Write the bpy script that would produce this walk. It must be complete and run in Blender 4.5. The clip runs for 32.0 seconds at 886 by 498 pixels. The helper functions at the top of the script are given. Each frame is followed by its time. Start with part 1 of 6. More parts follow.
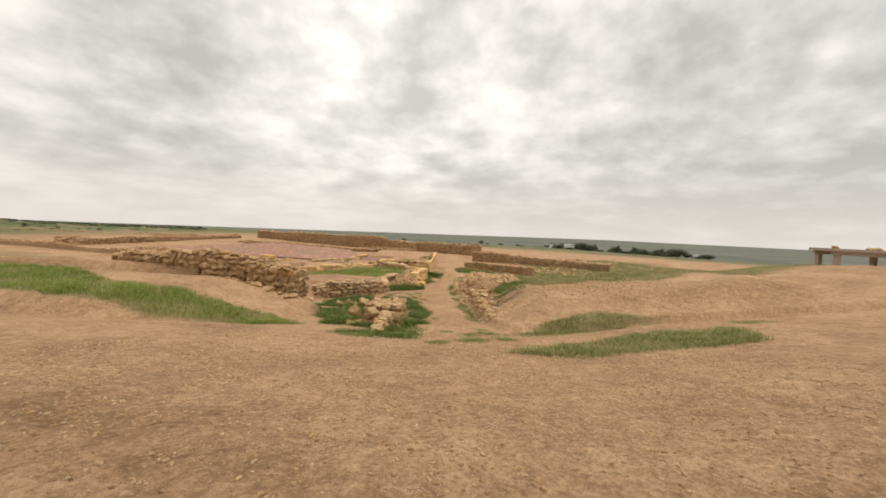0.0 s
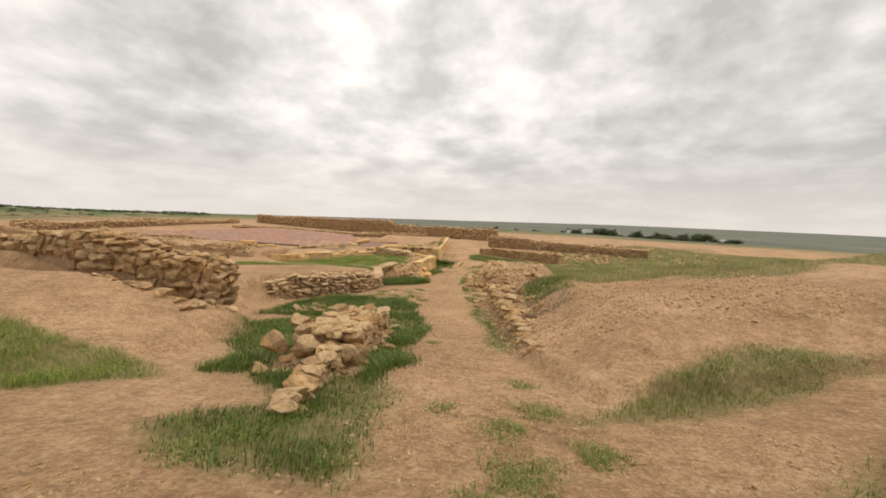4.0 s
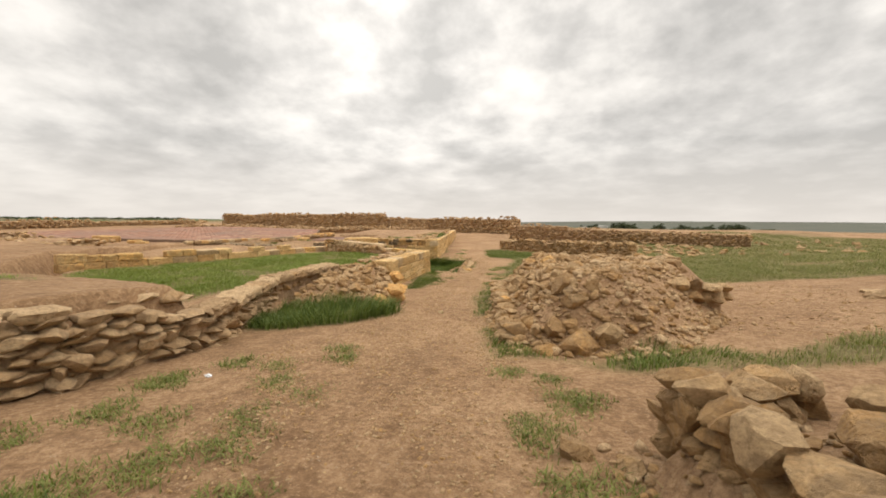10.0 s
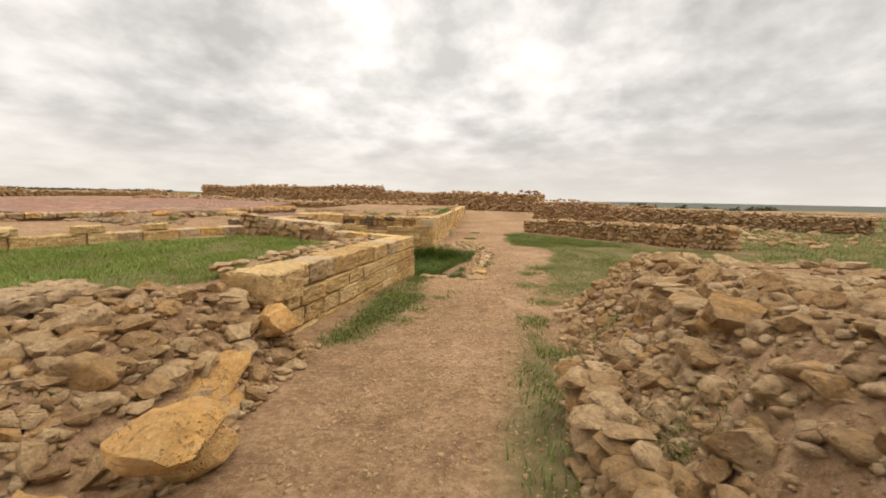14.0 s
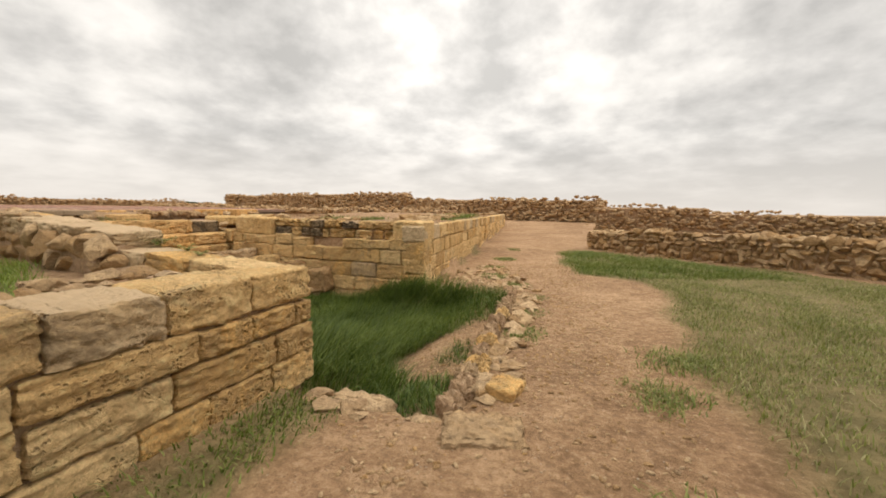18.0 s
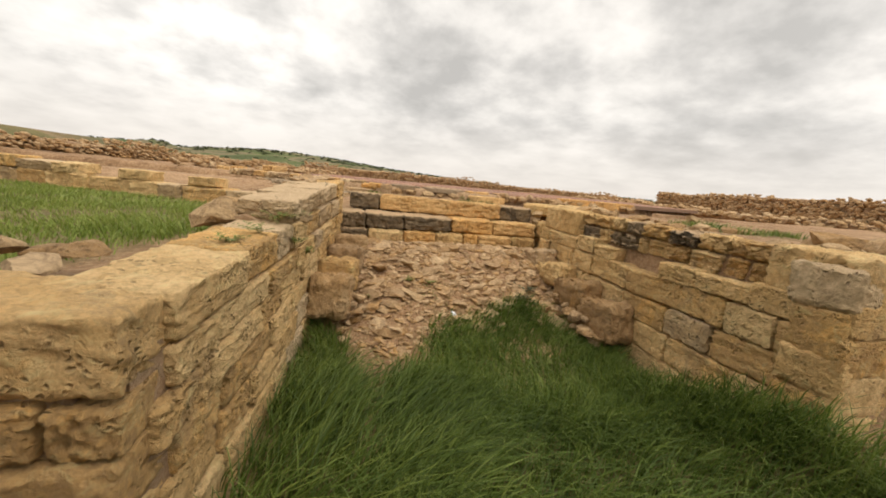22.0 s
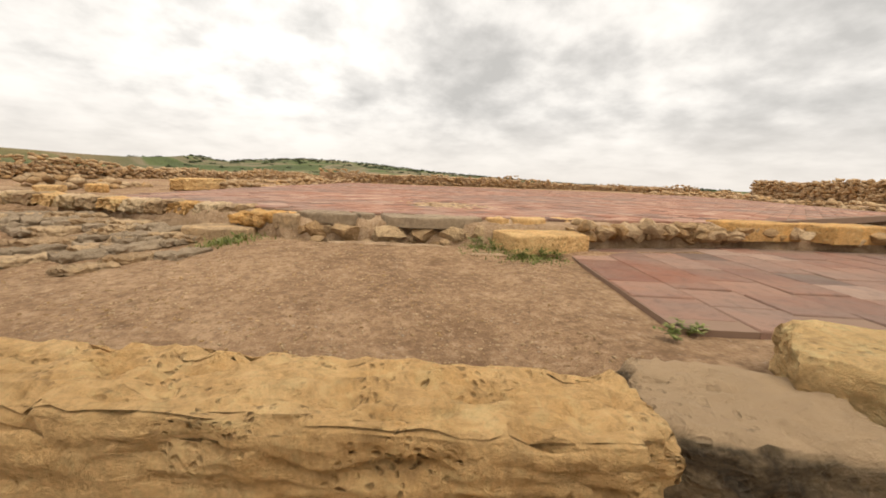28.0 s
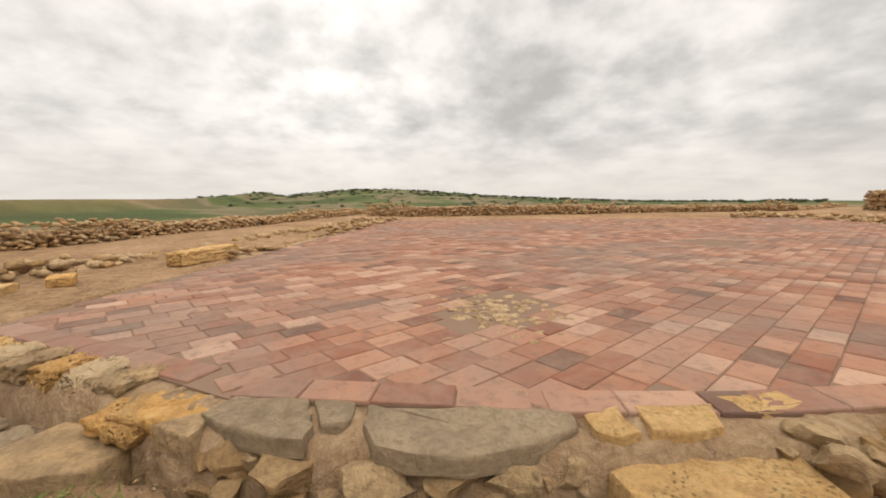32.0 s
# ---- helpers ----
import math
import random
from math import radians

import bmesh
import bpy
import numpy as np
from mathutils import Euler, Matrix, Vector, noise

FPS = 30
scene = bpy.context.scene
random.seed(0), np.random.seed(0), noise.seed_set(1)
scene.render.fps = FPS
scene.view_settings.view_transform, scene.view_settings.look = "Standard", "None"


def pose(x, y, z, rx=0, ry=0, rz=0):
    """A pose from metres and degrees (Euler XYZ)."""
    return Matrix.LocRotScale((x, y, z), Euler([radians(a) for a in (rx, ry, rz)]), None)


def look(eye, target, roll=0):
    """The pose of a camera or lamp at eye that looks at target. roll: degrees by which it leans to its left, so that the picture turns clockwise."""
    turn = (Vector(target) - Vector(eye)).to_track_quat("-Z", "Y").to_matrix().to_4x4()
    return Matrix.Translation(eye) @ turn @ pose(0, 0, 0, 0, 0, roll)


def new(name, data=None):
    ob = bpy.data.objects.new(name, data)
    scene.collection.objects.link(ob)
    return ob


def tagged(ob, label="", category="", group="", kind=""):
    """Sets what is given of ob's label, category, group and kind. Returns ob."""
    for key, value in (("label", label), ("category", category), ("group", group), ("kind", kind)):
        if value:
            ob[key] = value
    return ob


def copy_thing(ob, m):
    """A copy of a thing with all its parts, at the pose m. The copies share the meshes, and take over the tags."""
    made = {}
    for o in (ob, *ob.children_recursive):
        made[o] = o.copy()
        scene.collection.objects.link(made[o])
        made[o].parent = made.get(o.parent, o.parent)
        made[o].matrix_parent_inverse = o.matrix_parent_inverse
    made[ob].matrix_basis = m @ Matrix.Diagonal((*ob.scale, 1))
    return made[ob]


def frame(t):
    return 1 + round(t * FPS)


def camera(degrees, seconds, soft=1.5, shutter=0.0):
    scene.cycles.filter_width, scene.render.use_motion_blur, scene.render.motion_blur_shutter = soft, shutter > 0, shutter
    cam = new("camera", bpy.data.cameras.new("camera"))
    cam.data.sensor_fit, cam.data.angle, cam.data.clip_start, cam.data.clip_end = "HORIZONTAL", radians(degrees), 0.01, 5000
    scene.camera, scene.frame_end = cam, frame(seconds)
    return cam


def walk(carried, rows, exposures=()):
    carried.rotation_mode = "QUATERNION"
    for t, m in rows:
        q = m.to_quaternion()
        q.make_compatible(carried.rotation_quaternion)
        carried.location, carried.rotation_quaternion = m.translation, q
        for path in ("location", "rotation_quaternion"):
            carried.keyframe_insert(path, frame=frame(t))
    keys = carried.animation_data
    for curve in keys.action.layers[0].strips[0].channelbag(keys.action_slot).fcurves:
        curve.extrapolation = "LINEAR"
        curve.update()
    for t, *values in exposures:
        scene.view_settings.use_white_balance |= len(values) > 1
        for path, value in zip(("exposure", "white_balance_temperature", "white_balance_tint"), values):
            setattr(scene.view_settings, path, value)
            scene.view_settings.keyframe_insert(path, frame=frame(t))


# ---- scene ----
cam = camera(95.0, 32.0, soft=1.8)
PATH = [
    (0, (-0.479, -27.76, 4.249), (-0.463, -25.763, 4.152), 2.8),
    (0.5, (-0.372, -26.976, 4.258), (-0.411, -24.978, 4.166), 3.1),
    (1, (-0.245, -26.214, 4.274), (-0.289, -24.217, 4.176), 3.2),
    (1.5, (-0.174, -25.474, 4.224), (-0.213, -23.477, 4.117), 3.0),
    (2, (-0.139, -24.784, 4.17), (-0.172, -22.788, 4.052), 2.7),
    (2.5, (-0.167, -24.029, 4.085), (-0.197, -22.033, 3.962), 2.4),
    (3, (-0.171, -23.261, 4.004), (-0.194, -21.266, 3.87), 2.2),
    (3.5, (-0.168, -22.479, 3.874), (-0.207, -20.485, 3.716), 2.1),
    (5.5, (-0.219, -17.979, 3.243), (-0.3, -15.989, 3.067), 3.3),
    (6, (-0.172, -16.767, 2.956), (-0.227, -14.773, 2.804), 3.4),
    (6.5, (-0.091, -15.614, 2.811), (-0.154, -13.62, 2.665), 3.0),
    (7, (0.0, -14.406, 2.648), (-0.071, -12.413, 2.503), 2.5),
    (7.5, (-0.013, -13.227, 2.486), (-0.093, -11.234, 2.339), 2.2),
    (8, (-0.002, -12.092, 2.372), (-0.087, -10.1, 2.222), 1.6),
    (8.5, (-0.003, -11.002, 2.218), (-0.096, -9.009, 2.071), 1.1),
    (9, (0.04, -9.938, 2.172), (-0.056, -7.946, 2.02), 0.9),
    (9.5, (-0.008, -8.848, 2.054), (-0.108, -6.857, 1.902), 0.6),
    (10, (-0.031, -7.744, 1.993), (-0.132, -5.753, 1.838), 0.3),
    (10.5, (-0.085, -6.667, 1.914), (-0.188, -4.676, 1.753), 0.0),
    (11, (-0.141, -5.671, 1.869), (-0.22, -3.68, 1.686), 0.5),
    (11.5, (-0.195, -4.646, 1.784), (-0.256, -2.657, 1.58), 0.7),
    (12, (-0.125, -3.626, 1.875), (-0.187, -1.64, 1.653), 0.6),
    (12.5, (-0.17, -2.733, 1.83), (-0.227, -0.747, 1.601), 0.4),
    (13, (-0.144, -1.898, 1.735), (-0.204, 0.088, 1.504), 0.5),
    (13.5, (-0.09, -0.963, 1.669), (-0.187, 1.019, 1.419), 0.7),
    (14, (0.0, 0.0, 1.568), (-0.154, 1.977, 1.307), 1.1),
    (14.5, (0.023, 0.919, 1.522), (-0.174, 2.892, 1.26), 0.9),
    (16.5, (0.092, 4.721, 1.079), (-0.140, 6.694, 0.851), 0.74),
    (17, (0.139, 5.370, 1.080), (-0.124, 7.340, 0.849), 0.68),
    (17.5, (0.212, 6.041, 1.088), (-0.069, 8.008, 0.862), 0.48),
    (18, (0.267, 6.736, 1.068), (-0.111, 8.690, 0.870), 0.90),
    (18.5, (0.397, 7.352, 1.075), (-0.096, 9.283, 0.901), 1.89),
    (19, (0.533, 7.964, 1.060), (-0.131, 9.844, 0.901), 2.74),
    (19.5, (0.536, 8.619, 1.073), (-0.334, 10.410, 0.882), 3.73),
    (20, (0.500, 9.130, 1.122), (-0.629, 10.763, 0.881), 3.39),
    (20.5, (0.384, 9.623, 1.172), (-1.068, 10.969, 0.897), 3.94),
    (21, (0.294, 10.099, 1.089), (-1.443, 11.044, 0.796), 4.72),
    (21.5, (0.129, 10.206, 1.106), (-1.667, 11.023, 0.780), 5.32),
    (22, (-0.103, 10.327, 1.044), (-1.933, 11.067, 0.724), 5.48),
    (22.5, (-0.464, 10.526, 0.892), (-2.339, 11.170, 0.629), 5.59),
    (23, (-1.156, 10.792, 0.638), (-3.075, 11.302, 0.398), 4.82),
    (23.5, (-1.925, 10.832, 0.565), (-3.868, 11.265, 0.371), 2.86),
    (24, (-2.779, 10.922, 0.634), (-4.703, 11.434, 0.444), 1.31),
    (24.5, (-3.452, 11.105, 0.725), (-5.343, 11.729, 0.541), 0.28),
    (25, (-4.091, 11.471, 0.814), (-5.924, 12.256, 0.663), -0.36),
    (25.5, (-4.588, 11.985, 0.918), (-6.353, 12.914, 0.765), -0.25),
    (26, (-4.949, 12.391, 1.031), (-6.660, 13.414, 0.864), 0.96),
    (26.5, (-5.209, 12.983, 1.137), (-6.973, 13.900, 0.923), 0.72),
    (28.5, (-5.883, 13.118, 1.275), (-7.812, 13.526, 0.941), 3.00),
    (29, (-6.168, 13.108, 1.367), (-8.112, 13.455, 1.046), 3.22),
    (29.5, (-6.307, 13.147, 1.683), (-8.244, 13.544, 1.386), 2.42),
    (30, (-6.538, 13.248, 1.785), (-8.477, 13.665, 1.521), 1.18),
    (30.5, (-6.889, 13.408, 1.895), (-8.829, 13.824, 1.648), 0.84),
    (31, (-7.145, 13.459, 1.956), (-9.089, 13.867, 1.723), 0.44),
    (31.5, (-7.534, 13.583, 1.939), (-9.493, 13.921, 1.724), -0.40),
    (32, (-7.869, 13.719, 1.954), (-9.839, 13.969, 1.717), -0.53),
]
walk(cam, [(t, look(eye, target, roll)) for t, eye, target, roll in PATH], [(0, -0.08), (8, -0.04), (17, 0.0), (24, 0.02), (26, -0.02), (27, 0.06), (29, 0.08), (30.2, -0.02), (32, -0.10)])

# ---------------------------------------------------------------- light
SUN_AZ, SUN_EL = radians(-62), radians(60)          # sun high behind the cloud, to the right of the street
world = bpy.data.worlds.new("overcast_sky")
scene.world = world
world.use_nodes = True


def node(tree, kind, **values):
    n = tree.nodes.new(kind)
    for key, value in values.items():
        n.inputs[key.replace("_", " ")].default_value = value
    return n


def math_node(tree, op, a, b=None, c=None):
    n = tree.nodes.new("ShaderNodeMath")
    n.operation = op
    for k, v in enumerate((a, b, c)):
        if v is None:
            continue
        if isinstance(v, (int, float)):
            n.inputs[k].default_value = v
        else:
            tree.links.new(v, n.inputs[k])
    return n.outputs[0]


def ramp(tree, fac, stops):
    n = tree.nodes.new("ShaderNodeValToRGB")
    el = n.color_ramp.elements
    while len(el) < len(stops):
        el.new(0.5)
    for e, (pos, col) in zip(el, stops):
        e.position = pos
        e.color = (*col, 1) if len(col) == 3 else col
    tree.links.new(fac, n.inputs[0])
    return n.outputs[0]


def mix(tree, fac, a, b, blend="MIX"):
    n = tree.nodes.new("ShaderNodeMix")
    n.data_type, n.blend_type = "RGBA", blend
    for slot, v in ((n.inputs[0], fac), (n.inputs[6], a), (n.inputs[7], b)):
        if isinstance(v, (int, float)):
            slot.default_value = v
        elif isinstance(v, tuple):
            slot.default_value = (*v, 1)
        else:
            tree.links.new(v, slot)
    return n.outputs[2]


def build_sky():
    """A low overcast: cloud sheets seen in perspective over a Nishita sky."""
    t = world.node_tree
    t.nodes.clear()
    out = t.nodes.new("ShaderNodeOutputWorld")
    sky = t.nodes.new("ShaderNodeTexSky")
    sky.sky_type, sky.sun_disc = "NISHITA", False
    sky.sun_elevation, sky.sun_rotation = SUN_EL, -SUN_AZ
    coord = t.nodes.new("ShaderNodeTexCoord")
    sep = t.nodes.new("ShaderNodeSeparateXYZ")
    t.links.new(coord.outputs["Generated"], sep.inputs[0])
    up = math_node(t, "MAXIMUM", sep.outputs[2], 0.0)
    comb = t.nodes.new("ShaderNodeCombineXYZ")
    t.links.new(sep.outputs[0], comb.inputs[0])
    t.links.new(sep.outputs[1], comb.inputs[1])
    t.links.new(math_node(t, "MULTIPLY", math_node(t, "LOGARITHM", math_node(t, "ADD", up, 0.16), math.e), 0.75), comb.inputs[2])     # clouds flatten towards the horizon
    big = node(t, "ShaderNodeTexNoise", Scale=2.1, Detail=5.0, Roughness=0.48)
    small = node(t, "ShaderNodeTexNoise", Scale=5.2, Detail=5.0, Roughness=0.5)
    puff = node(t, "ShaderNodeTexNoise", Scale=12.0, Detail=5.0, Roughness=0.55)
    for n in (big, small, puff):
        t.links.new(comb.outputs[0], n.inputs["Vector"])
    cover = math_node(t, "ADD", math_node(t, "ADD", math_node(t, "MULTIPLY", big.outputs[0], 0.38), math_node(t, "MULTIPLY", small.outputs[0], 0.36)), math_node(t, "MULTIPLY", puff.outputs[0], 0.26))
    # the cover thickens towards the far right of the street and thins behind it
    side = math_node(t, "ADD", math_node(t, "MULTIPLY", sep.outputs[0], 0.8), math_node(t, "MULTIPLY", sep.outputs[1], 0.6))
    cover = math_node(t, "ADD", cover, math_node(t, "MULTIPLY", math_node(t, "MAXIMUM", side, -0.25), 0.065))
    cloud = ramp(t, cover, [(0.40, (1.00, 0.95, 0.885)), (0.47, (0.86, 0.82, 0.765)), (0.53, (0.70, 0.67, 0.63)), (0.61, (0.54, 0.52, 0.49))])
    # brighter veil where the sun stands behind the cloud
    sx, sy, sz = -math.sin(SUN_AZ) * math.cos(SUN_EL), math.cos(SUN_AZ) * math.cos(SUN_EL), math.sin(SUN_EL)
    dot = math_node(t, "ADD", math_node(t, "ADD", math_node(t, "MULTIPLY", sep.outputs[0], sx), math_node(t, "MULTIPLY", sep.outputs[1], sy)),
                    math_node(t, "MULTIPLY", sep.outputs[2], sz))
    glow = math_node(t, "MULTIPLY", math_node(t, "POWER", math_node(t, "MAXIMUM", dot, 0.0), 8.0), 0.5)
    thin = math_node(t, "ADD", math_node(t, "ADD", math_node(t, "MULTIPLY", sep.outputs[0], -0.16), math_node(t, "MULTIPLY", sep.outputs[1], 0.91)), math_node(t, "MULTIPLY", sep.outputs[2], 0.38))
    glow = math_node(t, "ADD", glow, math_node(t, "MULTIPLY", math_node(t, "POWER", math_node(t, "MAXIMUM", thin, 0.0), 24.0), 0.28))     # thin cloud over the street
    gap = math_node(t, "ADD", math_node(t, "ADD", math_node(t, "MULTIPLY", sep.outputs[0], -0.94), math_node(t, "MULTIPLY", sep.outputs[1], -0.13)), math_node(t, "MULTIPLY", sep.outputs[2], 0.31))
    glow = math_node(t, "ADD", glow, math_node(t, "MULTIPLY", math_node(t, "POWER", math_node(t, "MAXIMUM", gap, 0.0), 50.0), 0.40))     # thin cloud over the paved floor
    veil = t.nodes.new("ShaderNodeVectorMath")
    veil.operation = "SCALE"
    t.links.new(cloud, veil.inputs[0])
    high = math_node(t, "MULTIPLY", math_node(t, "SMOOTH_MIN", math_node(t, "MAXIMUM", math_node(t, "SUBTRACT", up, 0.50), 0.0), 0.5, 0.1), 2.6)
    t.links.new(math_node(t, "ADD", math_node(t, "ADD", glow, 0.98), high), veil.inputs["Scale"])     # an overcast sky is brightest overhead
    haze = ramp(t, up, [(0.0, (1, 1, 1)), (0.16, (0, 0, 0))])
    low = mix(t, math_node(t, "MULTIPLY", haze, 0.8), veil.outputs[0], (0.78, 0.72, 0.655))
    bg_cloud, bg_sky = node(t, "ShaderNodeBackground", Strength=SKY_CLOUD), node(t, "ShaderNodeBackground", Strength=0.05)
    t.links.new(low, bg_cloud.inputs[0])
    t.links.new(sky.outputs[0], bg_sky.inputs[0])
    both = t.nodes.new("ShaderNodeMixShader")
    both.inputs[0].default_value = 0.96
    t.links.new(bg_sky.outputs[0], both.inputs[1])
    t.links.new(bg_cloud.outputs[0], both.inputs[2])
    t.links.new(both.outputs[0], out.inputs[0])


SKY_CLOUD = 1.12
build_sky()
sun = new("sun", bpy.data.lights.new("sun", "SUN"))
sun.data.energy, sun.data.angle, sun.data.color = 1.5, radians(50), (1.0, 0.91, 0.78)
sun.matrix_world = look((-math.sin(SUN_AZ) * math.cos(SUN_EL) * 80, math.cos(SUN_AZ) * math.cos(SUN_EL) * 80, math.sin(SUN_EL) * 80), (0, 0, 0))


# ---------------------------------------------------------------- materials
def material(name, rough=0.9):
    m = bpy.data.materials.new(name)
    m.use_nodes = True
    b = m.node_tree.nodes["Principled BSDF"]
    b.inputs["Roughness"].default_value = rough
    b.inputs["Specular IOR Level"].default_value = 0.25
    return m, m.node_tree, b


def world_pos(t):
    return t.nodes.new("ShaderNodeNewGeometry").outputs["Position"]


def noise_tex(t, vec, scale, detail=5.0, rough=0.6, dist=0.0):
    n = node(t, "ShaderNodeTexNoise", Scale=scale, Detail=detail, Roughness=rough, Distortion=dist)
    t.links.new(vec, n.inputs["Vector"])
    return n.outputs[0]


def bump(t, b, height, strength, distance, base=None):
    n = node(t, "ShaderNodeBump", Strength=strength, Distance=distance)
    t.links.new(height, n.inputs["Height"])
    if base is not None:
        t.links.new(base, n.inputs["Normal"])
    t.links.new(n.outputs[0], b.inputs["Normal"])
    return n.outputs[0]


def stone_material(name, light, mid, dark, lichen, lichen_amount=0.5, pits=0.5, vary=0.6, island=False, ochre=0.45, pit_scale=26.0, depth=0.045, overlay=None):
    """Weathered limestone: own tint for each stone, soft patches, pits, dark lichen on some faces."""
    m, t, b = material(name)
    pos = world_pos(t)
    if island:
        rnd = t.nodes.new("ShaderNodeNewGeometry").outputs["Random Per Island"]
    else:
        rnd = t.nodes.new("ShaderNodeObjectInfo").outputs["Random"]
    hue = math_node(t, "FRACT", math_node(t, "MULTIPLY", rnd, 7.37))
    patchy = noise_tex(t, pos, 3.6, 8, 0.68, 0.5)
    shade = math_node(t, "ADD", math_node(t, "MULTIPLY", rnd, vary), math_node(t, "MULTIPLY", patchy, 1.15 - vary * 0.5))
    col = ramp(t, math_node(t, "MULTIPLY", shade, 0.92), [(0.22, dark), (0.46, mid), (0.76, light)])
    warm = math_node(t, "MULTIPLY", ramp(t, math_node(t, "ADD", math_node(t, "MULTIPLY", hue, 0.55), math_node(t, "MULTIPLY", noise_tex(t, pos, 2.1, 5, 0.6), 0.45)),
                     [(0.46, (0, 0, 0)), (0.68, (1, 1, 1))]), ochre)
    col = mix(t, warm, col, tuple(c * k for c, k in zip(mid, (1.20, 1.04, 0.70))))
    grain = noise_tex(t, pos, 34.0, 8, 0.74)
    col = mix(t, math_node(t, "MULTIPLY", ramp(t, grain, [(0.36, (1, 1, 1)), (0.53, (0, 0, 0))]), 0.36), col, tuple(c * 0.5 for c in dark))
    col = mix(t, math_node(t, "MULTIPLY", ramp(t, grain, [(0.56, (0, 0, 0)), (0.70, (1, 1, 1))]), 0.35), col, tuple(min(c * 1.2, 0.75) for c in light))
    mottle = noise_tex(t, pos, 13.0, 7, 0.68, 0.6)
    col = mix(t, math_node(t, "MULTIPLY", ramp(t, mottle, [(0.38, (1, 1, 1)), (0.49, (0, 0, 0))]), 0.42), col, tuple(c * 0.75 for c in dark))
    col = mix(t, math_node(t, "MULTIPLY", ramp(t, mottle, [(0.54, (0, 0, 0)), (0.64, (1, 1, 1))]), 0.38), col, tuple(min(c * 1.15, 0.8) for c in light))
    spots = noise_tex(t, pos, 2.3, 9, 0.76, 0.8)
    patch = math_node(t, "MULTIPLY", ramp(t, math_node(t, "ADD", spots, math_node(t, "MULTIPLY", math_node(t, "SUBTRACT", hue, 0.5), 0.30)),
                      [(0.50, (0, 0, 0)), (0.60, (1, 1, 1))]), lichen_amount)
    col = mix(t, patch, col, lichen)
    vor = node(t, "ShaderNodeTexVoronoi", Scale=pit_scale)
    warp = t.nodes.new("ShaderNodeVectorMath")
    warp.operation = "MULTIPLY_ADD"
    wob = node(t, "ShaderNodeTexNoise", Scale=11.0, Detail=3.0)
    t.links.new(pos, wob.inputs["Vector"])
    t.links.new(wob.outputs["Color"], warp.inputs[0])
    warp.inputs[1].default_value = (0.06, 0.06, 0.06)
    t.links.new(pos, warp.inputs[2])
    t.links.new(warp.outputs[0], vor.inputs["Vector"])
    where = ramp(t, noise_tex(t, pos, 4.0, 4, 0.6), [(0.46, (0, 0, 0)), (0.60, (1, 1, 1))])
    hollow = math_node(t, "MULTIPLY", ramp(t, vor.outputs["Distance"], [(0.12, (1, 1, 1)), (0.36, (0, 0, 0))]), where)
    # hollows are darkened in the colour too, like shade inside them
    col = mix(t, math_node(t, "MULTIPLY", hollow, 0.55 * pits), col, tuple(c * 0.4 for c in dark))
    flat_pos = t.nodes.new("ShaderNodeVectorMath")
    flat_pos.operation = "MULTIPLY"
    flat_pos.inputs[1].default_value = (1.0, 1.0, 3.2)
    t.links.new(pos, flat_pos.inputs[0])
    beds = noise_tex(t, flat_pos.outputs[0], 5.5, 9, 0.72, 0.6)
    col = mix(t, math_node(t, "MULTIPLY", ramp(t, beds, [(0.36, (1, 1, 1)), (0.47, (0, 0, 0))]), 0.32), col, tuple(c * 0.7 for c in dark))
    col = mix(t, math_node(t, "MULTIPLY", ramp(t, beds, [(0.55, (0, 0, 0)), (0.68, (1, 1, 1))]), 0.45), col, tuple(min(c * 1.18, 0.8) for c in light))
    if overlay:                                  # a tan colour over the faces that point up
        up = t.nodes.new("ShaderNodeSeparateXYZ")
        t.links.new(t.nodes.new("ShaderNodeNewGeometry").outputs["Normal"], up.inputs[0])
        col = mix(t, ramp(t, math_node(t, "ADD", up.outputs[2], math_node(t, "MULTIPLY", math_node(t, "SUBTRACT", patchy, 0.5), 0.7)), [(0.55, (0, 0, 0)), (0.85, (0.85, 0.85, 0.85))]), col, overlay)
    t.links.new(col, b.inputs["Base Color"])
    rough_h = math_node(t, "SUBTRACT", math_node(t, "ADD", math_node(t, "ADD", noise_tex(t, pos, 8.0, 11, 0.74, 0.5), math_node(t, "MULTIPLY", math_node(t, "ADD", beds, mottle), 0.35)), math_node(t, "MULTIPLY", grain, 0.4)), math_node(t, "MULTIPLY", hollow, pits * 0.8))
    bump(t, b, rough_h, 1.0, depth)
    return m


M_ROCK = stone_material("rubble_limestone", (0.535, 0.37, 0.20), (0.41, 0.255, 0.117), (0.215, 0.126, 0.06), (0.20, 0.15, 0.10), 0.4, 0.5, 0.8, ochre=0.8)
M_ROCKS = stone_material("small_rubble", (0.58, 0.41, 0.235), (0.46, 0.295, 0.145), (0.28, 0.165, 0.08), (0.20, 0.15, 0.10), 0.35, 0.3, 0.85, True, ochre=0.75)
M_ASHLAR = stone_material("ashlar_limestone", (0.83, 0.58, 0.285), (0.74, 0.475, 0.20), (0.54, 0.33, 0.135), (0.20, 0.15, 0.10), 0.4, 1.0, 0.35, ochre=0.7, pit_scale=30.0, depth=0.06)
M_DARK = stone_material("lichened_ashlar", (0.70, 0.52, 0.31), (0.58, 0.415, 0.235), (0.39, 0.27, 0.15), (0.19, 0.145, 0.095), 0.45, 0.9, 0.25, ochre=0.5, depth=0.05, overlay=(0.62, 0.45, 0.27))
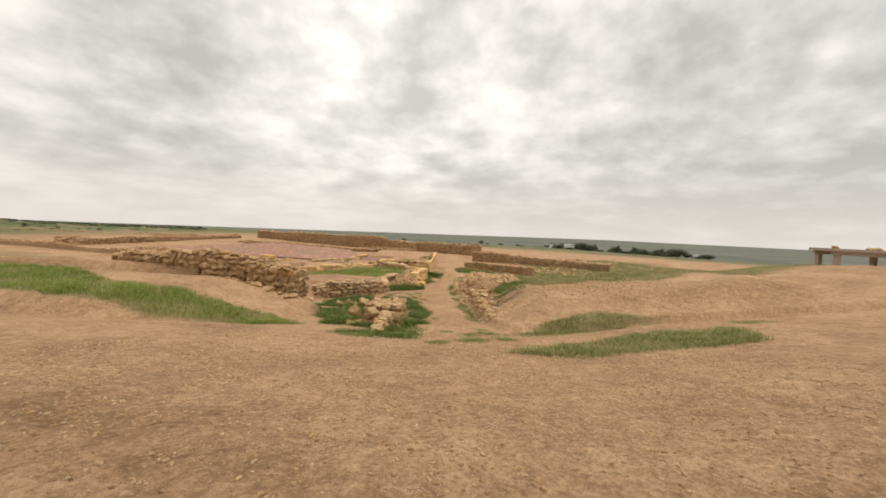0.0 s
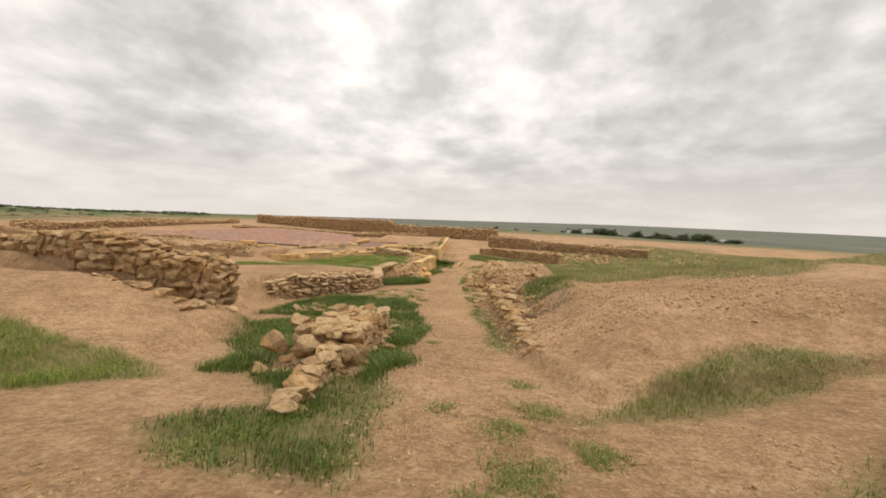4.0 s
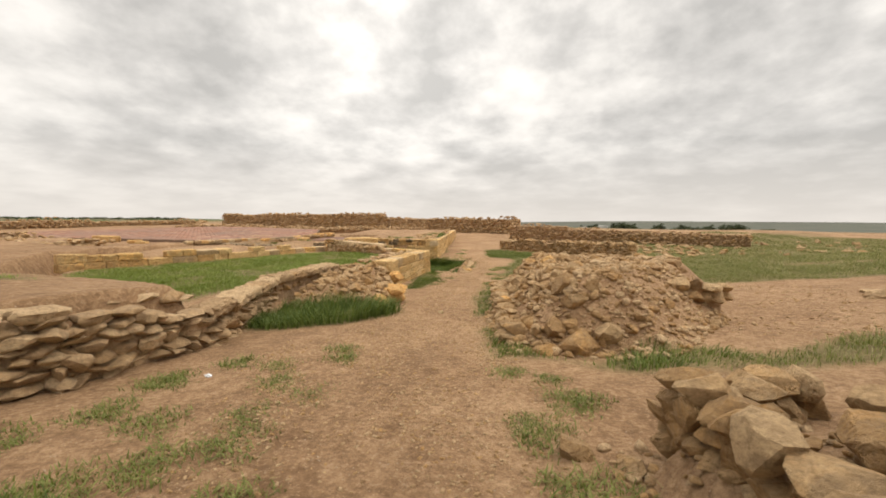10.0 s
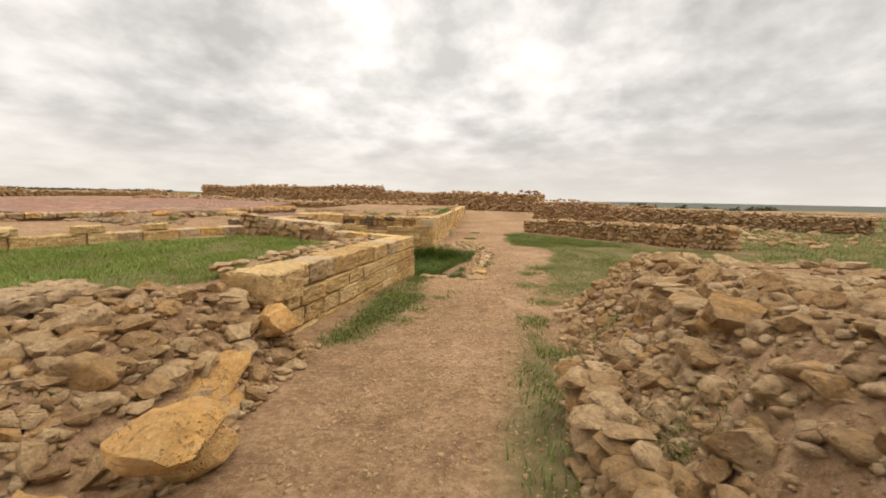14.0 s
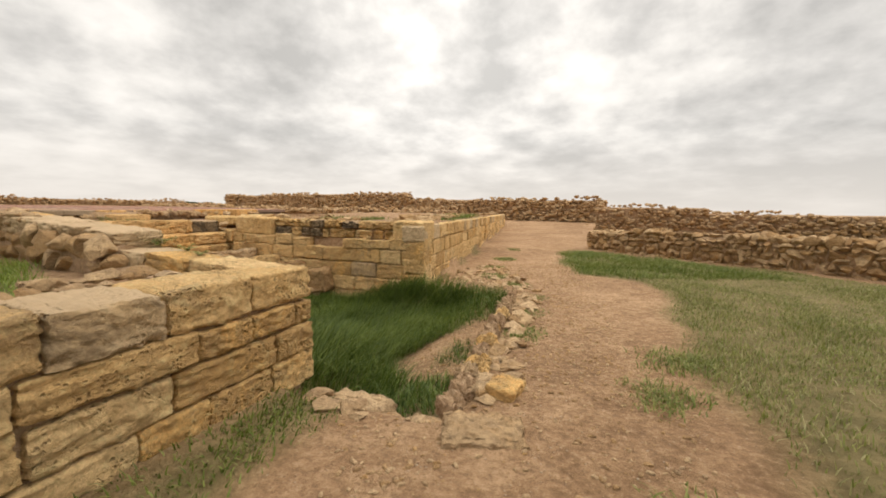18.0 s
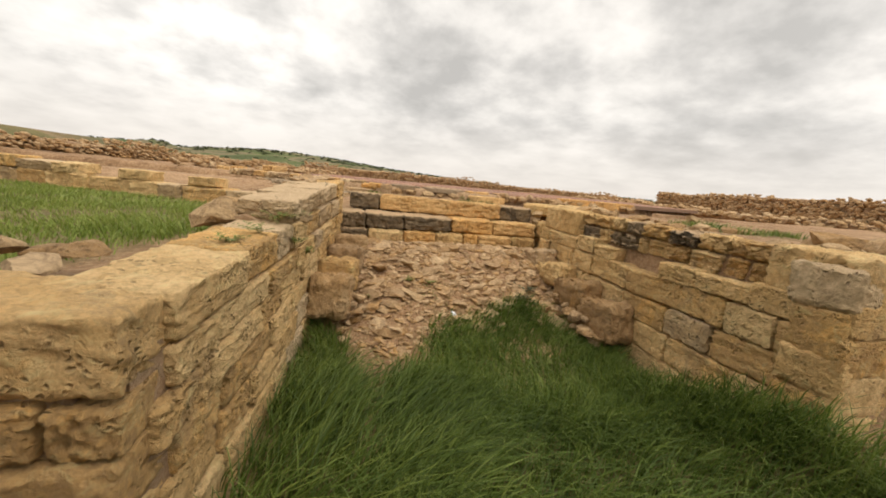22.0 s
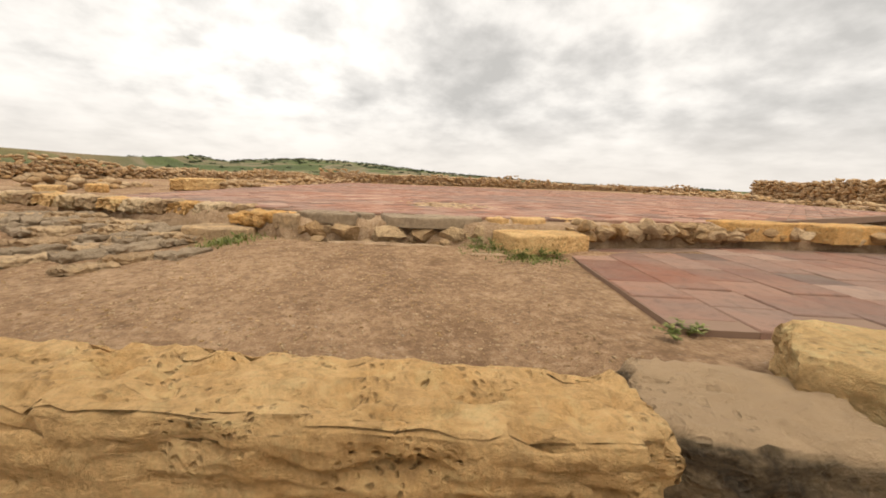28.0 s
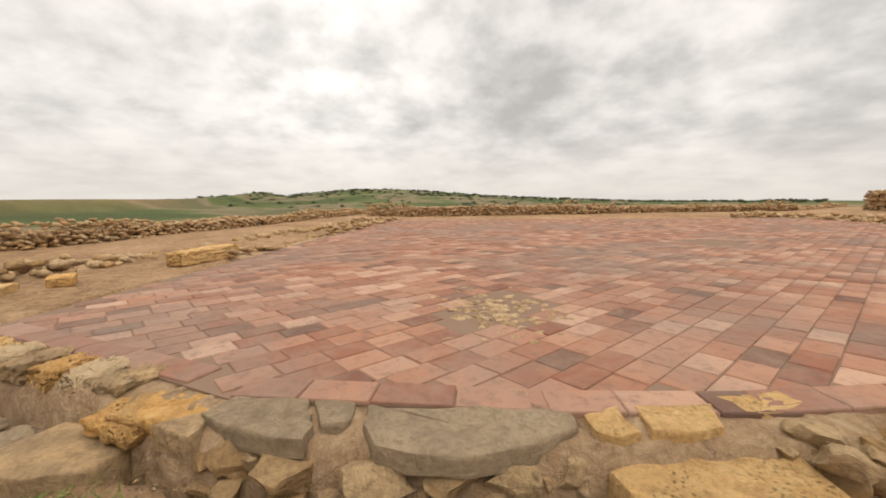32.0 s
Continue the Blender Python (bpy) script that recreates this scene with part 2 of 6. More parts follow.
M_BLACK = stone_material("blackened_ashlar", (0.34, 0.245, 0.145), (0.20, 0.145, 0.085), (0.085, 0.064, 0.042), (0.045, 0.037, 0.028), 0.8, 0.8, 0.25, ochre=0.25, depth=0.05, overlay=(0.54, 0.37, 0.21))
M_GREY = stone_material("brown_grey_slab", (0.38, 0.285, 0.185), (0.31, 0.23, 0.145), (0.23, 0.165, 0.10), (0.19, 0.14, 0.09), 0.4, 0.1, 0.2, ochre=0.1, depth=0.03)
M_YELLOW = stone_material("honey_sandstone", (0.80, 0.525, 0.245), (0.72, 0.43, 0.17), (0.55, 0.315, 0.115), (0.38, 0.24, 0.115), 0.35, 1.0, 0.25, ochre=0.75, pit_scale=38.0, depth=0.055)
M_PALE = stone_material("dusty_pale_stone", (0.58, 0.41, 0.235), (0.44, 0.29, 0.155), (0.27, 0.17, 0.09), (0.21, 0.16, 0.11), 0.35, 0.3, 0.7, ochre=0.4)


def soil_material():
    m, t, b = material("bare_soil", 0.95)
    pos = world_pos(t)
    broad, fine, clod, grit = noise_tex(t, pos, 0.42, 6, 0.62), noise_tex(t, pos, 4.5, 8, 0.7, 0.4), noise_tex(t, pos, 19.0, 8, 0.72), noise_tex(t, pos, 80.0, 5, 0.7)
    col = ramp(t, math_node(t, "ADD", math_node(t, "MULTIPLY", broad, 0.45), math_node(t, "MULTIPLY", fine, 0.55)),
               [(0.37, (0.205, 0.115, 0.055)), (0.50, (0.365, 0.221, 0.115)), (0.62, (0.51, 0.33, 0.183))])
    col = mix(t, math_node(t, "MULTIPLY", ramp(t, clod, [(0.38, (1, 1, 1)), (0.52, (0, 0, 0))]), 0.52), col, (0.15, 0.085, 0.044))
    col = mix(t, math_node(t, "MULTIPLY", ramp(t, clod, [(0.53, (0, 0, 0)), (0.66, (1, 1, 1))]), 0.6), col, (0.56, 0.385, 0.235))
    cell = node(t, "ShaderNodeTexVoronoi", Scale=34.0)
    t.links.new(pos, cell.inputs["Vector"])
    stones = math_node(t, "MULTIPLY", ramp(t, cell.outputs["Distance"], [(0.18, (1, 1, 1)), (0.30, (0, 0, 0))]), ramp(t, noise_tex(t, pos, 7.0, 4, 0.6), [(0.50, (0, 0, 0)), (0.62, (1, 1, 1))]))
    tint = t.nodes.new("ShaderNodeSeparateColor")
    t.links.new(cell.outputs["Color"], tint.inputs[0])
    col = mix(t, math_node(t, "MULTIPLY", stones, 0.8), col, ramp(t, tint.outputs[0], [(0.2, (0.24, 0.15, 0.09)), (0.6, (0.48, 0.34, 0.21)), (1.0, (0.62, 0.50, 0.36))]))
    col = mix(t, math_node(t, "MULTIPLY", ramp(t, grit, [(0.34, (1, 1, 1)), (0.46, (0, 0, 0))]), 0.4), col, (0.13, 0.075, 0.042))
    turf = t.nodes.new("ShaderNodeAttribute")
    turf.attribute_name = "turf"
    green = ramp(t, fine, [(0.35, (0.09, 0.092, 0.028)), (0.65, (0.20, 0.175, 0.07))])
    col = mix(t, math_node(t, "MULTIPLY", turf.outputs["Fac"], 0.75), col, green)
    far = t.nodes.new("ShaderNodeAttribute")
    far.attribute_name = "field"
    # distance haze is put into the far plain's colour: greyer greens
    hazy_fields = ramp(t, noise_tex(t, pos, 0.008, 6, 0.6), [(0.40, (0.078, 0.086, 0.066)), (0.52, (0.10, 0.106, 0.08)), (0.62, (0.13, 0.126, 0.096))])
    near_field = ramp(t, noise_tex(t, pos, 0.045, 5, 0.6, 0.5), [(0.42, (0.062, 0.078, 0.024)), (0.49, (0.095, 0.115, 0.034)), (0.53, (0.20, 0.155, 0.09)), (0.60, (0.105, 0.10, 0.042))])
    col = mix(t, math_node(t, "MINIMUM", math_node(t, "MULTIPLY", far.outputs["Fac"], 2.0), 1.0), col, near_field)
    col = mix(t, math_node(t, "MAXIMUM", math_node(t, "SUBTRACT", math_node(t, "MULTIPLY", far.outputs["Fac"], 2.0), 1.0), 0.0), col, hazy_fields)
    t.links.new(col, b.inputs["Base Color"])
    h = math_node(t, "ADD", math_node(t, "ADD", math_node(t, "MULTIPLY", fine, 0.5), math_node(t, "MULTIPLY", clod, 0.55)), math_node(t, "ADD", math_node(t, "MULTIPLY", grit, 0.15), math_node(t, "MULTIPLY", stones, 0.25)))
    bump(t, b, h, 1.0, 0.075)
    return m


M_SOIL = soil_material()


def grass_material(name, a, c, tip):
    m, t, b = material(name, 0.55)
    rnd = t.nodes.new("ShaderNodeNewGeometry").outputs["Random Per Island"]
    clump = noise_tex(t, world_pos(t), 1.1, 4, 0.6)
    col = ramp(t, math_node(t, "ADD", math_node(t, "MULTIPLY", rnd, 0.5), math_node(t, "MULTIPLY", clump, 0.55)), [(0.22, a), (0.55, c), (0.88, tip)])
    t.links.new(col, b.inputs["Base Color"])
    b.inputs["Specular IOR Level"].default_value = 0.3
    thin = t.nodes.new("ShaderNodeBsdfTranslucent")
    t.links.new(col, thin.inputs[0])
    both = t.nodes.new("ShaderNodeMixShader")
    both.inputs[0].default_value = 0.34
    t.links.new(b.outputs[0], both.inputs[1])
    t.links.new(thin.outputs[0], both.inputs[2])
    t.links.new(both.outputs[0], t.nodes["Material Output"].inputs[0])
    return m


M_LUSH = grass_material("lush_grass", (0.06, 0.088, 0.014), (0.14, 0.185, 0.032), (0.30, 0.32, 0.085))
M_DEEP = grass_material("deep_pit_grass", (0.040, 0.068, 0.010), (0.10, 0.148, 0.023), (0.24, 0.28, 0.06))
M_FRESH = grass_material("fresh_grass", (0.12, 0.17, 0.026), (0.21, 0.27, 0.048), (0.34, 0.36, 0.10))
M_DRY = grass_material("pale_grass", (0.17, 0.175, 0.06), (0.29, 0.275, 0.11), (0.46, 0.41, 0.21))
M_SCRUB = grass_material("scrub", (0.040, 0.050, 0.024), (0.07, 0.085, 0.038), (0.12, 0.13, 0.06))
M_WEED = grass_material("weed", (0.10, 0.125, 0.025), (0.195, 0.22, 0.05), (0.36, 0.35, 0.12))
M_DEAD = grass_material("dead_brush", (0.14, 0.10, 0.065), (0.22, 0.165, 0.11), (0.32, 0.25, 0.17))


def tile_material(name, island, tone=1.0):
    m, t, b = material(name, 0.85)
    g = t.nodes.new("ShaderNodeNewGeometry")
    rnd = g.outputs["Random Per Island"] if island else t.nodes.new("ShaderNodeObjectInfo").outputs["Random"]
    pos = g.outputs["Position"]
    col = ramp(t, rnd, [(0.0, (0.13, 0.068, 0.048)), (0.15, (0.25, 0.098, 0.058)), (0.5, (0.335, 0.148, 0.088)), (0.85, (0.41, 0.215, 0.138)), (1.0, (0.50, 0.31, 0.215))])
    # dust lying in patches on the tiles
    overlay = ramp(t, noise_tex(t, pos, 1.9, 9, 0.74, 0.5), [(0.42, (0, 0, 0)), (0.62, (1, 1, 1))])
    col = mix(t, math_node(t, "MULTIPLY", overlay, 0.4), col, (0.38, 0.25, 0.175))
    grey = ramp(t, noise_tex(t, pos, 0.38, 7, 0.68, 0.3), [(0.46, (0, 0, 0)), (0.62, (1, 1, 1))])
    col = mix(t, math_node(t, "MULTIPLY", grey, 0.65), col, (0.225, 0.165, 0.13))
    stain = ramp(t, noise_tex(t, pos, 11.0, 8, 0.74), [(0.50, (0, 0, 0)), (0.66, (1, 1, 1))])
    col = mix(t, math_node(t, "MULTIPLY", stain, 0.55), col, (0.15, 0.095, 0.068))
    col = mix(t, 1.0, col, (tone, tone * 1.02, tone * 1.03), "MULTIPLY")
    t.links.new(col, b.inputs["Base Color"])
    bump(t, b, math_node(t, "ADD", noise_tex(t, pos, 7.0, 9, 0.7), math_node(t, "MULTIPLY", noise_tex(t, pos, 45.0, 6, 0.7), 0.3)), 0.8, 0.022)
    return m


M_TILE, M_TILES, M_OLD_TILE = tile_material("terracotta_tile", False), tile_material("terracotta_tiles", True), tile_material("weathered_tile", False, 0.78)


def plain(name, colour, rough=0.8):
    m, t, b = material(name, rough)
    pos = world_pos(t)
    t.links.new(mix(t, math_node(t, "MULTIPLY", noise_tex(t, pos, 4.0, 5), 0.5), colour, tuple(c * 0.6 for c in colour)), b.inputs["Base Color"])
    return m


def earth_mortar():
    m, t, b = material("earth_mortar", 0.95)
    pos = world_pos(t)
    lump, grit = noise_tex(t, pos, 6.0, 9, 0.72, 0.4), noise_tex(t, pos, 45.0, 6, 0.7)
    col = ramp(t, lump, [(0.34, (0.24, 0.145, 0.075)), (0.52, (0.42, 0.275, 0.155)), (0.68, (0.54, 0.385, 0.24))])
    col = mix(t, math_node(t, "MULTIPLY", ramp(t, grit, [(0.52, (0, 0, 0)), (0.66, (1, 1, 1))]), 0.5), col, (0.55, 0.42, 0.29))
    t.links.new(col, b.inputs["Base Color"])
    bump(t, b, math_node(t, "ADD", lump, math_node(t, "MULTIPLY", grit, 0.35)), 1.0, 0.06)
    return m


M_MORTAR = earth_mortar()
M_JOINT = plain("dark_joint_earth", (0.24, 0.155, 0.105), 0.95)
M_WHITE = plain("white_render", (0.75, 0.72, 0.66))
M_CONCRETE = plain("weathered_concrete", (0.36, 0.29, 0.23))
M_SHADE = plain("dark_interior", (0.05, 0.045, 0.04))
M_PAPER = plain("white_litter", (0.78, 0.78, 0.80))
M_BLUE = plain("blue_litter", (0.12, 0.2, 0.42))
M_BARK = plain("bark", (0.10, 0.075, 0.05))


# ---------------------------------------------------------------- mesh tools


def mesh_of(name, verts, faces, mat, smooth=True):
    me = bpy.data.meshes.new(name)
    me.from_pydata([tuple(v) for v in verts], [], [tuple(f) for f in faces])
    me.materials.append(mat)
    if smooth:
        me.shade_smooth()
    me.update()
    return me


def joined(name, template, mats, mat, smooth=False):
    """Many copies of one (verts, triangles) template under 4x4 matrices, in one mesh."""
    v, f = template
    n, k = len(mats), len(v)
    mats = np.asarray(mats)
    allv = np.einsum("nij,kj->nki", mats[:, :3, :3], v) + mats[:, None, :3, 3]
    allf = f[None] + (np.arange(n) * k)[:, None, None]
    return raw_mesh(name, allv.reshape(-1, 3), allf.reshape(-1, f.shape[1]), mat, smooth)


def raw_mesh(name, verts, faces, mat, smooth=False):
    verts, faces = np.asarray(verts, np.float32), np.asarray(faces, np.int32)
    me = bpy.data.meshes.new(name)
    me.vertices.add(len(verts))
    me.vertices.foreach_set("co", verts.ravel())
    m, k = faces.shape
    me.loops.add(m * k)
    me.loops.foreach_set("vertex_index", faces.ravel())
    me.polygons.add(m)
    me.polygons.foreach_set("loop_start", np.arange(0, m * k, k, dtype=np.int32))
    if smooth:
        me.polygons.foreach_set("use_smooth", np.ones(m, bool))
    me.materials.append(mat)
    me.update(calc_edges=True)
    return me


def part(name, bm, mat, parent, label=""):
    me = bpy.data.meshes.new(name)
    bm.to_mesh(me)
    bm.free()
    me.materials.append(mat)
    ob = new(name, me)
    ob.parent = parent
    return tagged(ob, label)


def child(name, me, parent, m=None, label=""):
    ob = new(name, me)
    ob.parent = parent
    if m is not None:
        ob.matrix_basis = m
    return tagged(ob, label)


def ico(sub):
    bm = bmesh.new()
    bmesh.ops.create_icosphere(bm, subdivisions=sub, radius=1.0)
    bm.verts.ensure_lookup_table()
    v = np.array([x.co[:] for x in bm.verts])
    f = np.array([[x.index for x in p.verts] for p in bm.faces])
    bm.free()
    return v, f


ICO = {k: ico(k) for k in (1, 2, 3)}


def rock_shape(seed, sub, cuts=15, low=0.50, high=0.86, rough=0.07):
    """An angular broken stone of radius about 1."""
    g = np.random.default_rng(seed)
    v, f = ICO[sub]
    v = v * 1.12
    for _ in range(cuts):
        n = g.normal(size=3)
        n /= np.linalg.norm(n)
        d = g.uniform(low, high)
        v = v - np.maximum(v @ n - d, 0)[:, None] * n
    for k in range(len(v)):
        v[k] += np.array(noise.noise_vector(Vector(v[k] * 1.9 + seed * 3.1))[:]) * rough
        v[k] += np.array(noise.noise_vector(Vector(v[k] * 4.7 + seed * 1.7))[:]) * rough * 0.55
    return v, f


def rock_mesh(seed, sub, mat, **how):
    me = mesh_of("stone", *rock_shape(seed, sub, **how), mat)
    me.set_sharp_from_angle(angle=radians(26))
    return me


def block_shape(seed, cuts=6, wear=0.035, rough=0.012, real=(0.6, 0.36, 0.27), pit=0.0):
    """A hewn block of size 1 x 1 x 1, rounded and pitted as if it measured real metres."""
    bm = bmesh.new()
    bmesh.ops.create_cube(bm, size=1.0)
    bmesh.ops.subdivide_edges(bm, edges=bm.edges[:], cuts=cuts, use_grid_fill=True)
    real = np.array(real)
    ring = 0.5 - 1.0 / (cuts + 1)
    for v in bm.verts:
        p = np.array(v.co[:])
        p = np.where(np.abs(np.abs(p) - ring) < 1e-4, np.sign(p) * np.maximum(0.5 - wear * 1.1 / real, 0.2), p) * real
        r = wear * (0.55 + 0.9 * abs(noise.noise(Vector(p * 4.0 + seed * 1.9))))
        inner = np.clip(p, -real / 2 + r, real / 2 - r)
        d = p - inner
        k = np.linalg.norm(d)
        if k > r:
            p = inner + d / k * r
        p = p + np.array(noise.noise_vector(Vector(p * 5.0 + seed * 5.3))[:]) * rough * 0.6
        p = p + np.array(noise.noise_vector(Vector(p * 14.0 + seed * 2.3))[:]) * rough * 0.7
        p = p + np.array(noise.noise_vector(Vector(p * 36.0 + seed * 3.1))[:]) * rough * 0.8
        if pit:                               # eroded hollows in beds
            q = Vector((p[0] * 9.0 + seed, p[1] * 9.0, p[2] * 17.0))
            hole = max(0.0, noise.noise(q) + 0.35 * noise.noise(q * 2.3) - 0.05) * max(0.0, 0.6 + noise.noise(Vector(p * 1.7 + seed)))
            out = np.where(np.abs(p) > real / 2 - 0.05, np.sign(p), 0.0)
            p = p - out * pit * min(1.0, hole * 2.2)
        v.co = p / real
    bm.verts.ensure_lookup_table()
    v = np.array([x.co[:] for x in bm.verts])
    f = [[x.index for x in p.verts] for p in bm.faces]
    bm.free()
    return v, f


def block_mesh(seed, mat, **how):
    me = mesh_of("block", *block_shape(seed, **how), mat)
    me.set_sharp_from_angle(angle=radians(60))
    return me


ROCKS = [rock_mesh(s, 2, M_ROCK, rough=0.11) for s in range(14)]
BIG_ROCKS = [rock_mesh(40 + s, 3, M_ROCK, cuts=20, rough=0.11) for s in range(10)]
FLAT_ROCKS = [rock_mesh(70 + s, 2, M_PALE, cuts=14, rough=0.09) for s in range(10)]
BLOCKS = [block_mesh(s, M_ASHLAR, cuts=16, wear=0.024, rough=0.015, pit=0.012) for s in range(8)]
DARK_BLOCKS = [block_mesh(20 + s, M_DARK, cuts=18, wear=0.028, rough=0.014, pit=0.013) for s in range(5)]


# ---------------------------------------------------------------- the lie of the land
STREET = ((-60, 3.2), (-34, 2.95), (-27.8, 2.70), (-25, 2.58), (-22.5, 2.28), (-17.8, 1.60), (-14.3, 1.06), (-12, 0.80), (-9.9, 0.58), (-6.7, 0.34),
          (-3.6, 0.20), (0, -0.06), (4.8, -0.24), (10, -0.34), (18, -0.40), (30, -0.15), (44, 0.35), (80, 0.2))


def smooth(a, b, x):
    k = np.clip((x - a) / (b - a), 0, 1)
    return k * k * (3 - 2 * k)


def inside(poly, x, y):
    """Signed distance to a polygon, positive inside."""
    d, odd = np.full(np.shape(x), 1e9), np.zeros(np.shape(x), bool)
    for (ax, ay), (bx, by) in zip(poly, poly[1:] + poly[:1]):
        ex, ey = bx - ax, by - ay
        k = np.clip(((x - ax) * ex + (y - ay) * ey) / (ex * ex + ey * ey), 0, 1)
        d = np.minimum(d, np.hypot(x - ax - k * ex, y - ay - k * ey))
        if ey:
            odd ^= ((ay > y) != (by > y)) & (x < ex * (y - ay) / ey + ax)
    return np.where(odd, d, -d)


def waves(x, y, size, seed):
    """A cheap smooth roughness between -1 and 1."""
    g = np.random.default_rng(seed)
    z = 0
    for k in range(7):
        a, f = g.uniform(0, 6.28), g.uniform(0.6, 1.9) / size
        z = z + np.sin((x * math.cos(a) + y * math.sin(a)) * f + g.uniform(0, 6.28) + 1.3 * np.sin((x * math.sin(a) - y * math.cos(a)) * f * 0.7 + k))
    return z / 4.5


TERRACE = [(-90, -12.6), (-12, -11.8), (-6.0, -12.5), (-6.2, -9.2), (-6.6, -7.3), (-5.6, -5.4), (-4.3, -3.7), (-3.75, -2.0), (-5.4, -1.2), (-8.8, -0.6), (-11.6, 3), (-13.5, 6), (-60, 20), (-90, 10)]
COURT = [(-5.2, -1.3), (-3.95, -2.0), (-4.35, 1.0), (-3.75, 3.5), (-2.35, 4.3), (-1.75, 9.7), (-6.3, 11.0), (-8.0, 9.2), (-11.3, 2.9), (-8.8, -0.4)]
FALLEN = [(-4.25, 0.9), (-1.45, 0.9), (-1.7, 4.4), (-2.4, 4.4), (-3.7, 3.5)]
PIT = [(-1.72, 9.98), (-1.40, 9.70), (-0.26, 9.38), (-0.10, 11.0), (0.02, 12.2), (0.10, 13.65), (-1.35, 13.65), (-5.75, 14.35), (-6.2, 11.2)]
YARD = [(-6.95, 11.1), (-6.45, 13.9), (-6.1, 14.5), (-5.9, 18.6), (-8.9, 19.8), (-9.25, 15.3), (-9.5, 13.6), (-10.0, 12.4), (-10.9, 10.7), (-12.4, 8.6), (-11.3, 3.2), (-8.0, 9.2)]
PLATFORM = [(-1.42, 13.66), (-0.8, 33.0), (-9.5, 36.0), (-8.7, 19.8), (-5.8, 18.7), (-5.72, 14.4)]
TILED = [(-11.7, 10.2), (-10.45, 12.3), (-10.12, 12.8), (-9.72, 14.5), (-9.55, 15.6), (-9.45, 17.6), (-12.5, 27.0), (-23.3, 34.2), (-27.0, 34.8), (-30.8, 13.4)]
WEST = [(-11.8, 10.2), (-31, 13.4), (-70, 24), (-70, 4), (-12.6, 4.4)]
BANK_A = [(1.6, -16.3), (1.2, -13.6), (1.2, -8), (1.1, -5.2), (1.9, -4.7), (9, -4.2), (14, -7), (14, -15.4), (6.2, -15.4), (3.0, -16.4)]
BANK_B = [(0.55, -2.1), (1.3, -2.5), (2.7, -2.6), (4.6, -0.8), (6.5, 2.5), (5.5, 5.5), (2.4, 7.3), (1.4, 6.8), (0.75, 3.0), (0.45, 0.4)]


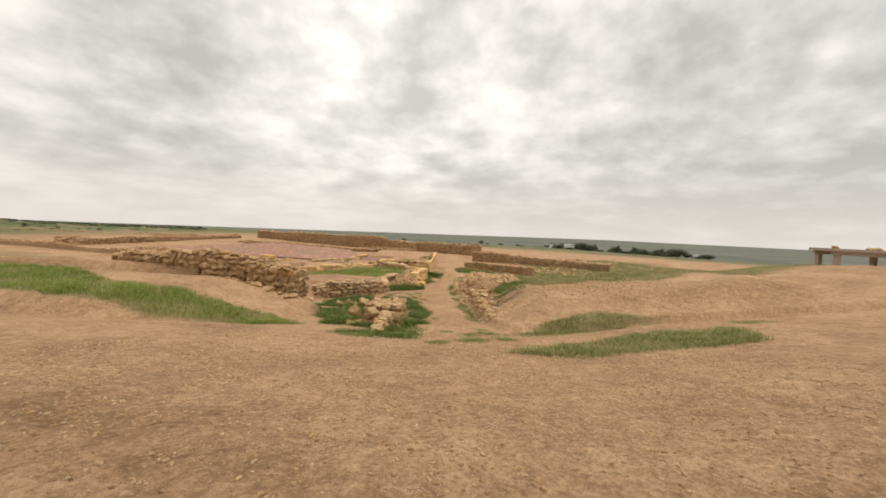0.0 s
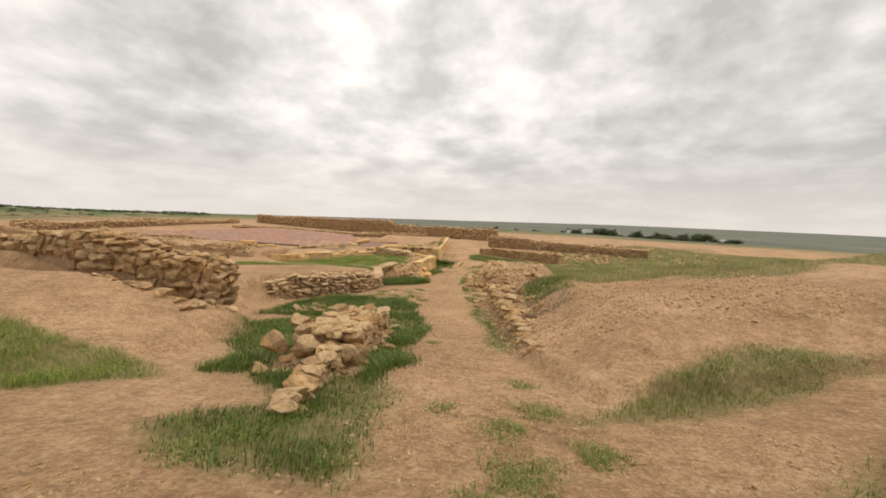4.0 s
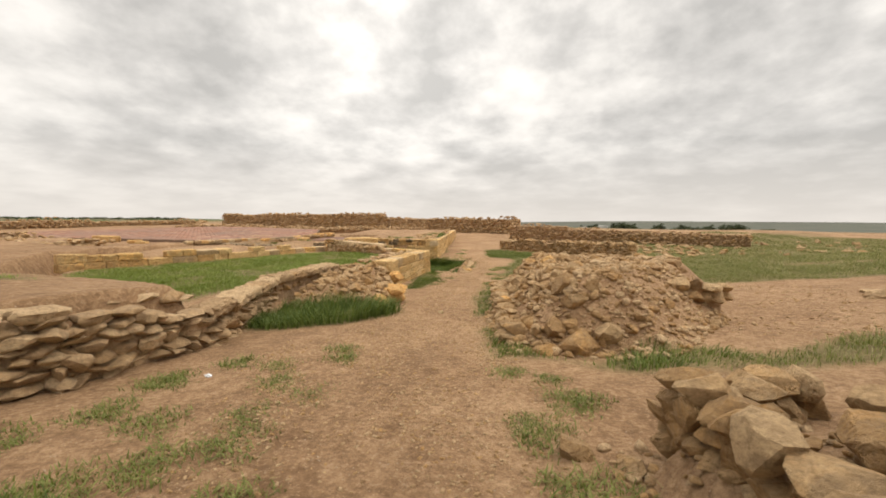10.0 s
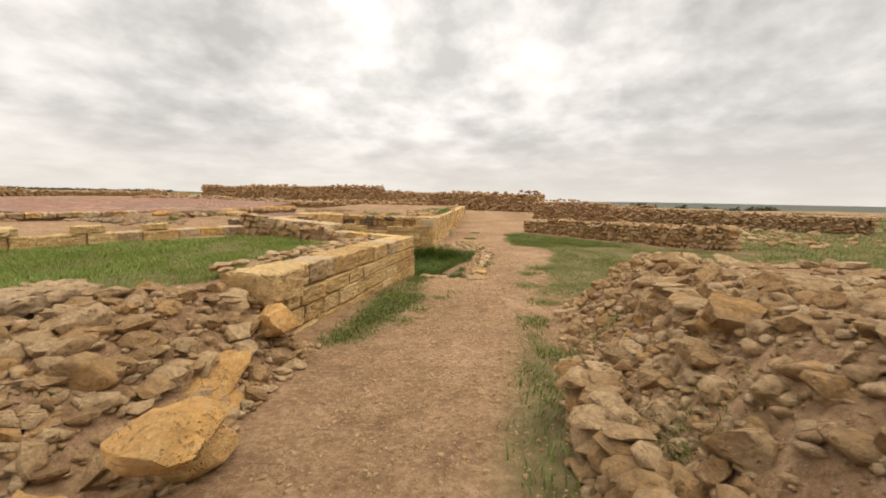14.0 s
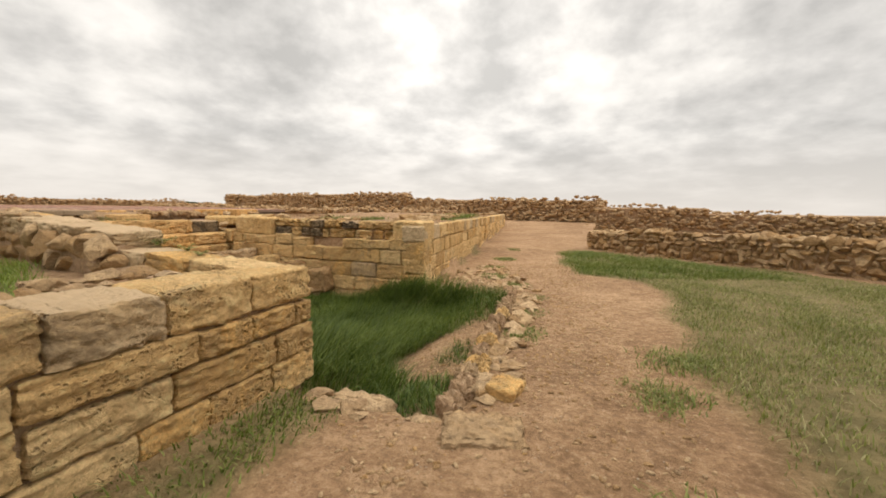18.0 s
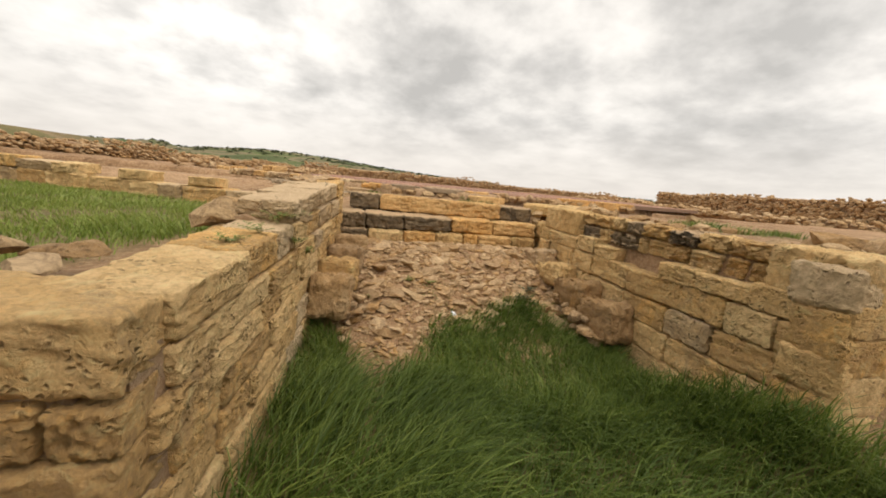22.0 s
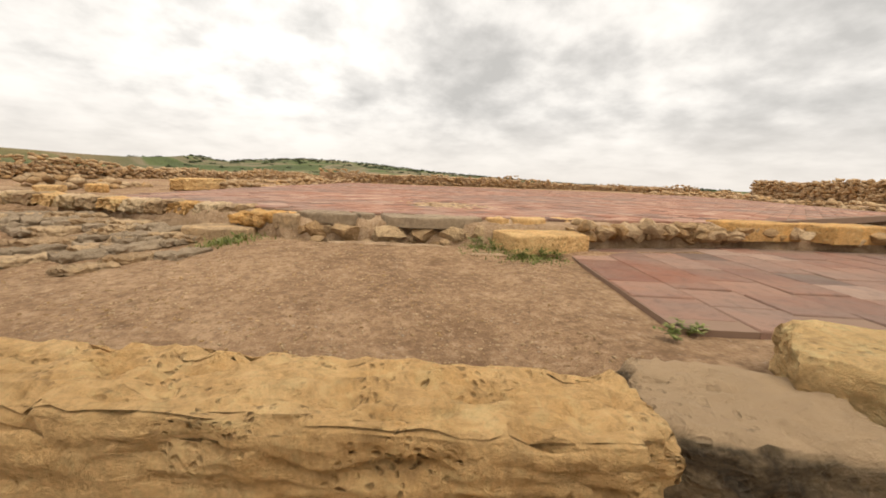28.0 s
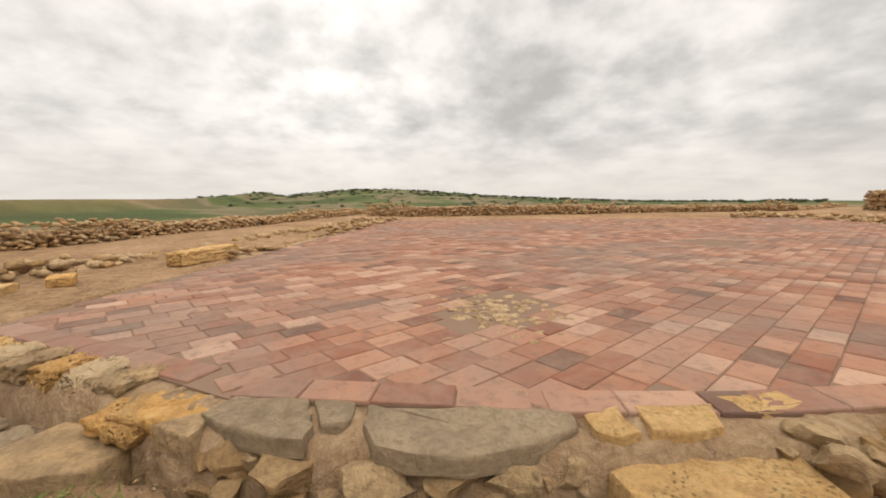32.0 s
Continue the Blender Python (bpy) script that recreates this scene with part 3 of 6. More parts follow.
def height(x, y):
    x, y = np.asarray(x, float), np.asarray(y, float)
    z = np.interp(y, [p[0] for p in STREET], [p[1] for p in STREET])
    z = z + (0.9 - z) * smooth(16, 40, -x)
    # the ground climbs away to the right, and a little to the left at the start
    near = 1 - smooth(-6, 6, y)
    z = z + near * 0.075 * np.clip(x - 2, 0, 14) + 0.02 * smooth(2, 10, x) * (1 - near)
    z = z + (1 - smooth(-22, -14, y)) * 0.02 * np.clip(-x - 2, 0, 10)
    shelf = (1.35 + 0.72 * smooth(5.0, 9.5, -x)) * smooth(3.6, 5.6, -x) * smooth(11.3, 12.3, -y) * (1 - smooth(17.0, 21.0, -y))
    z = np.where(shelf > 0, np.maximum(z, shelf), z)
    # rubble banks beside the street
    d = inside(BANK_A, x, y)
    z = np.where(d > 0, z + 0.28 * smooth(0, 0.25, d) + 0.78 * smooth(0.2, 2.4, d), z)
    d = inside(BANK_B, x, y)
    z = np.where(d > 0, z + 0.98 * smooth(0, 1.3, d), z)
    # terrace, court, pit, yard, platform and paved floor, laid over one another
    for poly, level, soft in ((TERRACE, 1.0 + 0.055 * np.clip(-1.7 - y, -2, 9) + 0.8 * smooth(5.8, 9.0, -x) * smooth(8.0, 10.5, -y), 0.4 + 1.5 * smooth(7.8, 9.6, -y)), (COURT, 0.44 - 0.04 * smooth(6.0, 9.0, y), 0.2), (WEST, 0.84 + 0 * x, 0.4), (YARD, 0.45 + 0.13 * np.maximum(smooth(6.6, 9.0, -x), smooth(13.7, 14.4, y)) + 0.13 * smooth(9.6, 10.7, -x) * (1 - smooth(11.4, 12.2, y)) + 0.07 * smooth(8.5, 9.3, -x) * smooth(11.8, 12.4, y), 0.15),
                              (FALLEN, -0.16 + 0.72 * smooth(1.75, 2.75, -x) * smooth(0.7, 2.2, y) * (0.7 + 0.3 * smooth(2.0, 3.4, y)), 0.3), (PLATFORM, 0.77 + 0 * x, 0.15), (TILED, 0.80 + 0 * x, 0.12)):
        z = np.where((d := inside(poly, x, y)) > 0, z + (level - z) * smooth(0.0, soft, d), z)
    slope = -0.68 + 0.75 * smooth(3.5, 6.0, -x) + 0.25 * smooth(-1.2, -0.2, x) + 0.33 * smooth(12.9, 13.7, y) * smooth(-3.0, -1.6, x) * (1 - smooth(-1.2, -0.2, x))
    d = inside(PIT, x, y)
    z = np.where(d > -0.25, z + (slope - z) * smooth(-0.25, -0.02, d), z)
    # far country: the hill falls to a plain, and rises to a green ridge in the west
    r = np.hypot(x, y)
    z = z - 12.0 * smooth(60, 420, r) - 20 * smooth(400, 3000, r)
    ridge = 1.40 * np.exp(-(((x + 108) / 28) ** 2 + ((y - 9) / 30) ** 2)) + 0.48 * np.exp(-(((x + 100) / 26) ** 2 + ((y - 52) / 26) ** 2))
    ridge = ridge + 0.15 * np.exp(-(((x + 85) / 30) ** 2 + ((y + 52) / 26) ** 2)) + 0.36 * np.exp(-(((x + 72) / 24) ** 2 + ((y - 92) / 28) ** 2))
    z = z + 3.4 * ridge + 2.0 * np.exp(-(((x - 24) / 12) ** 2 + ((y + 3) / 13) ** 2)) + 1.9 * np.exp(-(((x - 42) / 14) ** 2 + ((y - 10) / 14) ** 2)) + 0.85 * np.exp(-(((x - 28) / 15) ** 2 + ((y - 34) / 7) ** 2))
    z = z + (0.05 * waves(x, y, 0.5, 61) + 0.06 * waves(x, y, 1.1, 62)) * smooth(0.1, 0.8, inside(BANK_A, x, y))
    z = z - 0.016 * r * smooth(120, 420, r) * np.maximum(0, -0.9 * x + 0.35 * y) / np.maximum(r, 1)
    rough = 0.014 * waves(x, y, 0.3, 4) + 0.018 * waves(x, y, 0.55, 3) + 0.05 * waves(x, y, 2.6, 5)
    quiet = 1 - 0.85 * smooth(-0.1, 0.3, inside(TILED, x, y))
    return z + rough * quiet * (1 - smooth(60, 200, r)) + 0.5 * waves(x, y, 40, 8) * smooth(40, 120, r)


# patches of turf: outline, blade length, blades per square metre, grass kind
TURF = [
    ([(-3.0, -17.8), (-2.0, -18.7), (-1.0, -18.8), (-0.75, -17.6), (-1.05, -15.2), (-1.5, -15.4), (-1.7, -16.8), (-2.5, -17.1)], 0.15, 460, "weedy"),
    ([(-3.9, -15.6), (-3.1, -15.4), (-3.0, -12.6), (-3.0, -11.0), (-3.7, -11.0), (-4.1, -13.0)], 0.2, 520, "weedy"),
    ([(-24, -16.2), (-18, -16.9), (-12.5, -16.8), (-7.6, -17.5), (-5.2, -17.0), (-4.3, -16.1), (-5.0, -15.3), (-9.4, -15.2), (-12.5, -13.6), (-14.0, -12.2), (-20, -10.2), (-26, -9.5)], 0.19, 420, "lush"),
    ([(0.95, -20.1), (2.4, -20.4), (5.0, -19.6), (6.8, -18.9), (7.4, -17.3), (5.4, -17.2), (2.4, -18.7)], 0.20, 480, "mixed"),
    ([(1.2, -17.3), (3.2, -16.7), (6.4, -15.3), (5.6, -14.7), (2.7, -16.0)], 0.18, 420, "mixed"),
    ([(-1.9, -17.6), (-1.3, -16.9), (-1.0, -15.4), (-0.95, -13.5), (-0.85, -12.2), (-1.0, -9.2), (-1.75, -9.5), (-1.65, -12.4), (-1.5, -14.4), (-1.7, -15.5), (-2.9, -15.7), (-2.6, -16.4)], 0.24, 600, "lush"),
    ([(-3.9, -15.0), (-3.3, -13.5), (-3.1, -10.9), (-2.0, -10.9), (-1.4, -10.0), (-3.4, -9.6), (-5.4, -10.6), (-5.8, -11.2), (-4.6, -13.5)], 0.18, 420, "lush"),
    ([(-1.15, -9.6), (-1.5, -6.9), (-2.6, -5.6), (-4.6, -5.4), (-5.6, -6.4), (-6.0, -9.8), (-3.4, -9.9), (-2.0, -9.6)], 0.24, 620, "lush"),
    ([(0.75, -13.6), (1.2, -13.2), (1.15, -9.3), (1.0, -6.2), (0.6, -6.4), (0.55, -9.0), (0.75, -11)], 0.10, 260, "lush"),
    ([(3.2, -8.4), (5.0, -9.0), (8.6, -8.8), (13.5, -7.5), (11, -5.6), (5.0, -5.2), (3.0, -5.8)], 0.22, 330, "dry"),
    ([(2.1, -9.2), (3.4, -9.4), (4.2, -6.8), (2.5, -6.2)], 0.24, 330, "lush"),
    ([(-4.0, -0.9), (-2.2, -0.5), (-1.55, 0.2), (-1.4, 0.9), (-2.1, 1.05), (-3.3, 1.15), (-4.2, 1.2)], 0.44, 800, "lush"),
    ([(-8.6, -0.2), (-5.2, -0.9), (-4.6, 1.0), (-4.2, 3.6), (-3.3, 4.8), (-2.8, 9.0), (-6.0, 10.3), (-7.8, 8.8), (-10.8, 3.2)], 0.12, 620, "lush"),
    ([(-9.6, -4.1), (-7.6, -2.5), (-6.4, -2.0), (-7.6, -1.5), (-12.0, -2.8)], 0.14, 300, "lush"),
    ([(0.35, -2.6), (1.6, -3.0), (3.6, -3.0), (3.3, -2.4), (1.6, -2.75), (0.9, -2.2), (0.55, -0.8), (0.3, -0.8)], 0.16, 520, "lush"),
    ([(2.9, -3.2), (5.0, -3.4), (9.5, -2.6), (9.0, -1.6), (5.0, -2.2)], 0.20, 260, "mixed"),
    ([(0.25, 0.6), (0.65, 0.6), (0.95, 4.0), (0.85, 5.4), (0.5, 4.0), (0.3, 2.4)], 0.11, 330, "lush"),
    ([(-1.75, 4.4), (-1.35, 4.6), (-0.85, 7.0), (-0.95, 9.5), (-1.5, 9.7), (-1.75, 7.2)], 0.085, 1000, "lush"),
    ([(1.35, 7.6), (1.75, 9.8), (2.2, 12.2), (2.8, 14.2), (1.7, 19.5), (2.4, 21.6), (6.0, 18.6), (9.2, 15.4), (14, 13.6), (13, 6.5), (6, 6.6), (3.0, 7.2)], 0.085, 480, "mixed"),
    ([(1.5, 16.2), (2.6, 15.5), (6.0, 16.5), (5.4, 18.9), (2.5, 21.6), (1.5, 20.5)], 0.16, 420, "lush"),
    ([(-1.72, 9.95), (-0.95, 9.78), (-0.85, 10.2), (-1.15, 10.8), (-0.95, 11.4), (-0.5, 11.85), (-0.15, 12.2), (0.0, 13.5), (-1.4, 13.5), (-3.5, 13.9), (-3.8, 13.3), (-4.3, 13.1), (-4.2, 12.6), (-4.28, 12.1), (-3.9, 11.6), (-3.3, 11.1), (-2.2, 10.95), (-2.15, 10.75), (-3.6, 10.95), (-4.1, 10.9), (-4.25, 10.65)], 0.34, 2100, "long"),
    ([(-1.2, 9.75), (-0.3, 9.5), (-0.2, 9.95), (-0.75, 9.98), (-1.05, 10.6), (-1.3, 10.5)], 0.2, 1500, "weedy"),
    ([(-0.5, 10.5), (-0.15, 10.4), (-0.12, 10.9), (-0.4, 11.0)], 0.14, 700, "weedy"),
    ([(7.5, 5.5), (15, 4.5), (19, 9.0), (8.5, 12.0), (6.4, 10.5)], 0.2, 170, "mixed"),
    ([(6.0, -9.5), (9.3, -10.0), (17, -6.0), (25, -2.0), (22, -0.5), (12, -5.0)], 0.2, 120, "dry"),
    ([(9.5, 12.5), (16, 10.5), (30, 9), (42, 22), (24, 33), (11, 27), (10, 19)], 0.2, 75, "mixed"),
    ([(8.4, -16.3), (9.4, -16.3), (9.2, -15.6), (8.3, -15.8)], 0.14, 220, "mixed"),
    ([(-4.6, 15.5), (-3.2, 15.2), (-3.0, 16.2), (-4.5, 16.4)], 0.12, 300, "lush"),
    ([(-2.6, 17.2), (-1.4, 16.8), (-1.2, 22.0), (-2.4, 22.0)], 0.12, 260, "lush"),
]


def turf_at(x, y):
    """How far a place is grown over, 0 to 1."""
    g = np.zeros(np.shape(x))
    for poly, size, dense, kind in TURF:
        g = np.maximum(g, smooth(-0.25, 0.25, inside(poly, x, y) + 0.22 * waves(x, y, 0.5, 11)))
    return g


def build_ground():
    def lines(lo, hi, step, far):
        out = [lo]
        w = step
        while out[0] > -far:
            w *= 1.22
            out.insert(0, out[0] - w)
        out += list(np.arange(lo + step, hi, step))
        w = step
        while out[-1] < far:
            w *= 1.22
            out.append(out[-1] + w)
        return np.array(out)

    xs, ys = lines(-13.5, 7.5, 0.11, 4300), lines(-30, 20, 0.12, 4300)
    gx, gy = np.meshgrid(xs, ys)
    verts = np.stack([gx, gy, height(gx, gy)], -1).reshape(-1, 3)
    k, n = len(xs), len(ys)
    i = (np.arange(n - 1)[:, None] * k + np.arange(k - 1)[None]).ravel()
    me = raw_mesh("ground", verts, np.stack([i, i + 1, i + k + 1, i + k], -1), M_SOIL, True)
    turf = me.attributes.new("turf", "FLOAT", "POINT")
    turf.data.foreach_set("value", turf_at(gx, gy).ravel().astype(np.float32))
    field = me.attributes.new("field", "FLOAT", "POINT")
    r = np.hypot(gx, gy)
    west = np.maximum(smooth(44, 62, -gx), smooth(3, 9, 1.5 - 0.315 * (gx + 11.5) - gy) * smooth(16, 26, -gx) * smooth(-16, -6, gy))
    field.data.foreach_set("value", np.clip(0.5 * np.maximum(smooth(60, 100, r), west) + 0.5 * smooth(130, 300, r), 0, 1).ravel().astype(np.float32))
    return tagged(new("ground", me), "bare reddish-brown gravelly soil with worn footpath", "ground", kind="structure")


ground = build_ground()


# ---------------------------------------------------------------- masonry
def core(name, a, b, foot, top, thick, label, category="wall", sink=0.35, inset=0.13, short=0.14):
    """The earth and mortar body of a wall from a to b, with its face on the right hand of a to b."""
    a, b = Vector(a), Vector(b)
    d = (b - a).normalized()
    nrm = Vector((d.y, -d.x))
    if (b - a).length > 3 * short:
        a, b = a + d * short, b - d * short
    length = (b - a).length
    k = max(2, int(length / 0.35))
    bm = bmesh.new()
    rows = []
    for i in range(k + 1):
        f = i / k
        p = a.lerp(b, f)
        zf, zt = foot[0] + (foot[1] - foot[0]) * f, top[0] + (top[1] - top[0]) * f
        ring = []
        for off, z in ((-inset, zf - sink), (-inset, zt - 0.14), (-thick * 0.5, zt - 0.09), (-thick + inset, zt - 0.14), (-thick + inset, zf - sink)):
            q = p + nrm * off
            ring.append(bm.verts.new((q.x, q.y, z + 0.03 * random.uniform(-1, 1))))
        rows.append(ring)
    for r0, r1 in zip(rows, rows[1:]):
        for j in range(4):
            bm.faces.new((r0[j], r0[j + 1], r1[j + 1], r1[j]))
    bm.faces.new(rows[0][::-1])
    bm.faces.new(rows[-1])
    bmesh.ops.recalc_face_normals(bm, faces=bm.faces[:])
    me = bpy.data.meshes.new(name)
    bm.to_mesh(me)
    bm.free()
    me.materials.append(M_MORTAR)
    return tagged(new(name, me), label, category, kind="structure")


def lay(wall, a, b, foot, top, style, side=1, depth=0.3, seed=1, inset=0.0, dark=0.16):
    """Courses of stones on one face of a wall."""
    g = random.Random(seed)
    a, b = Vector(a), Vector(b)
    d = (b - a).normalized()
    nrm = Vector((d.y, -d.x)) * side
    length = (b - a).length
    low = min(foot)
    z, n = low, 0
    while True:
        tall = {"ashlar": g.uniform(0.24, 0.31), "dry": g.uniform(0.085, 0.14), "rubble": g.uniform(0.11, 0.20), "big": g.uniform(0.16, 0.30)}[style]
        if z + tall * 0.55 > max(top):
            break
        s = -g.uniform(0, 0.2)
        while s < length:
            w = {"ashlar": g.uniform(0.34, 0.85), "dry": g.uniform(0.17, 0.44), "rubble": g.choice((g.uniform(0.10, 0.20), g.uniform(0.16, 0.36))), "big": g.choice((g.uniform(0.14, 0.26), g.uniform(0.26, 0.52)))}[style]
            e = min(s + w, length)
            if length - e < 0.12:
                e = length
            s0 = max(s, 0)
            w, mid = e - s0, (s0 + e) / 2
            s = e
            if w < 0.06:
                continue
            f = mid / length
            zf, zt = foot[0] + (foot[1] - foot[0]) * f, top[0] + (top[1] - top[0]) * f
            zt += (0.05 if style == "ashlar" else 0.10) * math.sin(mid * 3.1 + seed) * math.sin(mid * 1.17 + 2 * seed)
            h = tall
            if z + h < zf - 0.1 or z + h * 0.5 > zt:
                continue
            if z + h > zt:
                h = max(zt - z, 0.07)
            dep = depth * g.uniform(0.8, 1.15)
            p = a + d * mid + nrm * (-dep / 2 - inset + (g.uniform(-0.015, 0.02) if style == "ashlar" else g.uniform(-0.05, 0.05)))
            turn = Matrix.Rotation(math.atan2(d.y, d.x) + (math.pi if g.random() < 0.5 else 0), 4, "Z")
            if style == "ashlar":
                me = g.choice(BLOCKS if g.random() < (0.97 if z < 0.25 else 1.0 - dark) else DARK_BLOCKS)
                m = Matrix.Translation((p.x, p.y, z + h / 2)) @ turn @ pose(0, 0, 0, g.uniform(-2.5, 2.5), g.uniform(-2, 2), g.uniform(-3, 3)) @ Matrix.Diagonal((w - 0.004, dep, h - 0.004, 1))
                child("block", me, wall, m)
            else:
                me = g.choice(FLAT_ROCKS if style == "dry" else ROCKS)
                m = Matrix.Translation((p.x, p.y, z + h / 2)) @ turn @ pose(0, 0, 0, g.uniform(-9, 9), g.uniform(-9, 9), g.uniform(-20, 20))
                child("stone", me, wall, m @ Matrix.Diagonal((w * 0.70, dep * 0.70, h * g.uniform(0.70, 0.95), 1)))
            n += 1
        z += tall
    return n


def cap(wall, a, b, top, thick, size, meshes, seed=5, fill=1.0):
    """Stones lying along the top of a wall."""
    g = random.Random(seed)
    a, b = Vector(a), Vector(b)
    d = (b - a).normalized()
    nrm = Vector((d.y, -d.x))
    length, s = (b - a).length, 0.0
    while s < length:
        w = g.uniform(*size)
        for row in range(max(1, int(thick / (size[1] * 0.8)))):
            if g.random() > fill:
                continue
            off = -(row + g.uniform(0.3, 0.7)) * thick / max(1, int(thick / (size[1] * 0.8)))
            p = a + d * min(s + w / 2, length) + nrm * off
            zt = top[0] + (top[1] - top[0]) * min(s / length, 1)
            h = w * g.uniform(0.3, 0.55)
            m = Matrix.Translation((p.x, p.y, zt + h * 0.18)) @ pose(0, 0, 0, g.uniform(-9, 9), g.uniform(-9, 9), g.uniform(0, 360))
            child("stone", g.choice(meshes), wall, m @ Matrix.Diagonal((w * 0.62, w * g.uniform(0.45, 0.65), h * 0.62, 1)))
        s += w * 0.9


def scatter(owner, poly, count, size, meshes, seed, lift=0.2, name="stone", flat=0.6, bias=1.6):
    """Loose stones lying on the ground inside an outline."""
    g = np.random.default_rng(seed)
    xs, ys = [p[0] for p in poly], [p[1] for p in poly]
    pts = []
    while len(pts) < count:
        c = np.stack([g.uniform(min(xs), max(xs), 400), g.uniform(min(ys), max(ys), 400)], -1)
        pts += c[inside(poly, c[:, 0], c[:, 1]) > 0].tolist()
    pts = np.array(pts[:count])
    zs = height(pts[:, 0], pts[:, 1])
    for (x, y), z in zip(pts, zs):
        r = size[0] + (size[1] - size[0]) * g.random() ** bias
        sx, sy, sz = r, r * g.uniform(0.6, 0.9), r * flat * g.uniform(0.7, 1.1)
        m = Matrix.Translation((x, y, z + sz * lift)) @ pose(0, 0, 0, g.uniform(-18, 18), g.uniform(-18, 18), g.uniform(0, 360))
        child(name, meshes[int(g.integers(len(meshes)))], owner, m @ Matrix.Diagonal((sx, sy, sz, 1)))


def ruin(name, a, b, foot, top, thick, label, seed, style="rubble", size=(0.16, 0.40), fill=0.9, back=True):
    """A ruined wall stub: core, stones on all its faces, and loose stones on its crown."""
    a, b = Vector(a), Vector(b)
    d = (b - a).normalized()
    n = Vector((d.y, -d.x)) * -thick
    w = core(name, a, b, foot, top, thick, label)
    lay(w, a, b, foot, top, style, 1, 0.34, seed)
    lay(w, a + n, a, (foot[0],) * 2, (top[0] - 0.04,) * 2, style, 1, 0.34, seed + 1)
    lay(w, b, b + n, (foot[1],) * 2, (top[1] - 0.04,) * 2, style, 1, 0.34, seed + 2)
    if back:
        lay(w, b + n, a + n, foot[::-1], top[::-1], style, 1, 0.34, seed + 3)
    cap(w, a, b, (top[0] - 0.08, top[1] - 0.08), thick, size, ROCKS + BIG_ROCKS[:4], seed + 4, fill)
    return w


def small_stones(poly, count, size, seed, label, mat=None, lift=0.3, flat=0.6):
    """Countless small stones on the ground inside an outline, joined."""
    g = np.random.default_rng(seed)
    xs, ys = [p[0] for p in poly], [p[1] for p in poly]
    c = np.stack([g.uniform(min(xs), max(xs), count * 4), g.uniform(min(ys), max(ys), count * 4)], -1)
    c = c[inside(poly, c[:, 0], c[:, 1]) > 0][:count]
    z = height(c[:, 0], c[:, 1])
    obs = []
    shapes = [rock_shape(1000 + seed + k, 1 if size[1] < 0.06 else 2, rough=0.1) for k in range(3)]
    for j in range(3):
        mats = []
        for (x, y), zz in list(zip(c, z))[j::3]:
            r = size[0] + (size[1] - size[0]) * g.random() ** 1.8
            mats.append(np.array(Matrix.Translation((x, y, zz + r * flat * lift)) @ pose(0, 0, 0, g.uniform(-25, 25), g.uniform(-25, 25), g.uniform(0, 360)) @ Matrix.Diagonal((r, r * g.uniform(0.6, 0.95), r * flat * g.uniform(0.7, 1.2), 1))))
        obs.append(tagged(new("small_stones", joined("small_stones", shapes[j], mats, mat or M_ROCKS)), label, "stones", kind="stuff"))
    return obs


# ---------------------------------------------------------------- helpers for single stones
def placed(name, me, parent, at, size, turn=0.0, tilt=(0.0, 0.0), label=""):
    m = Matrix.Translation(at) @ pose(0, 0, 0, tilt[0], tilt[1], turn) @ Matrix.Diagonal((*size, 1))
    return child(name, me, parent, m, label)


def slab_mesh(poly, thick, mat, seed, drop=0.0, bevel=0.018):
    """An irregular flat stone: outline in the plan, worn rim, slightly uneven top. Origin at the outline's middle, top at z 0."""
    g = random.Random(seed)
    cx, cy = sum(p[0] for p in poly) / len(poly), sum(p[1] for p in poly) / len(poly)
    pts = []
    for (ax, ay), (bx, by) in zip(poly, poly[1:] + poly[:1]):
        n = max(2, int(math.hypot(bx - ax, by - ay) / 0.11))
        for k in range(n):
            f = k / n
            j = 0.0 if k == 0 else 0.014
            pts.append((ax + (bx - ax) * f - cx + g.uniform(-j, j), ay + (by - ay) * f - cy + g.uniform(-j, j)))
    bm = bmesh.new()
    rings = []
    for scale, z in ((1.0, -thick), (1.0, -bevel * 1.3), (0.985, -bevel * 0.3), (0.93, 0.0), (0.6, 0.004), (0.3, 0.0)):
        rings.append([bm.verts.new((x * scale, y * scale, z + (g.uniform(-1, 1) * 0.006 if z > -thick else 0) + drop * x)) for x, y in pts])
    mid = bm.verts.new((0, 0, 0.003))
    n = len(pts)
    for r0, r1 in zip(rings, rings[1:]):
        for k in range(n):
            bm.faces.new((r0[k], r0[(k + 1) % n], r1[(k + 1) % n], r1[k]))
    for k in range(n):
        bm.faces.new((rings[-1][k], rings[-1][(k + 1) % n], mid))
    bmesh.ops.recalc_face_normals(bm, faces=bm.faces[:])
    me = bpy.data.meshes.new("slab")
    bm.to_mesh(me)
    bm.free()
    me.materials.append(mat)
    me.shade_smooth()
    me.set_sharp_from_angle(angle=radians(50))
    return me, (cx, cy)


def slab(parent, poly, top, thick, mat, seed, name="slab", label=""):
    me, (cx, cy) = slab_mesh(poly, thick, mat, seed)
    return child(name, me, parent, Matrix.Translation((cx, cy, top)), label)


def empty_thing(name, at, label, category, group="", kind=""):
    e = new(name)
    e.empty_display_size = 0.2
    e.location = at
    bpy.context.view_layer.update()
    return tagged(e, label, category, group, kind)


def heap(name, label, category="rubble", kind="structure"):
    """An owner at the world's origin for stones that lie on the ground."""
    return tagged(new(name), label, category, kind=kind)


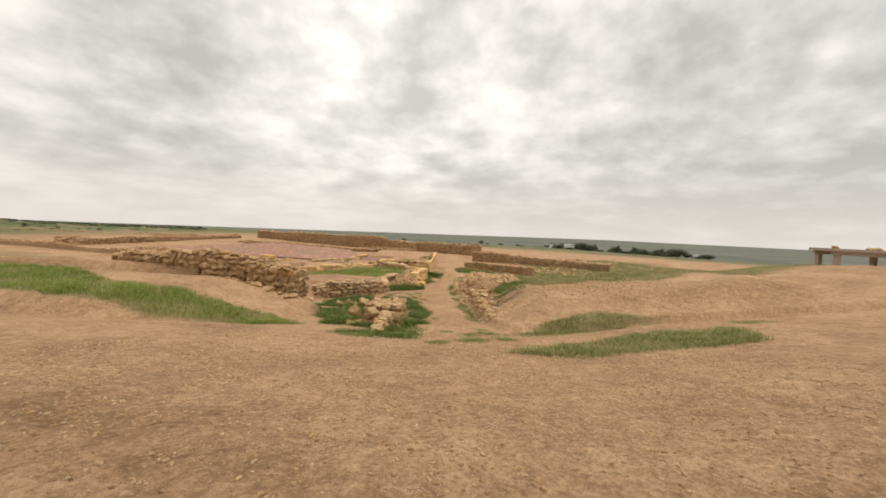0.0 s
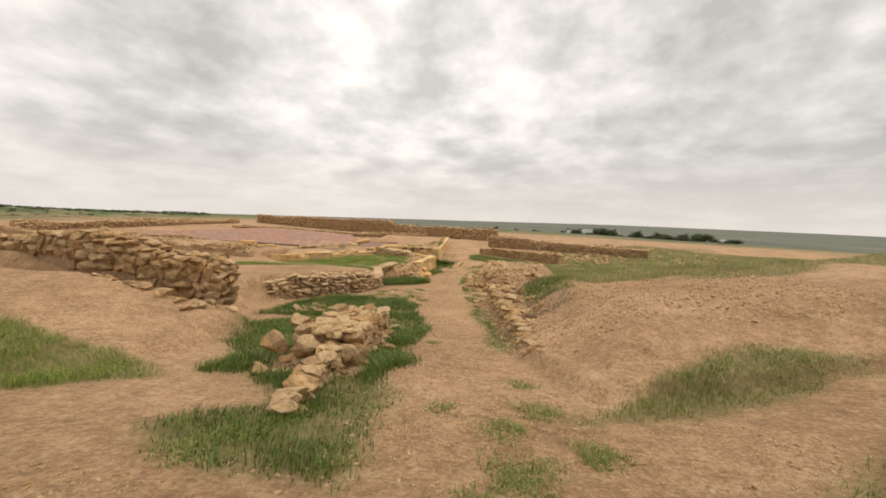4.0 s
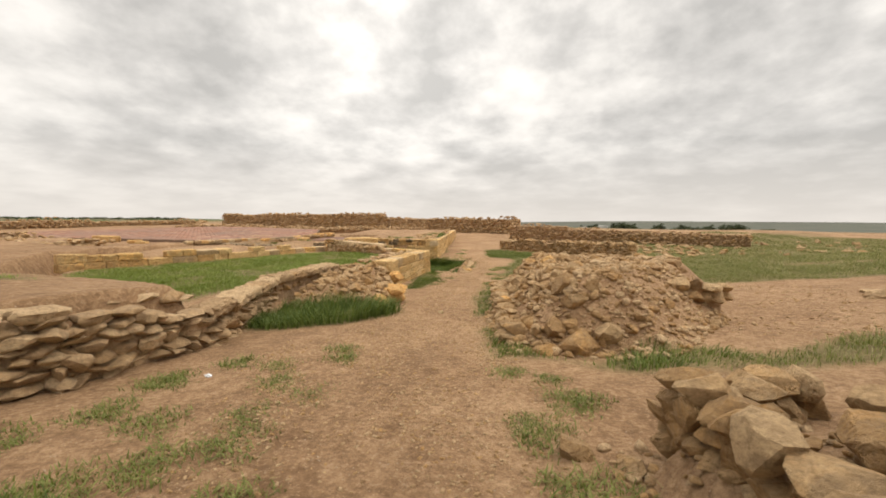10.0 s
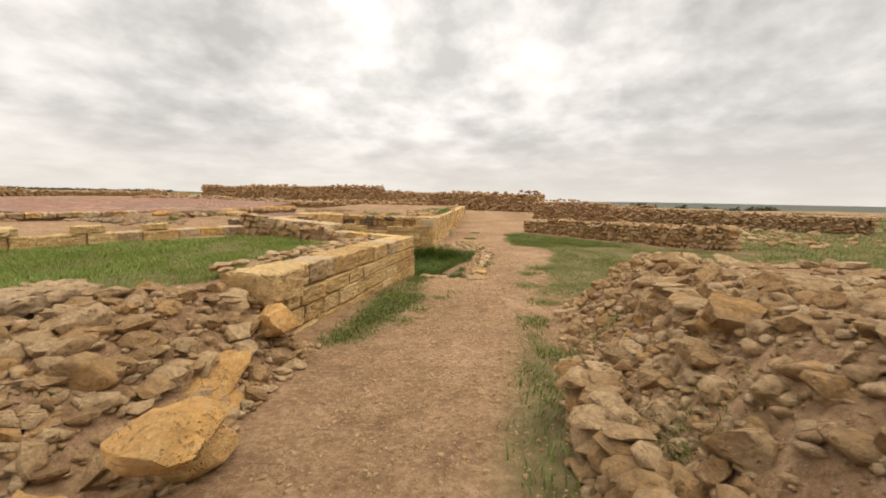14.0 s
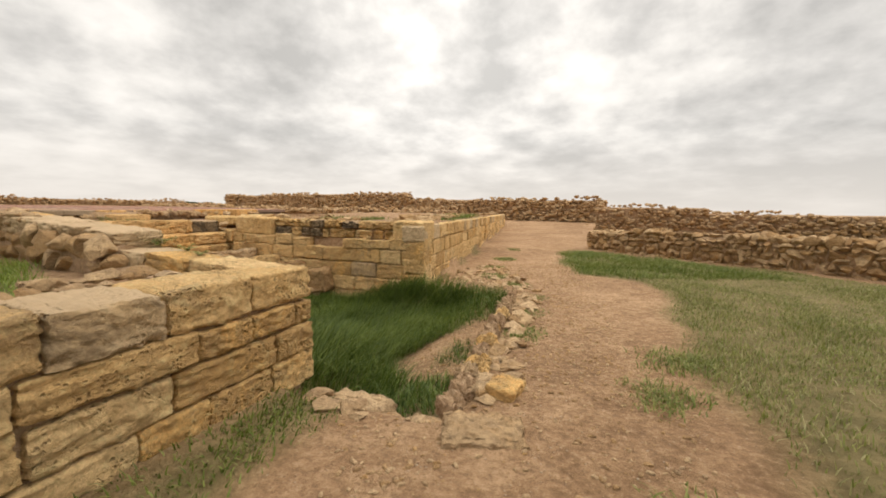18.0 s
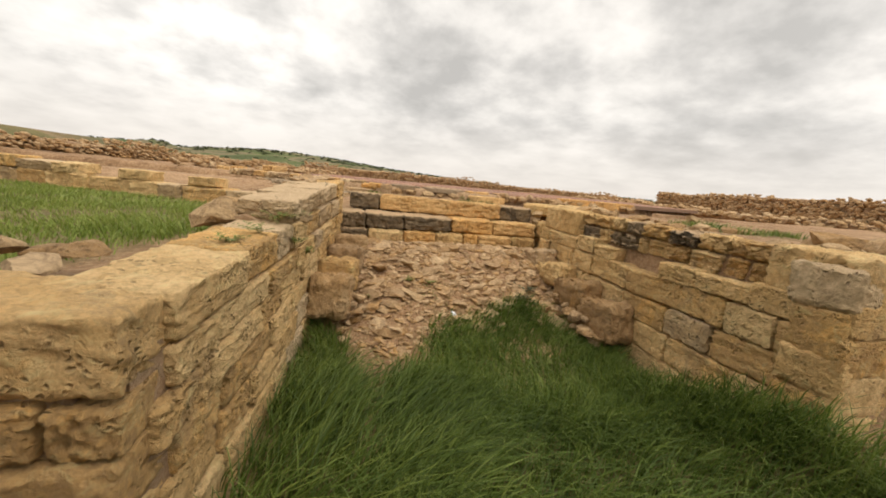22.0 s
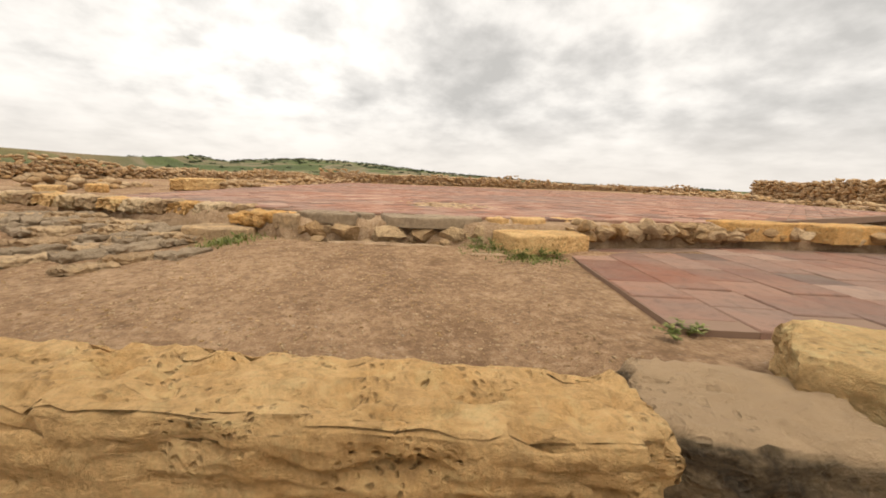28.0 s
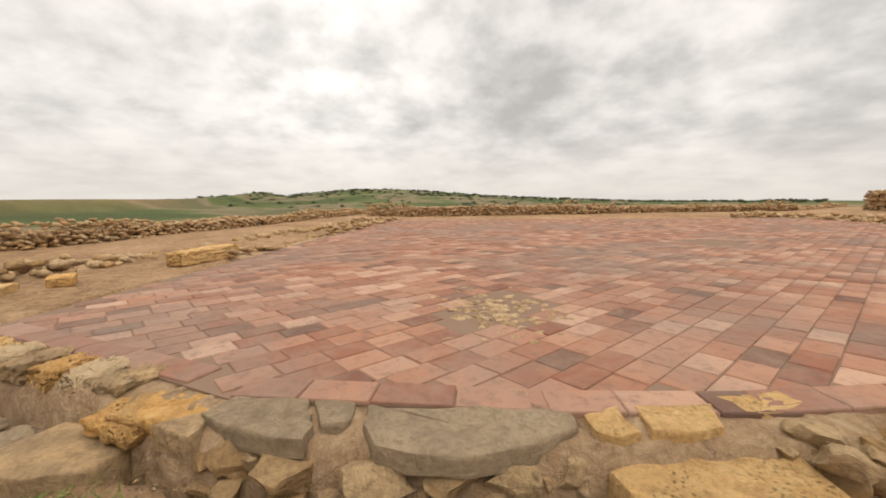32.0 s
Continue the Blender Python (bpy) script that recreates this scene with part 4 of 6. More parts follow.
# ---------------------------------------------------------------- the ashlar walls
def coursed(wall, a, b, lines, span, pick, depth=0.4, seed=1, wide=(0.38, 0.78), inset=0.0):
    """Courses of hewn blocks between level lines, each line given by its height at a and at b; span: the stretch that is built, pick: a block for a place."""
    g = random.Random(seed)
    a, b = Vector(a), Vector(b)
    d = (b - a).normalized()
    nrm = Vector((d.y, -d.x))
    length = (b - a).length
    for row, ((l0, l1), (h0, h1)) in enumerate(zip(lines, lines[1:])):
        s, end = span[row][0] * length, span[row][1] * length
        s -= g.uniform(0, 0.15) if row % 2 else 0
        while s < end - 0.05:
            w = g.uniform(*wide)
            e = min(s + w, end)
            if end - e < 0.2:
                e = end
            f = (s + e) / 2 / length
            low, high = l0 + (l1 - l0) * f, h0 + (h1 - h0) * f
            slope = math.degrees(math.atan2(l1 - l0 + h1 - h0, 2 * length))
            dep = depth * g.uniform(0.9, 1.1)
            p = a + d * ((s + e) / 2) + nrm * (-dep / 2 - inset + g.uniform(-0.02, 0.02))
            m = Matrix.Translation((p.x, p.y, (low + high) / 2)) @ Matrix.Rotation(math.atan2(d.y, d.x), 4, "Z") @ pose(0, 0, 0, g.uniform(-2, 2), -slope + g.uniform(-0.8, 0.8), g.uniform(-2, 2))
            child("block", pick(g, f, row), wall, m @ Matrix.Diagonal((e - s - g.uniform(0.006, 0.02), dep, high - low - g.uniform(0.008, 0.02), 1)))
            s = e


def pick_side(g, f, row):
    dark = (0.15, 0.15, 0.15, 0.15, 0.2, 0.75)[row] if f > 0.28 else 0.0
    return g.choice(DARK_BLOCKS if g.random() < dark and f < 0.95 else BLOCKS)


W1A, W1B = (-1.49, 9.90), (-6.25, 11.15)
w = core("wall_1", W1A, W1B, (-0.85, -0.1), (0.50, 0.68), 0.6, "honey-coloured ashlar side wall of the sunken passage", inset=0.045, short=0.1)
coursed(w, W1A, W1B, [(-0.74, -0.50), (-0.44, -0.26), (-0.22, -0.02), (-0.02, 0.16), (0.16, 0.32), (0.35, 0.482), (0.56, 0.722)], [(0.06, 1)] * 6, pick_side, 0.4, 3)
w = core("wall_32", (-3.40, 10.29), W1B, (0.3, 0.4), (0.74, 0.91), 0.55, "dark weathered upper course of the passage wall", inset=0.05, short=0.08)
coursed(w, W1A, W1B, [(0.56, 0.722), (0.68, 0.95)], [(0.42, 1.02)], lambda g, f, row: g.choice(BLOCKS) if f > 0.93 else g.choice(DARK_BLOCKS), 0.5, 7, (0.5, 0.9))
coursed(w, (-3.68, 9.94), (-3.46, 10.38), [(0.56, 0.58), (0.72, 0.76)], [(0, 1)], lambda g, f, row: g.choice(DARK_BLOCKS), 0.4, 8)
lay(w, (-6.42, 10.60), (-3.54, 9.74), (0.40, 0.40), (0.92, 0.74), "rubble", 1, 0.26, 6)
cap(w, (-5.4, 10.7), (-6.2, 10.95), (0.90, 0.92), 0.4, (0.12, 0.24), FLAT_ROCKS, 4, 0.7)
w2 = core("wall_2", (-2.32, 4.2), (-1.48, 9.86), (-0.25, -0.4), (0.60, 0.50), 0.7, "low ashlar wall of big yellow blocks beside the path", inset=0.06, short=0.12)
placed("block", BLOCKS[2], w2, (-2.36, 4.42, 0.52), (0.62, 0.56, 0.36), 80, (0, 2))
coursed(w2, (-2.32, 4.2), (-1.48, 9.89), [(-0.42, -0.42), (-0.16, -0.14), (0.10, 0.10), (0.36, 0.29), (0.68, 0.57)], [(0, 1)] * 4, lambda g, f, row: g.choice(DARK_BLOCKS if g.random() < 0.3 and row == 3 and 0.2 < f < 0.8 else BLOCKS), 0.5, 8, (0.4, 0.9))
lay(w2, (-2.9, 4.3), (-2.34, 4.22), (0.05, 0.05), (0.66, 0.66), "ashlar", 1, 0.3, 9, dark=0.0)
cap(w2, (-2.86, 4.6), (-2.16, 9.3), (0.60, 0.52), 0.6, (0.1, 0.26), FLAT_ROCKS + ROCKS, 11, 0.8)
w = core("wall_3", (-5.72, 14.32), (-1.42, 13.66), (-0.1, -0.75), (0.80, 0.80), 0.9, "ashlar side wall of the raised platform with a narrow ledge", inset=0.25, short=0.3)
lay(w, (-5.72, 14.32), (-1.42, 13.66), (-0.1, -0.75), (0.48, 0.48), "ashlar", 1, 0.42, 14, dark=0.0)
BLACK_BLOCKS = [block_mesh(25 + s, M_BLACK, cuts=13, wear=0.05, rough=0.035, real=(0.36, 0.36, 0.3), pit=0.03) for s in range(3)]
ROUGH_BLOCKS = [block_mesh(28 + s, M_ASHLAR, cuts=13, wear=0.06, rough=0.04, real=(0.36, 0.36, 0.3), pit=0.03) for s in range(3)]
coursed(w, (-5.70, 14.36), (-4.75, 14.21), [(0.48, 0.48), (0.84, 0.84)], [(0, 1)], lambda g, f, row: g.choice(BLOCKS), 0.4, 16, (0.4, 0.6))
coursed(w, (-4.75, 14.33), (-2.05, 13.92), [(0.48, 0.46), (0.66, 0.64), (0.82, 0.80)], [(0, 1), (0, 1)], lambda g, f, row: g.choice(BLACK_BLOCKS + ROUGH_BLOCKS + ROUGH_BLOCKS), 0.36, 15, (0.16, 0.42))
coursed(w, (-2.05, 13.80), (-1.42, 13.70), [(0.46, 0.46), (0.84, 0.84)], [(0, 1)], lambda g, f, row: BLOCKS[3], 0.5, 19, (0.6, 0.7))
lay(w, (-6.12, 14.46), (-5.62, 14.38), (0.0, 0.0), (0.50, 0.50), "ashlar", 1, 0.5, 18, dark=0.0)
cap(w, (-5.6, 14.45), (-1.6, 13.95), (0.80, 0.80), 0.5, (0.12, 0.34), ROCKS, 17, 0.7)
w = core("wall_4", (-1.42, 13.9), (-0.82, 33.0), (-0.5, -0.2), (0.82, 0.82), 0.8, "long ashlar platform wall along the street", inset=0.06, short=0.1)
lay(w, (-1.42, 13.66), (-0.82, 33.0), (-0.62, -0.2), (0.86, 0.84), "ashlar", 1, 0.40, 21, dark=0.34)
cap(w, (-1.75, 14.2), (-1.2, 32.0), (0.80, 0.80), 0.5, (0.14, 0.36), ROCKS, 22, 0.55)
scatter(w, [(-5.4, 14.7), (-1.7, 14.1), (-1.1, 24), (-2.6, 24), (-3.2, 16), (-5.5, 16.2)], 90, (0.06, 0.2), ROCKS, 23, 0.2)

# stepped end of the passage: three courses of long blocks, some blackened
w5 = core("wall_5", (-6.42, 11.15), (-6.05, 14.35), (-0.3, -0.3), (0.44, 0.44), 0.45, "stepped end wall of long blackened and yellow blocks")
A5, B5 = Vector((-6.26, 11.12)), Vector((-5.90, 14.34))


def course(line, cuts, z0, z1, depth, meshes, shift=0.0):
    a, b = line
    d = (b - a).normalized()
    nrm = Vector((d.y, -d.x))
    for (f0, f1), me in zip(zip(cuts, cuts[1:]), meshes):
        p = a.lerp(b, (f0 + f1) / 2) + nrm * (-depth / 2 + shift)
        size = ((b - a).length * (f1 - f0) - 0.014, depth, z1 - z0 - 0.008)
        m = Matrix.Translation((p.x, p.y, (z0 + z1) / 2)) @ Matrix.Rotation(math.atan2(d.y, d.x), 4, "Z") @ Matrix.Diagonal((*size, 1))
        child("block", me, w5, m)


FINE = [block_mesh(60 + s, M_YELLOW, cuts=17, wear=0.04, rough=0.022, real=(0.75, 0.5, 0.25), pit=0.012) for s in range(3)]
FINE_LONG = block_mesh(66, M_YELLOW, cuts=44, wear=0.04, rough=0.014, real=(2.0, 0.4, 0.25), pit=0.045)
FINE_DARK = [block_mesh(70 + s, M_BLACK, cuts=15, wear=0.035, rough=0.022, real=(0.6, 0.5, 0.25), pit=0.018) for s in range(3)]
FINE_ASH = [block_mesh(80 + s, M_ASHLAR, cuts=11, wear=0.05, rough=0.02, real=(0.6, 0.5, 0.25)) for s in range(3)]
course((A5, B5), (0.0, 0.13, 0.30, 0.46, 0.60, 0.68, 0.86, 1.0), 0.02, 0.265, 0.5, [FINE_DARK[0], FINE_ASH[0], FINE[0], FINE_ASH[1], FINE[1], FINE[2], FINE_ASH[2]], 0.05)
course((A5, B5), (0.0, 0.12, 0.30, 0.54, 0.76, 1.0), 0.265, 0.50, 0.62, [FINE_DARK[1], FINE_DARK[2], FINE_DARK[0], FINE[0], FINE[1]])
course((Vector((-6.95, 11.35)), Vector((-6.20, 13.85))), (0.0, 0.19, 0.98), 0.50, 0.765, 0.36, [FINE_DARK[1], FINE_LONG])
course((Vector((-6.30, 13.80)), Vector((-6.08, 14.32))), (0.0, 1.0), 0.50, 0.745, 0.42, [FINE_DARK[2]])
placed("block", FINE_ASH[0], w5, (-6.22, 14.84, 0.73), (0.95, 0.5, 0.2), 40)
placed("block", FINE_ASH[1], w5, (-5.50, 14.78, 0.66), (0.62, 0.5, 0.40), -9)
placed("block", FINE_ASH[2], w5, (-5.98, 14.60, 0.42), (0.42, 0.42, 0.26), -9)
placed("stone", ROCKS[2], w5, (-6.02, 14.42, 0.66), (0.12, 0.10, 0.07), 30)
placed("stone", ROCKS[4], w5, (-6.06, 14.42, 0.56), (0.13, 0.11, 0.06), 80)

# ---------------------------------------------------------------- dry-stone walls and ledge on the left of the path
w = core("wall_6", (-6.9, -7.7), (-5.45, -5.5), (0.55, 0.4), (1.18, 1.12), 0.6, "dry-stone wall of flat limestone slabs")
lay(w, (-6.9, -7.7), (-5.45, -5.5), (0.5, 0.35), (1.2, 1.16), "dry", 1, 0.34, 41)
lay(w, (-5.45, -5.5), (-4.05, -3.9), (0.35, 0.15), (1.14, 0.98), "dry", 1, 0.36, 42)
lay(w, (-4.05, -3.9), (-3.6, -2.0), (0.15, 0.05), (0.92, 0.72), "dry", 1, 0.36, 44)
cap(w, (-5.6, -5.5), (-3.9, -2.2), (1.06, 0.80), 0.8, (0.2, 0.5), FLAT_ROCKS, 45)
c = core("wall_7", (-5.45, -5.5), (-4.05, -3.9), (0.3, 0.1), (1.08, 0.92), 0.6, "earth core of a ruined dry-stone wall")
c = core("wall_12", (-4.05, -3.9), (-3.6, -2.0), (0.1, 0.0), (0.86, 0.66), 0.6, "earth core at the low end of a dry-stone wall")
w = core("wall_13", (-4.30, 1.25), (-3.58, 3.65), (0.1, 0.15), (0.62, 0.66), 0.42, "broken ledge of brown crust over loose stones", inset=0.05, short=0.05)
lay(w, (-4.30, 1.25), (-3.58, 3.65), (0.25, 0.3), (0.50, 0.54), "rubble", 1, 0.25, 47)
CRUST = [block_mesh(110 + k, M_PALE, cuts=13, wear=0.07, rough=0.035, real=(0.9, 0.42, 0.16)) for k in range(3)]
for k in range(4):
    p = Vector((-4.42, 1.35)).lerp(Vector((-3.78, 3.55)), (k + 0.5) / 4)
    placed("slab", CRUST[k % 3], w, (p.x, p.y, 0.555 + 0.012 * k), (0.72, 0.42 + 0.05 * (k % 2), 0.17), 73.5 + 3 * (k % 2), (3, 0))
lay(w, (-3.6, -2.0), (-4.3, 1.2), (0.0, 0.0), (0.50, 0.46), "dry", 1, 0.3, 48)
for k in range(5):
    p = Vector((-3.78, -2.1)).lerp(Vector((-4.42, 1.2)), (k + 0.5) / 5)
    placed("slab", CRUST[(k + 1) % 3], w, (p.x, p.y, 0.60 - 0.015 * k), (0.78, 0.44 + 0.06 * (k % 2), 0.16), 101 + 4 * (k % 2), (2, 0))
cap(w, (-4.35, 1.2), (-3.75, 3.7), (0.52, 0.58), 0.7, (0.14, 0.36), ROCKS, 49, 0.6)

# ---------------------------------------------------------------- ruined walls and rubble
w = ruin("wall_14", (-1.62, -15.0), (-1.75, -11.3), (0.90, 0.65), (1.79, 1.30), 1.15, "ruined rubble wall stub overgrown with grass", 91, "big", (0.14, 0.34), 0.95)
for k, (x, y, z, a, b, h, t) in enumerate(((-2.2, -14.6, 1.56, 0.46, 0.30, 0.13, 20), (-2.6, -13.6, 1.50, 0.30, 0.24, 0.12, 70), (-1.95, -13.4, 1.48, 0.40, 0.27, 0.15, 100), (-2.9, -14.4, 1.58, 0.36, 0.28, 0.12, 30),
                                          (-2.5, -15.1, 1.42, 0.42, 0.30, 0.16, 140), (-1.9, -15.15, 1.30, 0.30, 0.24, 0.17, 10), (-3.0, -15.1, 1.42, 0.34, 0.26, 0.15, 60), (-2.1, -12.2, 1.36, 0.30, 0.22, 0.13, 50),
                                          (-2.7, -12.4, 1.38, 0.34, 0.24, 0.12, 15))):
    placed("stone", BIG_ROCKS[k % 10], w, (x, y, z + 0.13), (a * 0.72, b * 0.74, h * 1.35), t, (8 * (k % 3 - 1), 9 * (k % 2)))
w = ruin("wall_31", (-2.22, -15.3), (-2.20, -17.3), (1.05, 1.38), (1.68, 1.62), 0.36, "low end of the ruined rubble stub", 291, "rubble", (0.14, 0.34), 0.9)
h = heap("rubble_13", "stones of a fallen wall showing through the grass")
scatter(h, [(-5.2, -9.2), (-3.2, -9.6), (-2.8, -9.0), (-3.6, -8.2), (-5.0, -8.0)], 60, (0.08, 0.26), ROCKS + BIG_ROCKS[:3], 96, 0.5)
h = heap("rubble_12", "building stones slipped from the ruined stub")
scatter(h, [(-3.6, -15.8), (-1.4, -15.7), (-1.35, -14.0), (-1.6, -12.0), (-1.5, -11.0), (-3.2, -10.8), (-3.6, -12.5)], 90, (0.06, 0.22), ROCKS + BIG_ROCKS[:3], 95, 0.3)
w = ruin("wall_10", (-15.4, -9.3), (-10.4, -11.0), (2.15, 2.2), (2.42, 2.90), 0.8, "ruined rubble wall on the terrace", 71, "big", (0.18, 0.44), 0.7)
w = ruin("wall_25", (-10.4, -11.0), (-8.2, -11.6), (2.15, 1.9), (2.92, 2.72), 0.9, "higher stub of the terrace wall", 171, "big", (0.2, 0.44), 0.8)
w = ruin("wall_26", (-8.2, -11.6), (-6.0, -11.95), (1.7, 1.2), (2.60, 2.30), 1.0, "broken end of the terrace wall", 181, "big", (0.2, 0.44), 0.85)
h = heap("rubble_1", "tumbled stones at the foot of the terrace wall")
scatter(h, [(-14, -10.6), (-10, -12.0), (-6, -12.9), (-5.3, -12.4), (-5.4, -10.8), (-6.0, -11.9), (-10, -11.2)], 120, (0.08, 0.28), ROCKS + BIG_ROCKS[:4], 74)
h = heap("rubble_2", "fallen building stones spilling from the end of a wall")
scatter(h, [(-4.1, 1.35), (-1.65, 1.15), (-1.75, 4.3), (-2.5, 4.4), (-3.6, 3.5)], 260, (0.06, 0.17), ROCKS, 75, 0.45)
scatter(h, [(-3.6, 1.6), (-1.8, 1.4), (-1.8, 4.2), (-2.5, 4.4), (-3.3, 3.3)], 42, (0.13, 0.24), BIG_ROCKS, 175, 0.4)
small_stones([(-4.1, 1.2), (-1.6, 1.05), (-1.7, 4.4), (-2.5, 4.6), (-3.7, 3.6)], 1300, (0.02, 0.075), 176, "small stones filling a heap of fallen masonry")
BOULDER = [rock_mesh(130 + k, 3, M_YELLOW, cuts=18, low=0.48, high=0.82, rough=0.13) for k in range(3)]
placed("stone", BOULDER[0], h, (-1.92, 1.42, 0.02), (0.36, 0.30, 0.20), 40, (6, -8))
placed("stone", BOULDER[1], h, (-1.62, 2.05, 0.24), (0.34, 0.26, 0.19), 75, (0, 6))
placed("stone", BOULDER[2], h, (-1.72, 2.25, 0.0), (0.30, 0.26, 0.16), 60, (0, 0))
placed("stone", BOULDER[0], h, (-2.0, 3.95, 0.22), (0.34, 0.27, 0.2), 80, (4, 6))
placed("stone", BOULDER[1], h, (-2.12, 2.98, 0.04), (0.66, 0.28, 0.2), 86, (4, -8))
placed("stone", BOULDER[2], h, (-1.98, 3.0, -0.16), (0.5, 0.24, 0.12), 90, (0, 0))
placed("stone", BIG_ROCKS[5], h, (-2.55, 2.3, 0.38), (0.22, 0.18, 0.17), 20, (20, 30))
placed("stone", BIG_ROCKS[7], h, (-2.05, 0.68, 0.0), (0.3, 0.18, 0.07), 10)
placed("stone", BIG_ROCKS[2], h, (-2.35, 0.5, 0.0), (0.24, 0.18, 0.09), 60)
# right bank: retaining wall of rough stones
w = core("wall_15", (1.28, -5.0), (1.35, -13.9), (0.25, 0.95), (1.0, 1.32), 0.5, "rough rubble retaining wall beside the path")
lay(w, (1.28, -5.0), (1.35, -13.9), (0.25, 0.95), (1.02, 1.34), "rubble", 1, 0.36, 81)
small_stones([(1.0, -13.6), (1.9, -12.4), (2.2, -5.0), (1.0, -4.8)], 900, (0.02, 0.08), 181, "small stones on the crumbling bank")
lay(w, (2.3, -4.7), (1.3, -5.0), (0.3, 0.25), (0.95, 1.0), "rubble", 1, 0.34, 82)
for k, (x, y, z, a, b, hh, t) in enumerate(((1.5, -7.6, 1.12, 0.36, 0.26, 0.16, 20), (1.75, -8.4, 1.2, 0.5, 0.34, 0.15, 50), (1.6, -9.6, 1.16, 0.34, 0.26, 0.18, 80), (1.7, -6.6, 1.02, 0.36, 0.28, 0.2, 10), (1.95, -5.8, 0.98, 0.4, 0.3, 0.17, 60),
                                           (1.45, -6.0, 0.72, 0.3, 0.24, 0.2, 100), (1.9, -10.6, 1.25, 0.34, 0.26, 0.14, 15), (2.4, -5.4, 0.95, 0.42, 0.3, 0.16, 130), (3.0, -5.2, 0.98, 0.34, 0.26, 0.15, 40))):
    placed("stone", BIG_ROCKS[(k * 3) % 10], w, (x, y, z - 0.02), (a * 0.72, b * 0.75, hh * 0.85), t, (5 * (k % 3 - 1), 6 * (k % 2)))
placed("stone", BIG_ROCKS[4], w, (2.14, -8.0, 1.36), (0.17, 0.13, 0.26), 30, (10, 15))
h = heap("rubble_3", "loose stones scattered along the top of the bank")
scatter(h, [(1.4, -12.8), (2.6, -11.2), (2.5, -5.2), (3.8, -4.9), (3.4, -4.3), (1.5, -5.0), (1.3, -9)], 110, (0.04, 0.15), ROCKS, 83)
scatter(h, [(0.6, -7.0), (1.2, -6.4), (1.2, -4.7), (0.7, -4.7)], 16, (0.06, 0.2), ROCKS, 84)
# second bank
h = heap("rubble_4", "collapsed rubble wall of ochre and grey stones beside the path")
scatter(h, [(0.55, -2.2), (1.3, -2.5), (2.6, -2.4), (2.4, 0.5), (2.3, 3.8), (2.4, 6.6), (1.5, 6.6), (0.8, 3.0), (0.5, 0.4)], 280, (0.05, 0.16), ROCKS, 85, 0.3, flat=0.8)
BANK_STONES = [(0.5, -2.3), (1.3, -2.6), (2.8, -2.6), (4.6, -0.6), (3.4, 3.0), (2.6, 6.6), (1.4, 6.6), (0.7, 3.0), (0.42, 0.4)]
small_stones(BANK_STONES, 3200, (0.02, 0.075), 185, "small stones and rubble of a collapsed wall", lift=0.35)
small_stones(BANK_STONES, 900, (0.05, 0.12), 186, "hand-sized stones of a collapsed wall", lift=0.3, flat=0.8)
h = heap("rubble_5", "larger ochre stones of a collapsed wall")
scatter(h, [(0.9, -2.0), (1.5, -2.2), (2.4, -1.2), (2.6, 2.0), (2.3, 6.0), (1.6, 6.6), (1.1, 3.0), (0.8, 0.4)], 52, (0.12, 0.27), BIG_ROCKS, 86, 0.3, flat=0.75)
w = ruin("wall_27", (0.74, 3.2), (0.54, -1.9), (-0.30, -0.05), (0.32, 0.38), 0.35, "rough facing of the collapsed wall along the path", 187, "rubble", (0.12, 0.26), 0.8, back=False)
w = ruin("wall_28", (1.75, 4.6), (1.38, -0.2), (0.2, 0.35), (0.74, 0.86), 0.5, "upper course of a collapsed rubble wall", 191, "rubble", (0.12, 0.28), 0.9, back=False)
for k, (x, y, z, a, b, hh, t) in enumerate(((1.55, -2.32, 0.26, 0.42, 0.3, 0.28, 15), (1.1, -2.35, 0.16, 0.26, 0.22, 0.24, 60), (1.95, -2.2, 0.42, 0.3, 0.22, 0.2, 30), (1.3, -2.0, 0.42, 0.28, 0.22, 0.18, 80))):
    placed("stone", BIG_ROCKS[k * 2], h, (x, y, z), (a, b, hh), t, (0, 8))
placed("stone", BOULDER[0], h, (1.95, 1.70, 0.93), (0.36, 0.24, 0.20), 30, (4, 8))
placed("stone", BOULDER[1], h, (2.35, 0.75, 0.86), (0.50, 0.30, 0.22), 100, (2, 4))
placed("stone", BOULDER[2], h, (1.66, 0.36, 0.58), (0.24, 0.21, 0.19), 100, (0, 10))
placed("stone", BOULDER[2], h, (0.80, 0.25, 0.30), (0.22, 0.17, 0.15), 20, (0, 10))
placed("stone", BIG_ROCKS[6], h, (2.25, 0.3, 0.52), (0.36, 0.24, 0.12), 70, (0, 10))
w = core("wall_16", (2.5, -1.1), (4.7, -0.5), (0.5, 0.5), (1.02, 0.85), 0.5, "short low drystone wall on the bank")
lay(w, (2.5, -1.1), (4.7, -0.5), (0.55, 0.55), (1.06, 0.86), "rubble", 1, 0.3, 87)
h = heap("rubble_6", "stones fallen beyond the bank")
scatter(h, [(2.4, -0.4), (4.6, 0.4), (5.6, 3.0), (4.5, 5.4), (2.4, 6.4), (2.3, 3.0)], 150, (0.06, 0.24), FLAT_ROCKS + ROCKS, 88)
